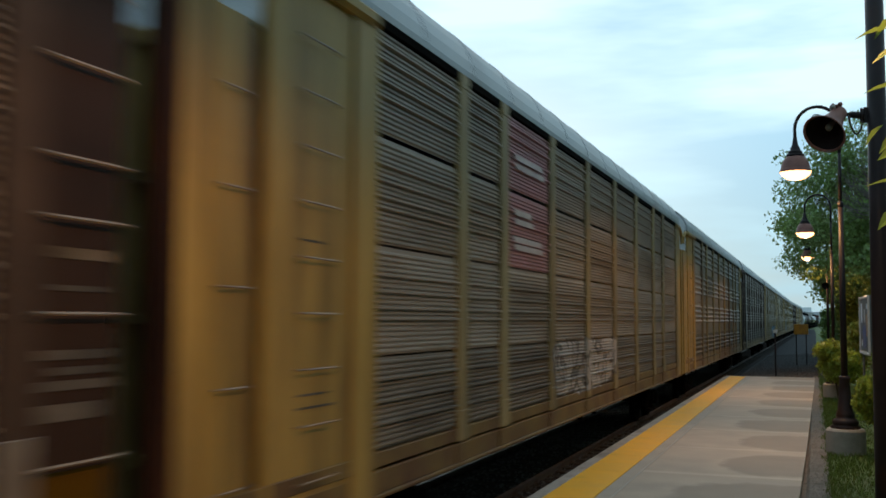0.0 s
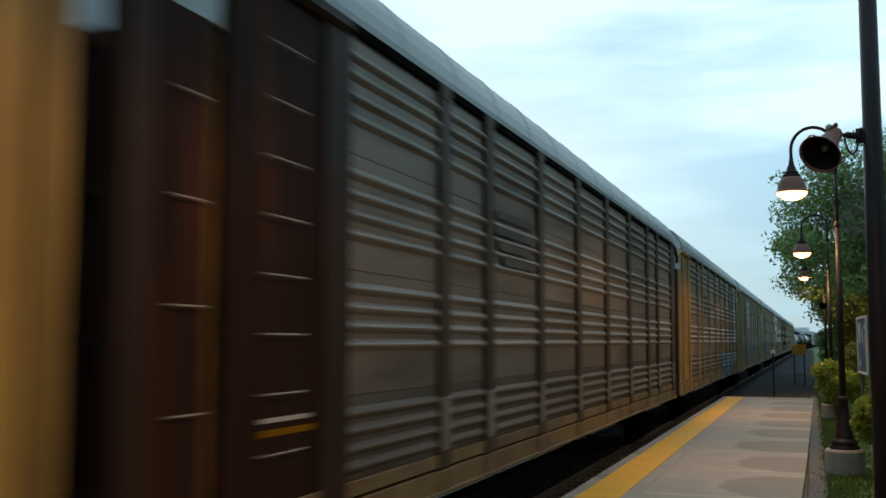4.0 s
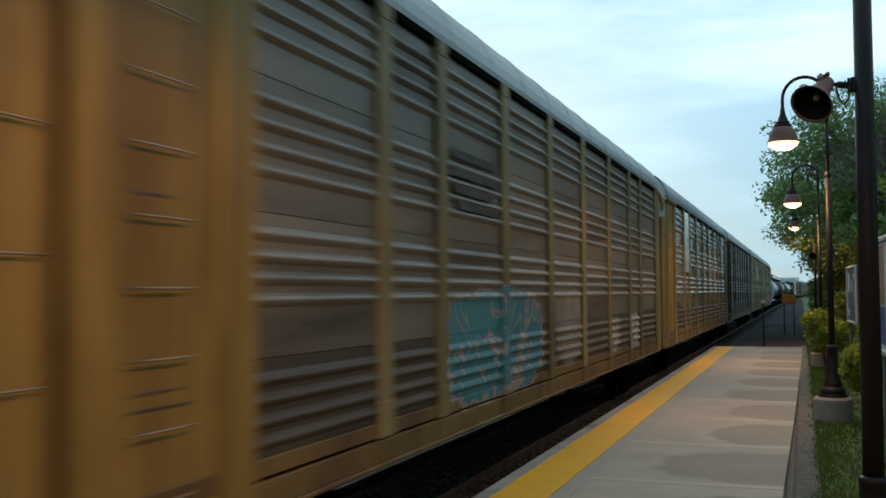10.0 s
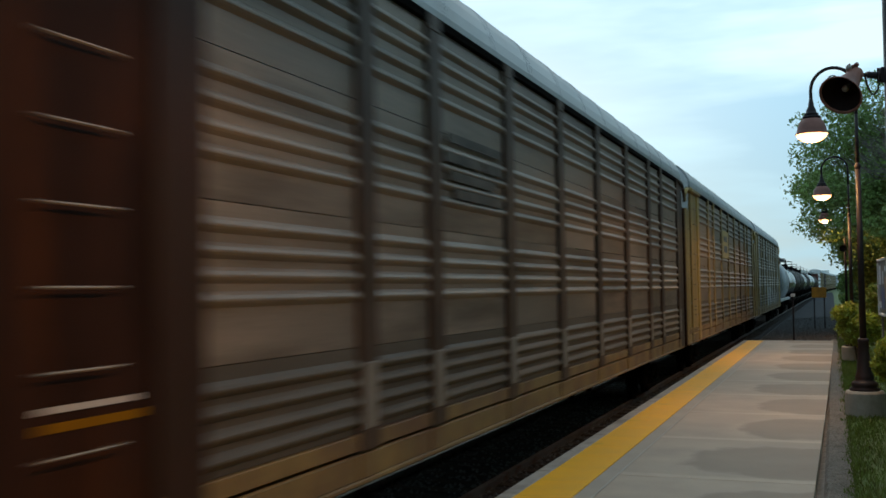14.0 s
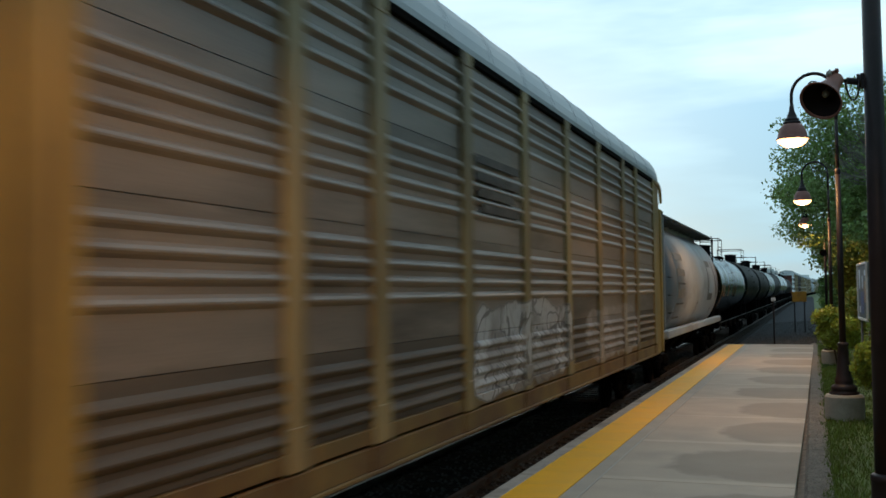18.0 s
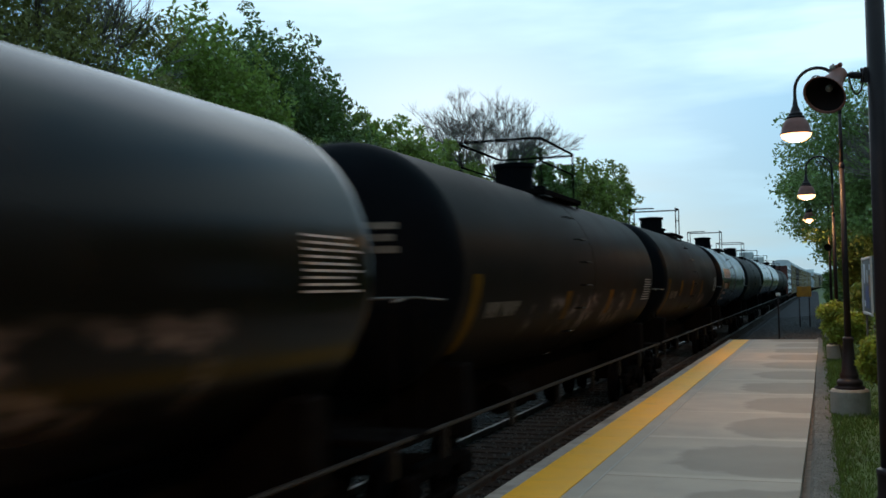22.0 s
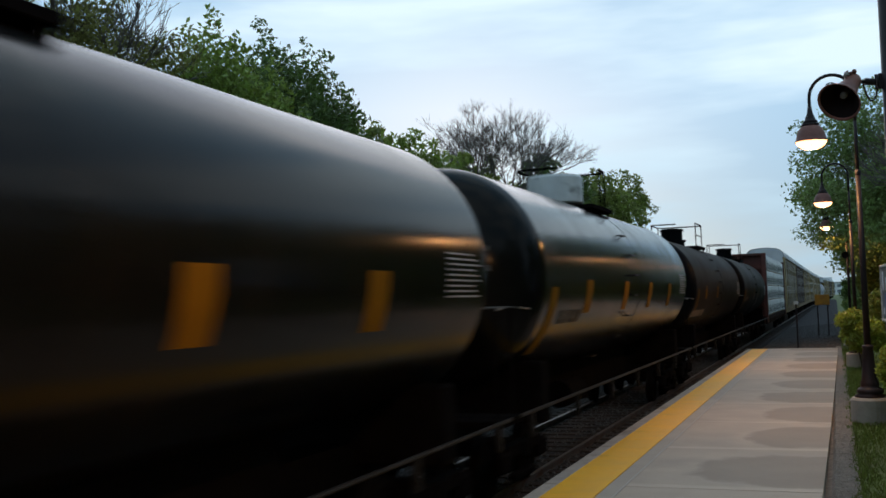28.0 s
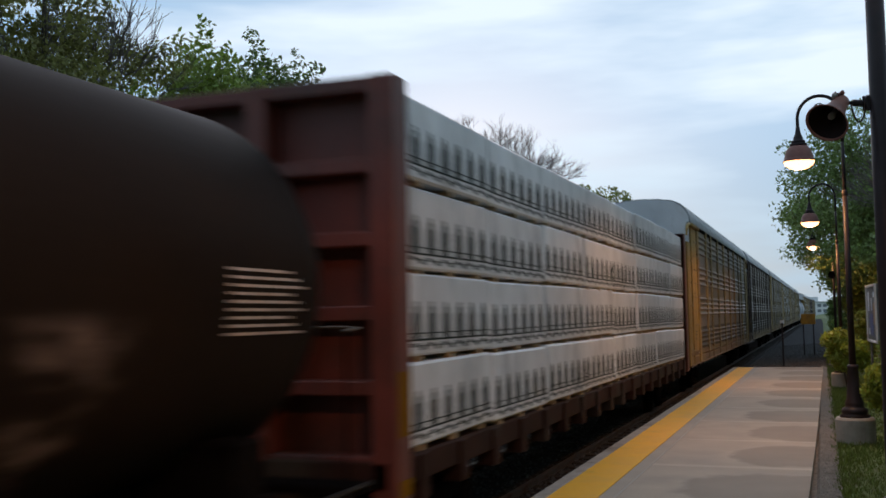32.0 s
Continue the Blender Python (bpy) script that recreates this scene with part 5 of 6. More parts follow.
FINE = [(1.42, 0.83, (0.25, 0.47, 0.70)), (2.27, 1.00, (0.28, 0.42, 0.56, 0.70)), (3.29, 0.99, (0.28, 0.42, 0.56, 0.70)), (4.32, 0.98, (0.3, 0.48, 0.66, 0.84))]
SMOOTH = [(1.41, 0.716, (0.14, 0.35, 0.57, 0.78)), (2.13, 1.076, (0.393, 0.542, 0.692, 0.85)), (3.21, 1.016, (0.297, 0.465, 0.644, 0.822)), (4.23, 1.06, (0.29, 0.47, 0.65, 0.81))]


def autorack(style, paint, panel_mat, label):
    """A closed car carrier; its near end is at y 0 and the platform side faces +x."""
    car = thing("autorack_car", label, "rail car", "autorack cars of the train")
    part("sill", shared(("sill",), "sill", mk_sill), "sill", car, "grimy side sill")
    top = part("roof", shared(("roof",), "roof", mk_roof), "roof", car, "grey sheet roof")
    for i in range(1, 15):
        part("roof_rib", shared(("roof_rib",), "roof", mk_roof_rib), "roof", top, at=pose(0, ROOF_A + i * (ROOF_B - ROOF_A) / 15, 0))
    part("roof_rail", shared(("roof_rail", paint), "dark", mk_rail), "dark", car)
    part("far_side", shared(("far_side",), "galv", mk_far_side), "galv", car)
    post_mat = "post_brown" if paint == "brown" else "post_yellow"
    post = shared(("post", paint), post_mat, mk_post)
    posts = POSTS
    for y in posts[1:]:
        p = part("post", post, post_mat, car, at=pose(0, y, 0))
        if paint == "brown":
            part("post_foot", shared(("post_foot",), "pale_foot", mk_post_foot), "pale_foot", p, "pale primed post foot")
    for y0, y1 in zip(posts, posts[1:]):
        for z, h, ribs in (FINE if style == "fine" else SMOOTH):
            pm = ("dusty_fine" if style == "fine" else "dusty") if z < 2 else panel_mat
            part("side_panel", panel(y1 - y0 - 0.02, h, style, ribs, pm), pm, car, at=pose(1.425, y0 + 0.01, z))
    rung = shared(("rung",), "rung_steel", mk_rung)
    bay = "brown_grimy" if paint == "brown" else paint
    c = part("corner_sheet", shared(("corner_sheet", bay), bay, mk_corner), bay, car)
    for i in range(5):
        part("rung", shared(("short_rung",), "rung_steel", mk_short_rung), "rung_steel", c, at=pose(0, 0, 1.45 + i * 0.68))
    # the darker sill colour deepens the shade in this recess
    part("recess", shared(("recess", paint), "sill", mk_recess), "sill", car, "recess in a darker colour for its shade")
    c = part("ladder_bay", shared(("ladder_bay", bay), bay, mk_ladder_bay), bay, car)
    for i in range(9):
        part("rung", rung, "rung_steel", c, at=pose(0, 0, 1.35 + i * 0.43))
    part("bay_edge", shared(("bay_edge", bay), bay, mk_bay_edge), bay, c)
    part("bay_post", shared(("bay_post", paint), paint, mk_bay_post), paint, c)
    part("top_bracket", shared(("top_bracket", paint), paint, mk_bracket), paint, c)
    part("corner_post", shared(("corner_post", paint), paint, mk_corner_post), paint, car)
    if paint == "brown":
        c = part("corner_sheet", shared(("corner_sheet", paint, "far"), paint, mk_corner_short), paint, car)
    else:
        c = part("corner_sheet", shared(("corner_sheet", paint, "far"), paint, mk_corner_far), paint, car)
    part("top_bracket", shared(("top_bracket", paint, "far"), paint, mk_bracket_far), paint, c)
    part("corner_post", shared(("corner_post", bay, "far"), bay, mk_corner_post_far), bay, car)
    part("end_gable", shared(("end_gable",), "gable", mk_gable), "gable", car, "pale galvanised gable above the end doors", at=pose(0, 0.56, 0))
    part("end_gable", shared(("end_gable",), "gable", mk_gable), "gable", car, "pale galvanised gable above the end doors", at=Matrix.Translation((0, ROOF_B + 0.06, 0)) @ Matrix.Diagonal((1, -1, 1, 1)))
    for at in (pose(0, -0.2, 0), Matrix.Translation((0, CAR_L - 0.95, 0)) @ Matrix.Diagonal((1, -1, 1, 1))):
        for s in (-1, 1):
            d = part("end_door", shared(("end_door", bay), bay, mk_door), bay, car, at=at @ Matrix.Diagonal((s, 1, 1, 1)))
            for x in (0.25, 0.65, 1.05):
                part("door_rib", shared(("door_rib", bay), bay, mk_door_rib), bay, d, at=pose(x, 0, 0))
        for z in (1.6, 2.6, 3.6, 4.6):
            part("door_bar", shared(("door_bar", bay), bay, mk_door_bar), bay, car, at=at @ pose(0, 0, z))
        part("end_sill", shared(("end_sill",), "sill", mk_end_sill), "sill", car, at=at)
    lines = ((2.0, 0.035, 0.75), (1.9, 0.05, 0.8)) if paint == "brown" else ((2.0, 0.018, 0.5), (1.9, 0.018, 0.6), (3.2, 0.018, 0.4))
    for k, (z, h, w) in enumerate(lines):
        bm = bmesh.new()
        box(bm, 1.449, 1.15, z, 1.453, 1.15 + w, z + h)
        part("data_line", bm, ("decal_yellow" if k == 1 else "decal_white") if paint == "brown" else "worn_print", c)
    add_trucks(car, (4.0, CAR_L - 4.0))
    add_coupler(car, -0.25, -1)
    add_coupler(car, CAR_L - 1.2, 1)
    return car


def spray(name, car, coat, box_yz, fill, second, line, seed, metal=0.35, strength=0.95):
    """Spray paint on the panels: fat rounded letters with an outline, over the bare metal, in the car's own space."""
    m = coat.copy()
    m.name = name
    n, l = m.node_tree.nodes, m.node_tree.links
    b = n["Principled BSDF"]
    old = b.inputs["Base Color"].links[0].from_socket
    tc, sep = n.new("ShaderNodeTexCoord"), n.new("ShaderNodeSeparateXYZ")
    tc.object = car
    shift = n.new("ShaderNodeVectorMath")
    shift.operation, shift.inputs[1].default_value = "ADD", (seed * 3.7, seed * 1.3, seed * 2.1)
    flat = n.new("ShaderNodeVectorMath")
    flat.operation, flat.inputs[1].default_value = "MULTIPLY", (0, 1, 1)
    l.new(tc.outputs["Object"], flat.inputs[0])
    l.new(flat.outputs[0], shift.inputs[0])
    l.new(tc.outputs["Object"], sep.inputs["Vector"])

    def op(kind, a, c=0.0, d=0.0):
        o = n.new("ShaderNodeMath")
        o.operation = kind
        for i, v in enumerate((a, c, d)):
            if isinstance(v, (int, float)):
                o.inputs[i].default_value = v
            else:
                l.new(v, o.inputs[i])
        return o.outputs[0]

    def tex(kind, scale, detail=3.0):
        o = n.new(kind)
        o.inputs["Scale"].default_value, o.inputs["Detail"].default_value = scale, detail
        l.new(shift.outputs[0], o.inputs["Vector"])
        return o

    def ramp(v, lo, hi):
        o = n.new("ShaderNodeMapRange")
        o.inputs["From Min"].default_value, o.inputs["From Max"].default_value = lo, hi
        l.new(v, o.inputs["Value"])
        return o.outputs["Result"]

    def mix(f, a, c):
        o = n.new("ShaderNodeMix")
        o.data_type = "RGBA"
        for i, v in ((0, f), (6, a), (7, c)):
            if isinstance(v, tuple):
                o.inputs[i].default_value = (*v, 1)
            else:
                l.new(v, o.inputs[i])
        return o.outputs[2]
    y0, y1, z0, z1 = box_yz
    u = op("ABSOLUTE", op("DIVIDE", op("SUBTRACT", sep.outputs["Y"], (y0 + y1) / 2), (y1 - y0) / 2))
    v = op("ABSOLUTE", op("DIVIDE", op("SUBTRACT", sep.outputs["Z"], (z0 + z1) / 2), (z1 - z0) / 2))
    wob = tex("ShaderNodeTexNoise", 1.4, 3.0).outputs["Fac"]
    env = op("ADD", op("ADD", op("POWER", u, 6.0), op("POWER", v, 4.0)), op("MULTIPLY", op("SUBTRACT", wob, 0.5), 2.6))
    inside = ramp(env, 1.0, 0.9)
    rim = op("MULTIPLY", inside, ramp(env, 0.72, 0.86))
    curl = tex("ShaderNodeTexNoise", 1.15, 1.0)
    curl.inputs["Distortion"].default_value = 1.6
    strokes = ramp(op("ABSOLUTE", op("SUBTRACT", curl.outputs["Fac"], 0.5)), 0.034, 0.018)
    two = ramp(tex("ShaderNodeTexNoise", 1.1, 2.0).outputs["Fac"], 0.47, 0.56)
    worn = ramp(tex("ShaderNodeTexNoise", 9.0, 5.0).outputs["Fac"], 0.28, 0.5)
    paint = mix(strokes, mix(two, fill, second), line)
    paint = mix(rim, paint, line)
    cover = op("MULTIPLY", inside, op("MULTIPLY_ADD", worn, 0.45 * strength, 0.53 * strength))
    l.new(mix(cover, old, paint), b.inputs["Base Color"])
    l.new(op("MULTIPLY", op("SUBTRACT", 1.0, inside), metal), b.inputs["Metallic"])
    return m


def graffiti(car, y0, y1, z0, z1, fill, second, line, seed, strength=0.95):
    """Gives the panels, posts and sill that the tag covers their sprayed finish."""
    done = {}
    for ob in car.children:
        kind = ob.name.split(".")[0]
        if kind not in ("side_panel", "post", "sill"):
            continue
        base = ob.material_slots[0].material
        key = base.name
        y, z = ob.location.y, ob.location.z
        if kind == "side_panel" and not (y + 2.6 > y0 and y < y1 and z < z1):
            continue
        if kind == "post" and not y0 - 0.2 < y < y1 + 0.2:
            continue
        if key not in done:
            done[key] = spray("sprayed_" + base.name, car, base, (y0, y1, z0, z1), fill, second, line, seed, 0.35, strength)
        ob.material_slots[0].link = "OBJECT"
        ob.material_slots[0].material = done[key]
        ob["label"] = "spray-painted " + {"side_panel": "lower side panel", "post": "side post", "sill": "side sill"}[kind]


TRAIN = []          # (car, y of its near end at the clip's start)
SPEED = 12.9956


def plate(car, y0, y1, z0, z1, material, x=1.477, name="plate", label="", holes=()):
    bm = bmesh.new()
    box(bm, x - 0.01, y0, z0, x, y1, z1)
    ob = part(name, bm, material, car, label)
    for mname, a, b, c, d in holes:
        bm = bmesh.new()
        box(bm, x, y0 + (y1 - y0) * a, z0 + (z1 - z0) * c, x + 0.003, y0 + (y1 - y0) * b, z0 + (z1 - z0) * d)
        part("print", bm, mname, ob)
    return ob


def paint_bay(car, y, z, material, label):
    """Paints the upper panels of the bay that starts at the post at y."""
    for ob in car.children:
        if ob.name.split(".")[0] == "side_panel" and abs(ob.location.y - y) < 0.3 and ob.location.z > z:
            ob.material_slots[0].link = "OBJECT"
            ob.material_slots[0].material = M[material]
            ob["label"] = label


def build_autoracks():
    kinds = {
        "yf": autorack("fine", "yellow", "galv_fine", "yellow-framed autorack with finely ribbed grey panels"),
        "ys": autorack("smooth", "yellow", "galv", "yellow-framed autorack with dull ribbed grey panels"),
        "yb": autorack("smooth", "yellow", "galv_shiny", "yellow-framed autorack with bright reflecting panels"),
        "bs": autorack("smooth", "brown", "galv_brown", "brown-framed autorack with dull ribbed panels"),
        "bf": autorack("fine", "brown", "galv_brown", "brown-framed autorack with finely ribbed panels"),
    }
    order = ["bf", "yf", "ys", "bs", "ys", "yf", "ys", "yb", "bs", "ys", "ys"]
    cars, used = [], set()
    for k, kind in enumerate(order):
        cars.append((kinds[kind], -19.461 + CAR_L * k) if kind not in used else (copy_thing(kinds[kind], Matrix()), -19.461 + CAR_L * k))
        used.add(kind)
    for k, kind in enumerate(["ys", "bs", "ys", "yb", "yf", "ys"]):
        cars.append((copy_thing(kinds[kind], Matrix()), 446.9 + CAR_L * k))
    for k, kind in enumerate(["yb", "ys", "bs", "ys"]):
        cars.append((copy_thing(kinds[kind], Matrix()), 446.9 + CAR_L * 6 + 32 + CAR_L * k))
    for k, d in ((0, -0.15), (1, -0.3), (2, -0.1), (3, 0.2), (4, 0.3), (5, 0.3), (6, 0.3), (7, 0.3), (8, 0.35), (9, 0.3), (10, 0.4)):
        cars[k] = (cars[k][0], cars[k][1] + d)
    TRAIN.extend(cars)
    c = [a for a, b in cars]
    # rungs and stencils on the far end sheet of the first brown car
    for z in (1.84, 2.62, 3.12, 3.44, 3.95, 4.4):
        bm = bmesh.new()
        tube(bm, [(1.46, 23.68, z), (1.52, 23.68, z), (1.52, 24.3, z), (1.46, 24.3, z)], 0.011, 5)
        part("rung", bm, "rung_steel", c[0])
    for z, h, a, b, m in ((2.91, 0.06, 23.76, 24.26, "decal_dull_white"), (2.74, 0.03, 23.8, 24.2, "worn_print"), (2.38, 0.05, 23.72, 24.28, "worn_print"), (2.30, 0.04, 23.8, 24.28, "worn_print"),
                          (2.22, 0.05, 23.7, 24.28, "worn_print"), (2.06, 0.09, 23.68, 24.2, "worn_print"), (1.6, 0.2, 23.62, 24.25, "decal_dim")):
        plate(c[0], a, b, z, z + h, m, 1.472, "lettering", "worn stencil on the brown end sheet")
    paint_bay(c[1], 6.55, 3.0, "pink", "faded pink painted panel")
    for z, a, b in ((4.72, 0.45, 1.9), (4.6, 0.5, 2.0), (3.98, 0.45, 1.3), (3.86, 0.5, 1.4), (3.62, 0.4, 1.85), (3.52, 0.45, 1.9)):
        plate(c[1], 6.55 + a, 6.55 + b, z, z + 0.075, "faded_print", 1.474, "lettering", "faded pale lettering bar")
    graffiti(c[1], 8.9, 14.2, 1.4, 2.3, (0.38, 0.345, 0.33), (0.27, 0.245, 0.23), (0.09, 0.08, 0.075), 3)
    graffiti(c[4], 13.5, 20.4, 1.0, 2.15, (0.03, 0.125, 0.22), (0.02, 0.06, 0.10), (0.16, 0.2, 0.22), 5)
    graffiti(c[4], 9.0, 13.4, 1.0, 2.0, (0.10, 0.085, 0.065), (0.06, 0.055, 0.04), (0.03, 0.03, 0.025), 6, 0.5)
    plate(c[5], 6.69, 8.91, 3.36, 4.9, "logo_yellow", 1.474, "logo_plate", "yellow logo plate", (("logo_dark", 0.22, 0.88, 0.70, 0.88), ("logo_dark", 0.18, 0.9, 0.42, 0.58), ("logo_dark", 0.3, 0.9, 0.12, 0.30)))
    graffiti(c[6], 6.7, 11.1, 1.25, 2.65, (0.02, 0.19, 0.25), (0.03, 0.22, 0.27), (0.34, 0.26, 0.26), 7)
    graffiti(c[6], 12.0, 13.9, 1.4, 2.6, (0.42, 0.38, 0.36), (0.28, 0.25, 0.23), (0.3, 0.27, 0.25), 21, 0.45)
    graffiti(c[6], 16.8, 17.9, 1.3, 2.1, (0.45, 0.41, 0.39), (0.3, 0.27, 0.25), (0.12, 0.1, 0.09), 23, 0.8)
    graffiti(c[6], 19.0, 20.6, 1.3, 2.1, (0.48, 0.44, 0.42), (0.3, 0.27, 0.25), (0.12, 0.1, 0.09), 25, 0.85)
    plate(c[7], 5.08, 6.42, 3.24, 5.28, "gloss_panel", 1.474, "painted_panel", "glossy yellow flat panel")
    plate(c[9], 9.3, 11.4, 3.6, 4.6, "logo_yellow", 1.474, "logo_plate", "", (("logo_dark", 0.2, 0.8, 0.6, 0.8), ("logo_dark", 0.2, 0.8, 0.2, 0.45)))
    for k, y in ((2, 6.8), (3, 6.8), (4, 6.8), (6, 6.8), (8, 6.8), (10, 9.3)):
        for z, a, b in ((4.14, 0.1, 1.9), (3.93, 0.0, 1.2), (3.93, 1.3, 1.95), (3.74, 0.15, 1.7), (3.56, 0.3, 1.9)):
            plate(c[k], y + a, y + b, z, z + 0.1, "worn_print", 1.473, "lettering", "dark worn lettering bar")
    graffiti(c[10], 9.2, 14.2, 1.3, 2.5, (0.46, 0.44, 0.44), (0.24, 0.22, 0.21), (0.14, 0.13, 0.13), 12, 0.8)
    graffiti(c[10], 15.5, 21.0, 1.3, 2.3, (0.36, 0.34, 0.34), (0.24, 0.22, 0.21), (0.2, 0.19, 0.19), 14, 0.55)


def shell_patch(bm, radius, axis, y0, y1, z0, z1, lift, n=6):
    """A thin patch that follows the tank's round side."""
    r = radius + lift
    a0, a1 = math.asin(max(-1, (z0 - axis) / r)), math.asin(min(1, (z1 - axis) / r))
    pts = [(r * math.cos(a0 + (a1 - a0) * i / n), axis + r * math.sin(a0 + (a1 - a0) * i / n)) for i in range(n + 1)]
    extrude_y(bm, pts, y0, y1, closed=False)


def tank_car(shell, label, length, white_dome=False, text=0, marks=(5.2, 7.9, 10.4), mark_z=(2.36, 2.88), data_z=2.64, radius=1.5, top=4.35, fittings=(0.35, -0.6, 2.05, -0.6)):
    """A tank car; y 0 is the near end of the straight shell, length the straight part."""
    axis = top - radius
    yellow = "decal_dim" if shell in ("tank_dull", "tank") else "decal_yellow"
    car = thing("tank_car", label, "rail car", "tank cars of the train")
    bm = bmesh.new()
    lathe(bm, [(radius, 0), (radius, length * 0.5), (radius, length)], 64, Matrix.Translation((0, length, axis)) @ pose(0, 0, 0, 90, 0, 0), caps=False)
    part("shell", bm, shell, car, smooth=True)
    bm = bmesh.new()
    lathe(bm, [(radius - 0.01, -0.02), (radius + 0.004, -0.012), (radius + 0.004, 0.012), (radius - 0.01, 0.02)], 56, Matrix.Translation((0, length * 0.52, axis)) @ pose(0, 0, 0, 90, 0, 0), caps=False)
    part("weld_seam", bm, shell, car)
    prof = [(radius * math.cos(a) ** 0.88 if a < 1.57 else 0.0, 0.80 * math.sin(a)) for a in [i * math.pi / 2 / 9 for i in range(10)]]
    for y, s in ((0, 90), (length, -90)):
        bm = bmesh.new()
        lathe(bm, prof, 64, Matrix.Translation((0, y, axis)) @ pose(0, 0, 0, s, 0, 0), caps=False)
        part("head", bm, "tank_head" if s > 0 and shell in ("tank_dull", "tank") else shell, car, "domed tank head", smooth=True)
    # underframe stubs, side sill bars, bolsters
    for y0, y1 in ((-1.2, 2.4), (length - 2.4, length + 1.2)):
        bm = bmesh.new()
        box(bm, -0.3, y0, 0.75, 0.3, y1, 1.15, 0.03)
        part("stub_sill", bm, "dark", car)
        bm = bmesh.new()
        box(bm, -1.3, (y0 + y1) / 2 - 0.2, 0.9, 1.3, (y0 + y1) / 2 + 0.2, 1.75, 0.03)
        part("bolster", bm, "dark", car)
    # added full-length sill that keeps the view under the tank black
    bm = bmesh.new()
    box(bm, -0.32, 2.4, 0.72, 0.32, length - 2.4, axis - radius + 0.1, 0.03)
    part("center_sill", bm, "dark", car)
    bm = bmesh.new()
    tube(bm, [(0.55, length * 0.3, 0.95), (0.55, length * 0.3 + 1.1, 0.95)], 0.24, 14)
    part("air_reservoir", bm, "dark", car)
    bm = bmesh.new()
    lathe(bm, [(0.26, 0.35), (0.26, 0.45), (0.14, 0.5), (0.14, 0.9)], 16, Matrix.Translation((0.1, length * 0.52, 0.25)))
    part("bottom_outlet", bm, "dark", car)
    for y in (-1.05, length + 1.05):
        bm = bmesh.new()
        box(bm, -1.42, y - 0.2, 1.1, 1.42, y + 0.2, 1.18, 0.01)
        part("end_platform", bm, "dark", car)
    bm = bmesh.new()
    for s in (-1, 1):
        tube(bm, [(s * 1.44, -1.1, 1.18), (s * 1.44, length + 1.1, 1.18)], 0.024, 6)
    part("side_bar", bm, "side_bar", car, "worn side sill bar")
    for k in range(7):
        bm = bmesh.new()
        y = -0.6 + k * (length + 1.2) / 6
        box(bm, 1.40, y - 0.035, 0.86, 1.47, y + 0.035, 1.2, 0.008)
        part("bracket", bm, "side_bar", car)
    for y in (-0.95, length + 0.95):
        bm = bmesh.new()
        back = 0.35 if y < 0 else -0.35
        tube(bm, [(1.46, y + back, 2.50), (1.42, y, 2.52), (1.3, y, 2.53), (-1.3, y, 2.53), (-1.42, y, 2.52), (-1.46, y + back, 2.50)], 0.012, 6)
        part("grab_rail", bm, "worn_rail", car, "worn pale grab rail round the tank head")
        bm = bmesh.new()
        for x in (-1.3, 1.3):
            tube(bm, [(x, y, 1.18), (x, y, 2.53)], 0.013, 5)
        part("rail_post", bm, "dark", car)
    for k, (a, b) in enumerate(((0.42, 0.95), (0.50, 0.92), (0.40, 0.97))):
        z0 = 3.27 - k * 0.13
        bm = bmesh.new()
        rows = []
        for i in range(5):
            x = a + (b - a) * i / 4
            row = []
            for z in (z0, z0 + 0.075):
                f = min(0.999, math.hypot(x, z - axis) / radius)
                row.append(bm.verts.new((x, -0.80 * math.sin(math.acos(f ** (1 / 0.88))) - 0.008, z)))
            rows.append(row)
        for r0, r1 in zip(rows, rows[1:]):
            bm.faces.new((r0[0], r1[0], r1[1], r0[1]))
        part("data_line", bm, "decal_dull_white", car, "white stencilled data line")
    # ladder beside the manway
    mid = length * 0.5
    bm = bmesh.new()
    for k in range(8):
        z = 1.5 + k * 0.38
        x = math.sqrt(max(0.0, (radius + 0.1) ** 2 - (z - axis) ** 2))
        bm = bmesh.new()
        tube(bm, [(x - 0.12, mid - 0.9, z), (x, mid - 0.9, z), (x, mid - 0.5, z), (x - 0.12, mid - 0.5, z)], 0.012, 5)
        part("rung", bm, "side_bar", car)
    top = axis + radius
    at_dome, y0, y1, gate = (mid + v for v in fittings)
    zr = top + (0.84 if fittings[2] > 1.5 else 0.72)
    bm = bmesh.new()
    box(bm, -0.85, mid - 0.7, top - 0.14, 0.85, y1 + 0.1, top - 0.05, 0.01)
    for x in (-0.78, 0.78):
        for y in (mid - 0.6, y1):
            tube(bm, [(x, y, top - 0.5), (x, y, top - 0.06)], 0.03, 6)
    part("walkway", bm, "dark", car, "top walkway grating")
    bm = bmesh.new()
    if white_dome:
        lathe(bm, [(0.52, 0.0), (0.55, 0.03), (0.55, 0.52), (0.52, 0.57), (0.0, 0.60)], 28, Matrix.Translation((0, at_dome, top)))
    else:
        lathe(bm, [(0.36, -0.05), (0.36, 0.44), (0.40, 0.45), (0.40, 0.52), (0.0, 0.56)], 20, Matrix.Translation((0, at_dome, top)))
    part("dome", bm, "white_dome" if white_dome else "tank_head", car, "white valve housing" if white_dome else "black valve housing")
    bm = bmesh.new()
    lathe(bm, [(0.28, -0.05), (0.28, 0.12), (0.33, 0.14), (0.33, 0.20), (0.0, 0.23)], 18, Matrix.Translation((0, at_dome + 1.05, top)))
    part("manway", bm, "tank_head", car)
    # a hoop of rail with rounded corners, open beside the ladder
    e = 0.16
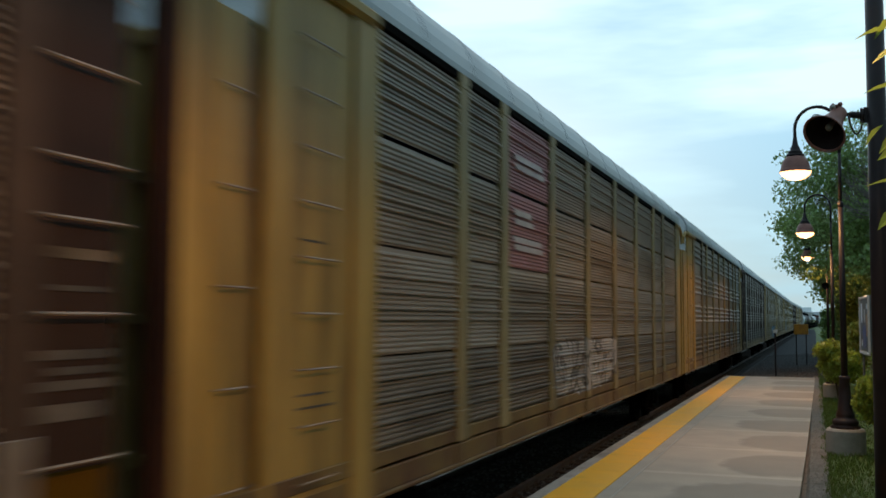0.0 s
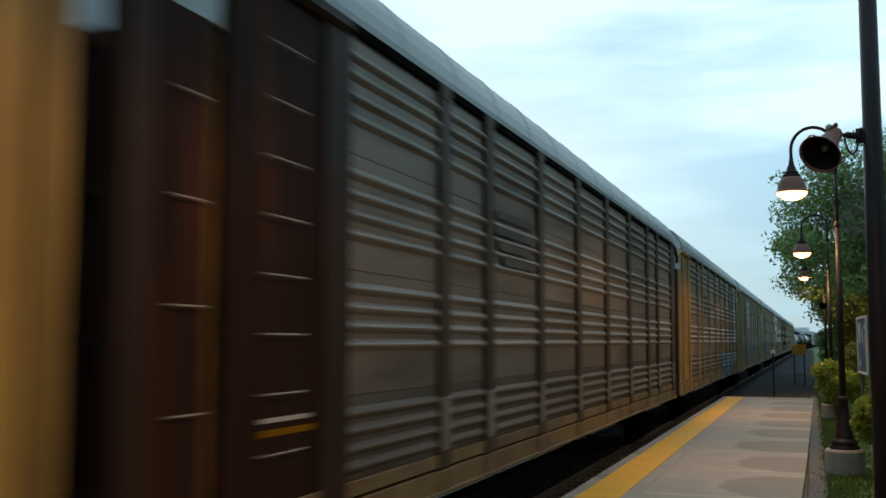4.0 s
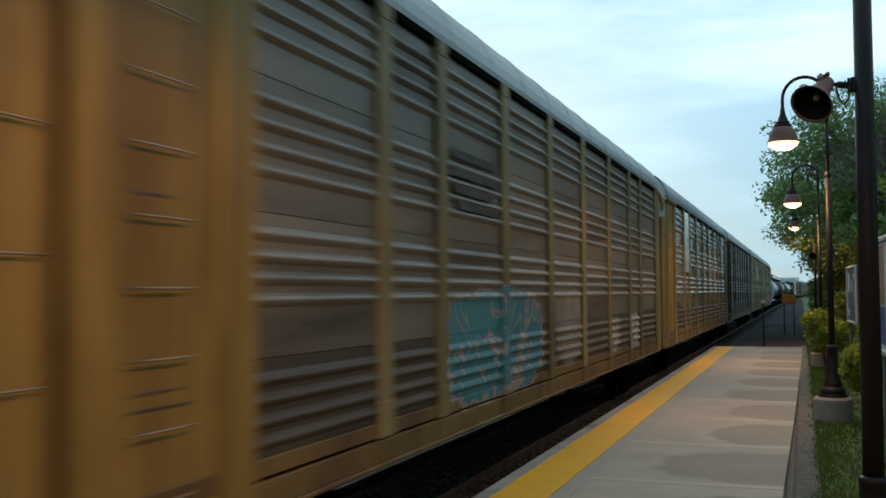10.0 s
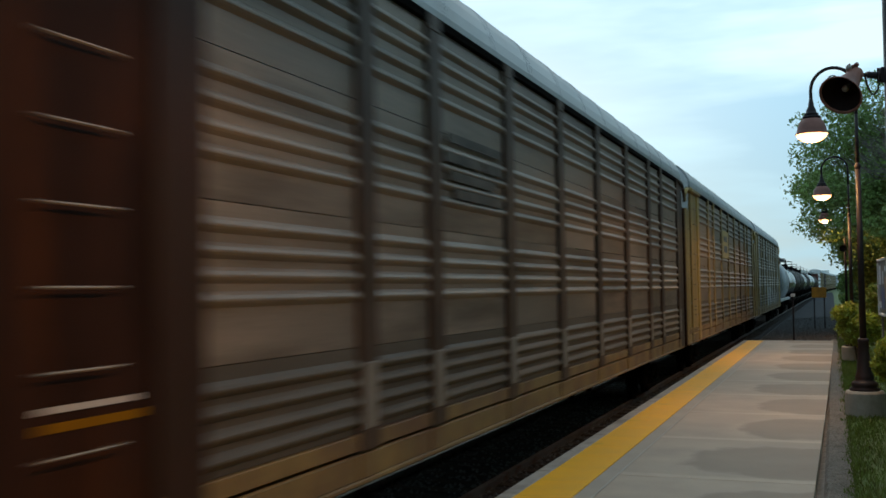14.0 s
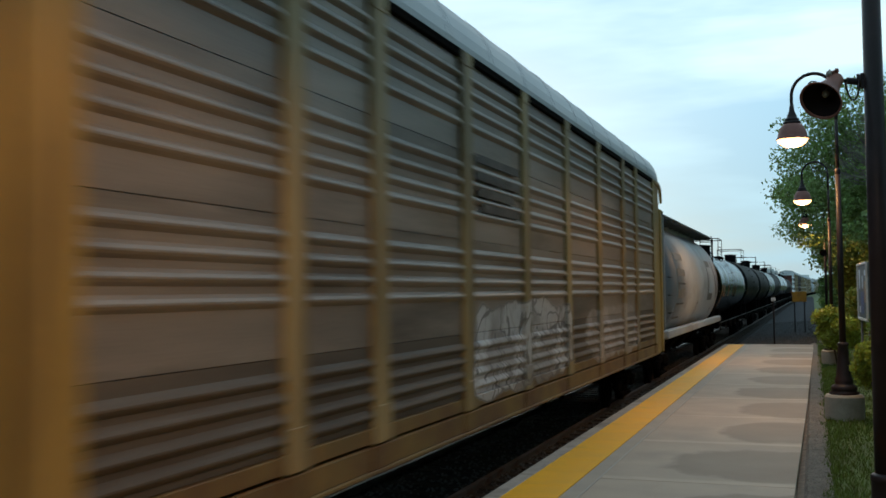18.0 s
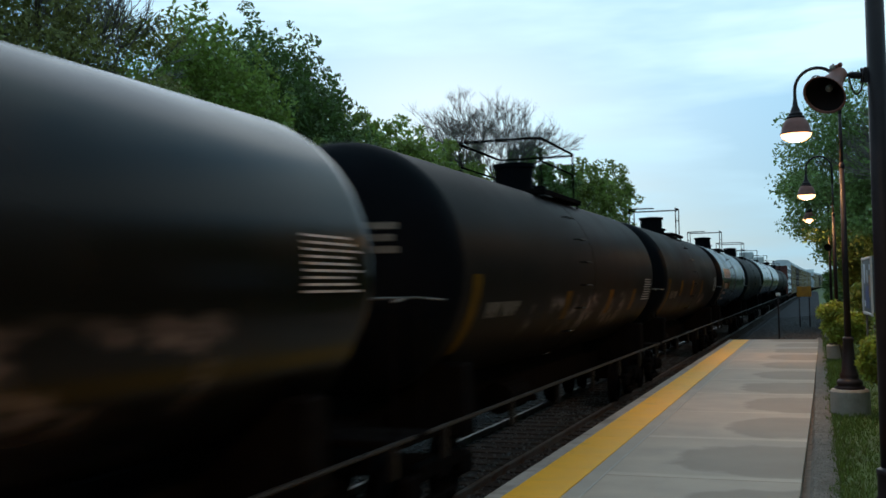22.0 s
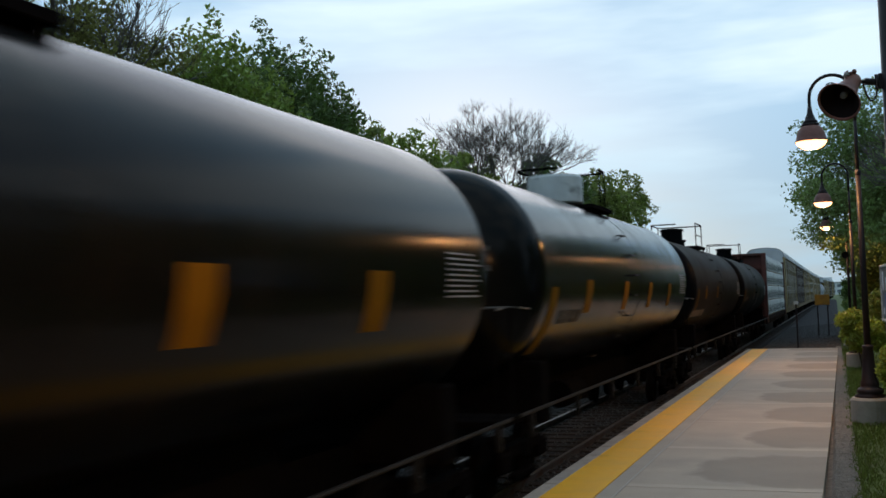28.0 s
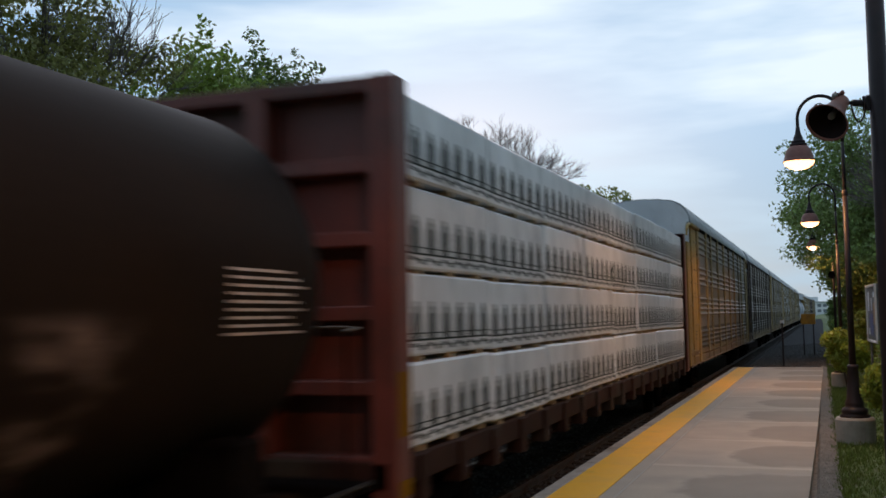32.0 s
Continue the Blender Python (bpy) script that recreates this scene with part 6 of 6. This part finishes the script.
    hoop = [(0.76, gate, zr), (0.76, y1 - e, zr), (0.76 - e * 0.3, y1 - e * 0.3, zr), (0.76 - e, y1, zr), (-0.76 + e, y1, zr), (-0.76 + e * 0.3, y1 - e * 0.3, zr), (-0.76, y1 - e, zr), (-0.76, y0 + e, zr), (-0.76 + e * 0.3, y0 + e * 0.3, zr), (-0.76 + e, y0, zr), (0.1, y0, zr)]
    bm = bmesh.new()
    tube(bm, hoop if gate > y0 else hoop[:-1] + [(0.76 - e, y0, zr), (0.76 - e * 0.3, y0 + e * 0.3, zr), (0.76, y0 + e, zr)], 0.022, 6)
    part("handrail", bm, "dark", car, "bent top rail")
    for x, y in ((0.76, gate + 0.03), (0.76, y1 - 0.2), (-0.76, y0 + 0.2), (-0.76, y1 - 0.2)):
        bm = bmesh.new()
        tube(bm, [(x, y, top - 0.1), (x, y, zr)], 0.02, 6)
        part("rail_post", bm, "dark", car)
    for x, ya in ((-0.76, y0 + 0.2), (0.76, gate)):
        bm = bmesh.new()
        tube(bm, [(x, ya, zr - 0.4), (x, y1 - 0.2, zr - 0.4)], 0.017, 6)
        part("handrail", bm, "dark", car)
    # decals
    bm = bmesh.new()
    shell_patch(bm, radius, axis, 0.3, 0.66, 1.85, 2.78, 0.006, 8)
    part("reflective_mark", bm, yellow, car, "tall yellow reflective mark")
    for y in marks:
        if y < length - 0.5:
            bm = bmesh.new()
            shell_patch(bm, radius, axis, y, y + 0.40, mark_z[0], mark_z[1], 0.006)
            part("reflective_mark", bm, yellow, car, "yellow reflective mark")
    for k in range(9):
        bm = bmesh.new()
        shell_patch(bm, radius, axis, length - 1.15, length - 0.15 - 0.1 * (k % 3), data_z + k * 0.055, data_z + 0.02 + k * 0.055, 0.006, 1)
        part("data_line", bm, "decal_white", car)
    if text == 3:
        bm = bmesh.new()
        shell_patch(bm, radius, axis, 0.15, 2.9, 1.97, 2.16, 0.006, 3)
        part("lettering", bm, "decal_dull_white", car, "faded cream band")
    elif text:
        z = 2.85 if text > 1 else 2.24
        ln, hh, w = (3.5, 0.43, 0.40) if text > 1 else (1.5, 0.20, 0.2)
        for k in range(int(ln / (w + 0.04))):
            bm = bmesh.new()
            a = 1.0 + k * (w + 0.04)
            for u0, u1, v0, v1 in ((0, 1, 0.66, 1), (0, 0.36, 0.05, 0.66), (0.36, 0.62, 0.34, 0.66), (0.62, 1, 0.05, 0.66))[:4 - (k % 3 == 2)]:
                shell_patch(bm, radius, axis, a + u0 * w, a + u1 * w, z + v0 * hh, z + v1 * hh, 0.006, 2)
            part("letter_block", bm, "decal_white" if text > 1 else "decal_dull_white", car)
        if text > 1:
            for y0, y1, c, d in ((1.1, 2.8, 2.42, 2.66), (1.1, 2.4, 2.20, 2.30), (1.1, 2.35, 1.98, 2.05)):
                bm = bmesh.new()
                shell_patch(bm, radius, axis, y0, y1, c, d, 0.006, 2)
                part("lettering", bm, "decal_dull_white", car, "white stencilled bar")
    add_trucks(car, (0.35, length - 0.35))
    add_coupler(car, -0.75, -1)
    add_coupler(car, length + 0.75, 1)
    return car


def tank_tag(car, shell, y0, y1, z0, z1, seed):
    """A faded, half-scrubbed tag sprayed low on the tank's side: soft pale smears over the black."""
    m = M[shell].copy()
    m.name = "tagged_" + M[shell].name
    n, l = m.node_tree.nodes, m.node_tree.links
    b = n["Principled BSDF"]
    old = b.inputs["Base Color"].links[0].from_socket
    tc, sep, mp = n.new("ShaderNodeTexCoord"), n.new("ShaderNodeSeparateXYZ"), n.new("ShaderNodeMapping")
    l.new(tc.outputs["Object"], sep.inputs["Vector"])
    l.new(tc.outputs["Object"], mp.inputs["Vector"])
    mp.inputs["Location"].default_value, mp.inputs["Scale"].default_value = (0, seed * 5.3, seed * 1.7), (0, 1.0, 1.9)
    noi, fine = n.new("ShaderNodeTexNoise"), n.new("ShaderNodeTexNoise")
    noi.inputs["Scale"].default_value, noi.inputs["Detail"].default_value = 0.9, 3
    fine.inputs["Scale"].default_value, fine.inputs["Detail"].default_value = 3.5, 5
    l.new(mp.outputs["Vector"], noi.inputs["Vector"])
    l.new(mp.outputs["Vector"], fine.inputs["Vector"])

    def ramp(v, lo, hi):
        o = n.new("ShaderNodeMapRange")
        o.interpolation_type = "SMOOTHSTEP"
        o.inputs["From Min"].default_value, o.inputs["From Max"].default_value = lo, hi
        l.new(v, o.inputs["Value"])
        return o.outputs["Result"]

    def mul(a, c):
        o = n.new("ShaderNodeMath")
        o.operation = "MULTIPLY"
        l.new(a, o.inputs[0])
        l.new(c, o.inputs[1])
        return o.outputs[0]
    area = mul(mul(ramp(sep.outputs["Y"], y0, y0 + 0.6), ramp(sep.outputs["Y"], y1, y1 - 0.6)), mul(ramp(sep.outputs["Z"], z0, z0 + 0.35), ramp(sep.outputs["Z"], z1, z1 - 0.2)))
    cover = mul(area, mul(ramp(noi.outputs["Fac"], 0.46, 0.60), ramp(fine.outputs["Fac"], 0.30, 0.62)))
    mx = n.new("ShaderNodeMix")
    mx.data_type = "RGBA"
    mx.inputs[7].default_value = (0.125, 0.10, 0.095, 1)
    l.new(cover, mx.inputs[0])
    l.new(old, mx.inputs[6])
    l.new(mx.outputs[2], b.inputs["Base Color"])
    ob = next(c for c in car.children if c.name.split(".")[0] == "shell")
    ob.material_slots[0].link = "OBJECT"
    ob.material_slots[0].material = m
    ob["label"] = "black tank shell with a faded sprayed tag"


def build_tanks():
    # finish, straight length, white dome, lettering, yellow marks, their height, height of the data lines
    spec = [("tank_gloss", 15.4, False, 1, (1.35, 3.75, 6.7, 8.2), (2.28, 2.75), 2.6), ("tank_dull", 13.55, False, 1, (5.0, 8.5, 11.05), (2.10, 2.55), 2.3),
            ("tank_dull", 13.55, False, 1, (2.9, 5.6, 8.25), (2.3, 2.75), 2.4), ("tank", 13.55, False, 2, (3.2, 6.4), (2.38, 2.72), 2.55),
            ("tank_dull", 13.55, False, 1, (5.2, 8.3), (2.35, 2.8), 2.5), ("tank_shiny", 13.55, True, 1, (2.4, 5.4, 8.0, 10.6), (2.38, 2.9), 2.66),
            ("tank_shiny", 13.55, True, 1, (2.4, 5.4, 8.0, 10.6), (2.38, 2.9), 2.66), ("tank_dull", 13.55, False, 3, (2.1, 5.2), (2.49, 2.88), 2.6), ("tank_dull", 13.55, False, 1, (5.2, 8.3), (2.4, 2.85), 2.5)]
    words = {"tank_shiny": "polished black tank car with yellow reflective marks", "tank_gloss": "glossy black tank car with yellow reflective marks", "tank_dull": "dull brown-black tank car with grimy yellow marks", "tank": "black tank car with white lettering bars"}
    for i, (shell, length, dome, text, marks, mark_z, data_z) in enumerate(spec):
        label = words[shell] + (" and white dome" if dome else "")
        fit = {0: (-0.35, -0.6, 1.7, -0.6), 2: (0.45, 0.5, 1.85, 0.8), 3: (0.35, 0.7, 2.1, 0.72), 5: (-0.3, -0.5, 1.0, 0.35), 6: (-0.3, -0.5, 1.0, 0.35), 7: (-1.05, -0.75, 1.05, -0.73), 8: (0.05, -0.6, 0.75, -0.4)}.get(i, (0.35, -0.6, 2.05, -0.6))
        c = tank_car(shell, label, length, dome, text, marks, mark_z, data_z, 1.54 if dome else 1.49, 4.5 if dome else 4.35 if i else 4.28, fit)
        TRAIN.append((c, 293.9 + 16.11 * i - length))
        if i in (0, 1, 2, 8):
            y0, y1 = {0: (8.5, 13.5), 1: (2.8, 10.6), 2: (8.0, 10.2), 8: (4.6, 11.6)}[i]
            tank_tag(c, shell, y0, y1, 1.45 if i == 8 else 1.75, 2.7 if i == 8 else 2.55, 3 + i)


def hopper_car():
    car = thing("covered_hopper_car", "pale cylindrical covered hopper with slate ends", "rail car", "covered hoppers of the train")
    L, Y0, Y1 = 14.36, 0.73, 13.63
    a0 = math.asin((1.33 - 2.8) / 1.9)
    sec = [(1.53 * math.cos(a0 + (math.pi / 2 - a0) * i / 18), 2.8 + 1.9 * math.sin(a0 + (math.pi / 2 - a0) * i / 18)) for i in range(19)]
    full = sec + [(-x, z) for x, z in sec[-2::-1]]
    bm = bmesh.new()
    extrude_y(bm, full, Y0, Y1)
    part("body", bm, "hopper", car, "pale rounded side", smooth=True)
    for y, s in ((Y0, -1), (Y1, 1)):
        bm = bmesh.new()
        rings = []
        for f, d in ((0.999, 0), (0.97, 0.16), (0.88, 0.36), (0.70, 0.54), (0.42, 0.66), (0.12, 0.70)):
            rings.append([bm.verts.new((x * f, y + s * d, 2.9 + (z - 2.9) * f)) for x, z in full])
        for r0, r1 in zip(rings, rings[1:]):
            for k in range(len(full)):
                j = (k + 1) % len(full)
                bm.faces.new((r0[k], r0[j], r1[j], r1[k]))
        bm.faces.new(rings[-1])
        part("end_sheet", bm, "hopper_end", car, "slate grey dished end", smooth=True)
        for x in (-1.30, 1.24):
            bm = bmesh.new()
            box(bm, x, min(y + s * 0.78, y + s * (0.86 if s > 0 else 1.0)), 1.5, x + 0.06, max(y + s * 0.78, y + s * (0.86 if s > 0 else 1.0)), 4.70, 0.012)
            part("end_post", bm, "dark" if s > 0 else "hopper_end", car, "black end post" if s > 0 else "slate grey end plate")
        for z in (1.95, 2.45, 2.95):
            bm = bmesh.new()
            tube(bm, [(1.38, y + s * 0.95, z), (1.44, y + s * 0.95, z), (1.44, y + s * 0.35, z), (1.3, y + s * 0.35, z)], 0.012, 5)
            part("grab_iron", bm, "side_bar", car)
    bm = bmesh.new()
    box(bm, 1.30, -1.05, 1.28, 1.5, L + 0.55, 1.50, 0.025)
    box(bm, -1.5, -1.05, 1.28, -1.30, L + 0.55, 1.50, 0.025)
    part("side_sill", bm, "hopper", car, "pale side sill")
    bm = bmesh.new()
    box(bm, -1.2, -1.2, 1.1, 1.2, -0.9, 1.4, 0.02)
    box(bm, -1.2, L + 0.9, 1.1, 1.2, L + 1.2, 1.4, 0.02)
    part("end_beam", bm, "dark", car)
    for k in range(4):
        bm = bmesh.new()
        y = 2.7 + k * 3.0
        vs = [bm.verts.new(p) for p in ((-1.2, y - 1.3, 1.4), (1.2, y - 1.3, 1.4), (1.2, y + 1.3, 1.4), (-1.2, y + 1.3, 1.4), (-0.5, y - 0.4, 0.55), (0.5, y - 0.4, 0.55), (0.5, y + 0.4, 0.55), (-0.5, y + 0.4, 0.55))]
        for q in ((0, 1, 5, 4), (1, 2, 6, 5), (2, 3, 7, 6), (3, 0, 4, 7), (4, 5, 6, 7)):
            bm.faces.new([vs[i] for i in q])
        part("chute", bm, "dark", car)
    # roof walk on slim brackets
    for sd in (-1, 1):
        bm = bmesh.new()
        box(bm, min(sd * 0.62, sd * 1.235), -0.3, 4.70, max(sd * 0.62, sd * 1.235), L + 0.15, 4.74, 0.008)
        part("running_board", bm, "walkway_steel", car, "grey grated roof walk")
    bm = bmesh.new()
    box(bm, -0.66, Y0 + 0.1, 4.48, 0.66, Y1 - 0.1, 4.74, 0.03)
    part("hatch_trough", bm, "hopper", car, "pale raised hatch trough")
    for k in range(13):
        y = -0.2 + k * (L + 0.25) / 12
        bm = bmesh.new()
        box(bm, -1.21, y - 0.02, 4.63, 1.21, y + 0.02, 4.70)
        part("roof_bracket", bm, "hopper_end", car)
    for k in range(4):
        bm = bmesh.new()
        lathe(bm, [(0.38, 0.0), (0.38, 0.12), (0.3, 0.2), (0.0, 0.22)], 16, Matrix.Translation((0, 2.0 + k * 3.45, 4.68)))
        part("hatch", bm, "hopper_end", car)
    for y in (-0.02, 14.38):
        bm = bmesh.new()
        for x in (0.8, 1.25):
            tube(bm, [(x, y, 1.2), (x, y, 4.8)], 0.022, 6)
        for k in range(9):
            tube(bm, [(0.8, y, 1.5 + k * 0.38), (1.25, y, 1.5 + k * 0.38)], 0.014, 5)
        part("end_ladder", bm, "side_bar", car)

    def side_x(z):
        return 1.53 * math.sqrt(1 - ((z - 2.8) / 1.9) ** 2) + 0.006

    def mark(y0, y1, z0, z1, m, name="lettering"):
        bm = bmesh.new()
        pts = [(side_x(z0 + (z1 - z0) * i / 4), z0 + (z1 - z0) * i / 4) for i in range(5)]
        extrude_y(bm, pts, y0, y1, closed=False)
        part(name, bm, m, car, "dark stencilled bars" if name == "lettering" else "dark logo shapes")
    for z0, z1, w in ((3.47, 3.68, 1.8), (3.0, 3.2, 1.7), (2.75, 2.80, 1.7), (2.36, 2.62, 1.7), (2.16, 2.21, 1.7), (1.75, 1.80, 1.6)):
        mark(1.0, 1.0 + w, z0, z1, "text_grey" if z1 - z0 > 0.1 else "worn_print")
    # plain logo: an open frame, a slanting bar and an upright
    for y0, y1, z0, z1 in ((9.65, 11.2, 3.43, 3.66), (9.65, 11.4, 2.2, 2.45), (9.65, 9.95, 2.45, 3.43), (13.1, 13.36, 2.45, 3.62)):
        mark(y0, y1, z0, z1, "logo_dark", "logo")
    bm = bmesh.new()
    rows = [(side_x(3.68 - 1.45 * i / 8), 11.75 + 1.12 * i / 8, 3.68 - 1.45 * i / 8) for i in range(9)]
    for (x0, ya, za), (x1, yb, zb) in zip(rows, rows[1:]):
        bm.faces.new([bm.verts.new(p) for p in ((x0, ya, za), (x1, yb, zb), (x1, yb + 0.36, zb), (x0, ya + 0.36, za))])
    part("logo", bm, "logo_dark", car, "dark logo shapes")
    mark(6.45, 6.62, 1.74, 2.15, "text_grey")
    mark(6.62, 6.95, 2.1, 2.2, "text_grey")
    mark(11.8, 12.1, 1.7, 1.9, "text_grey")
    add_trucks(car, (1.0, L - 1.0))
    add_coupler(car, -0.7, -1)
    add_coupler(car, L + 0.7, 1)
    return car


def centerbeam_car():
    car = thing("centerbeam_car", "oxide red centerbeam flat car loaded with white-wrapped lumber", "rail car")
    L = 21.6
    bm = bmesh.new()
    box(bm, -1.4, 0, 1.0, 1.4, L, 1.28, 0.02)
    box(bm, -0.35, -0.6, 0.65, 0.35, L + 0.6, 1.0, 0.03)
    for k in range(18):
        y = 0.8 + k * 1.18
        box(bm, 1.2, y - 0.12, 0.82, 1.44, y + 0.12, 1.26, 0.01)
    part("deck", bm, "beam_dark", car, "red deck and sill")
    bm = bmesh.new()
    box(bm, -0.06, 0.4, 1.28, 0.06, L - 0.4, 4.75)
    part("center_beam", bm, "beam_red", car)
    for y0, s in ((0.0, -1), (L, 1)):
        bm = bmesh.new()
        y1 = y0 + s * -0.36
        a, c = sorted((y0, y1))
        mid = (a + c) / 2
        plate_y = max(a, c) if s < 0 else min(a, c)
        box(bm, -1.45, min(plate_y - s * 0.0, plate_y + s * 0.06), 1.2, 1.45, max(plate_y, plate_y + s * 0.06), 4.885)
        wall = part("bulkhead", bm, "beam_red", car, "ribbed red bulkhead")
        for x0, x1 in ((-1.48, -1.22), (1.22, 1.48), (-0.12, 0.12)):
            bm = bmesh.new()
            box(bm, x0, a, 0.9, x1, c, 4.9, 0.015)
            part("bulkhead_post", bm, "beam_red", wall)
        for z in (1.25, 1.95, 2.65, 3.35, 4.05, 4.825):
            bm = bmesh.new()
            box(bm, -1.24, a + 0.02, z - 0.07, 1.24, c - 0.02, z + 0.07, 0.012)
            part("bulkhead_rib", bm, "beam_red", wall)
    bm = bmesh.new()
    box(bm, 1.481, 0.05, 1.5, 1.486, 0.3, 2.1)
    part("reflective_mark", bm, "decal_yellow", car, "yellow reflective mark")
    bm = bmesh.new()
    box(bm, 1.481, 0.05, 0.95, 1.486, 0.33, 1.1)
    part("reflective_mark", bm, "decal_yellow", car, "yellow reflective mark")
    n, w = 8, (L - 1.0) / 8
    bm = bmesh.new()
    box(bm, 0.09, 0.02, 0.0, 1.42, w - 0.02, 0.82, 0.025)
    wrap = finish("wrapped_pack", bm)
    wrap.materials.append(M["wrap"])
    bm = bmesh.new()
    rng = np.random.default_rng(77)
    for k in range(6):
        y = 0.12 + k * (w - 0.05) / 6
        box(bm, 1.42, y - 0.01, 0.17, 1.4235, y + 0.19, 0.42)
        box(bm, 1.42, y + 0.03, 0.42, 1.4235, y + 0.16, 0.49)
        box(bm, 1.42, y + 0.06, 0.49, 1.4235, y + 0.12, 0.54)
        box(bm, 1.42, y + 0.19, 0.055, 1.4235, y + 0.33, 0.105)
        box(bm, 1.42, y - 0.03, 0.085, 1.4235, y + 0.13, 0.125)
    box(bm, 1.42, 0.03, 0.145, 1.423, w - 0.03, 0.168)
    box(bm, 1.42, 0.03, 0.215, 1.423, w - 0.03, 0.228)
    marks = finish("print", bm)
    marks.materials.append(M["wrap_mark"])
    bm = bmesh.new()
    box(bm, 0.1, -0.05, -0.055, 1.4, 0.05, 0.0)
    strips = finish("spacer", bm)
    strips.materials.append(M["wood"])
    for side in (0, 180):
        for i in range(n):
            for t in range(4):
                at = pose(0, 0.5 + i * w + (w if side else 0), 1.34 + t * 0.875, 0, 0, side) @ pose(random.uniform(-0.03, 0.015), 0, random.uniform(-0.012, 0.012), random.uniform(-0.35, 0.35))
                b = part("wrapped_pack", wrap, "wrap", car, "white plastic-wrapped lumber bundle", at=at)
                if not side:
                    part("print", marks, "wrap_mark", b)
                    for y in (0.35, w / 2, w - 0.35):
                        part("spacer", strips, "wood", b, at=pose(0, y, 0))
    add_trucks(car, (2.2, L - 2.2))
    add_coupler(car, -0.3, -1)
    add_coupler(car, L + 0.3, 1)
    return car


def build_train():
    build_autoracks()
    h = hopper_car()
    TRAIN.append((h, 262.4))
    build_tanks()
    TRAIN.append((centerbeam_car(), 424.4))
    y = 446.9 + CAR_L * 6
    TRAIN.append((copy_thing(h, Matrix()), y + 1.3))
    TRAIN.append((copy_thing(h, Matrix()), y + 17.3))


def motions():
    """The whole train rolls towards the photographer at a steady speed; a bough sways in its draught."""
    walk(BRANCH[0], [(t, pose(x, 4.0, x * 0.2, 0, x * 12, 0)) for t, x in SWAY])
    for car, y in TRAIN:
        rows = []
        for k in range(17):
            v = y - SPEED * 2 * k
            turn = math.degrees(math.atan2(bend_x(v + 18) - bend_x(v), 18))
            rows.append((2.0 * k, pose(TRACK + bend_x(v), v, RAIL, 0, 0, -turn)))
        walk(car, rows)


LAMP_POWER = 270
build_ground()
build_track()
build_platform()
build_lamp_posts()
build_speaker_pole()
build_far_horn()
build_boards()
build_signs()
build_distance()
build_plants()
build_branch()
build_train()
motions()
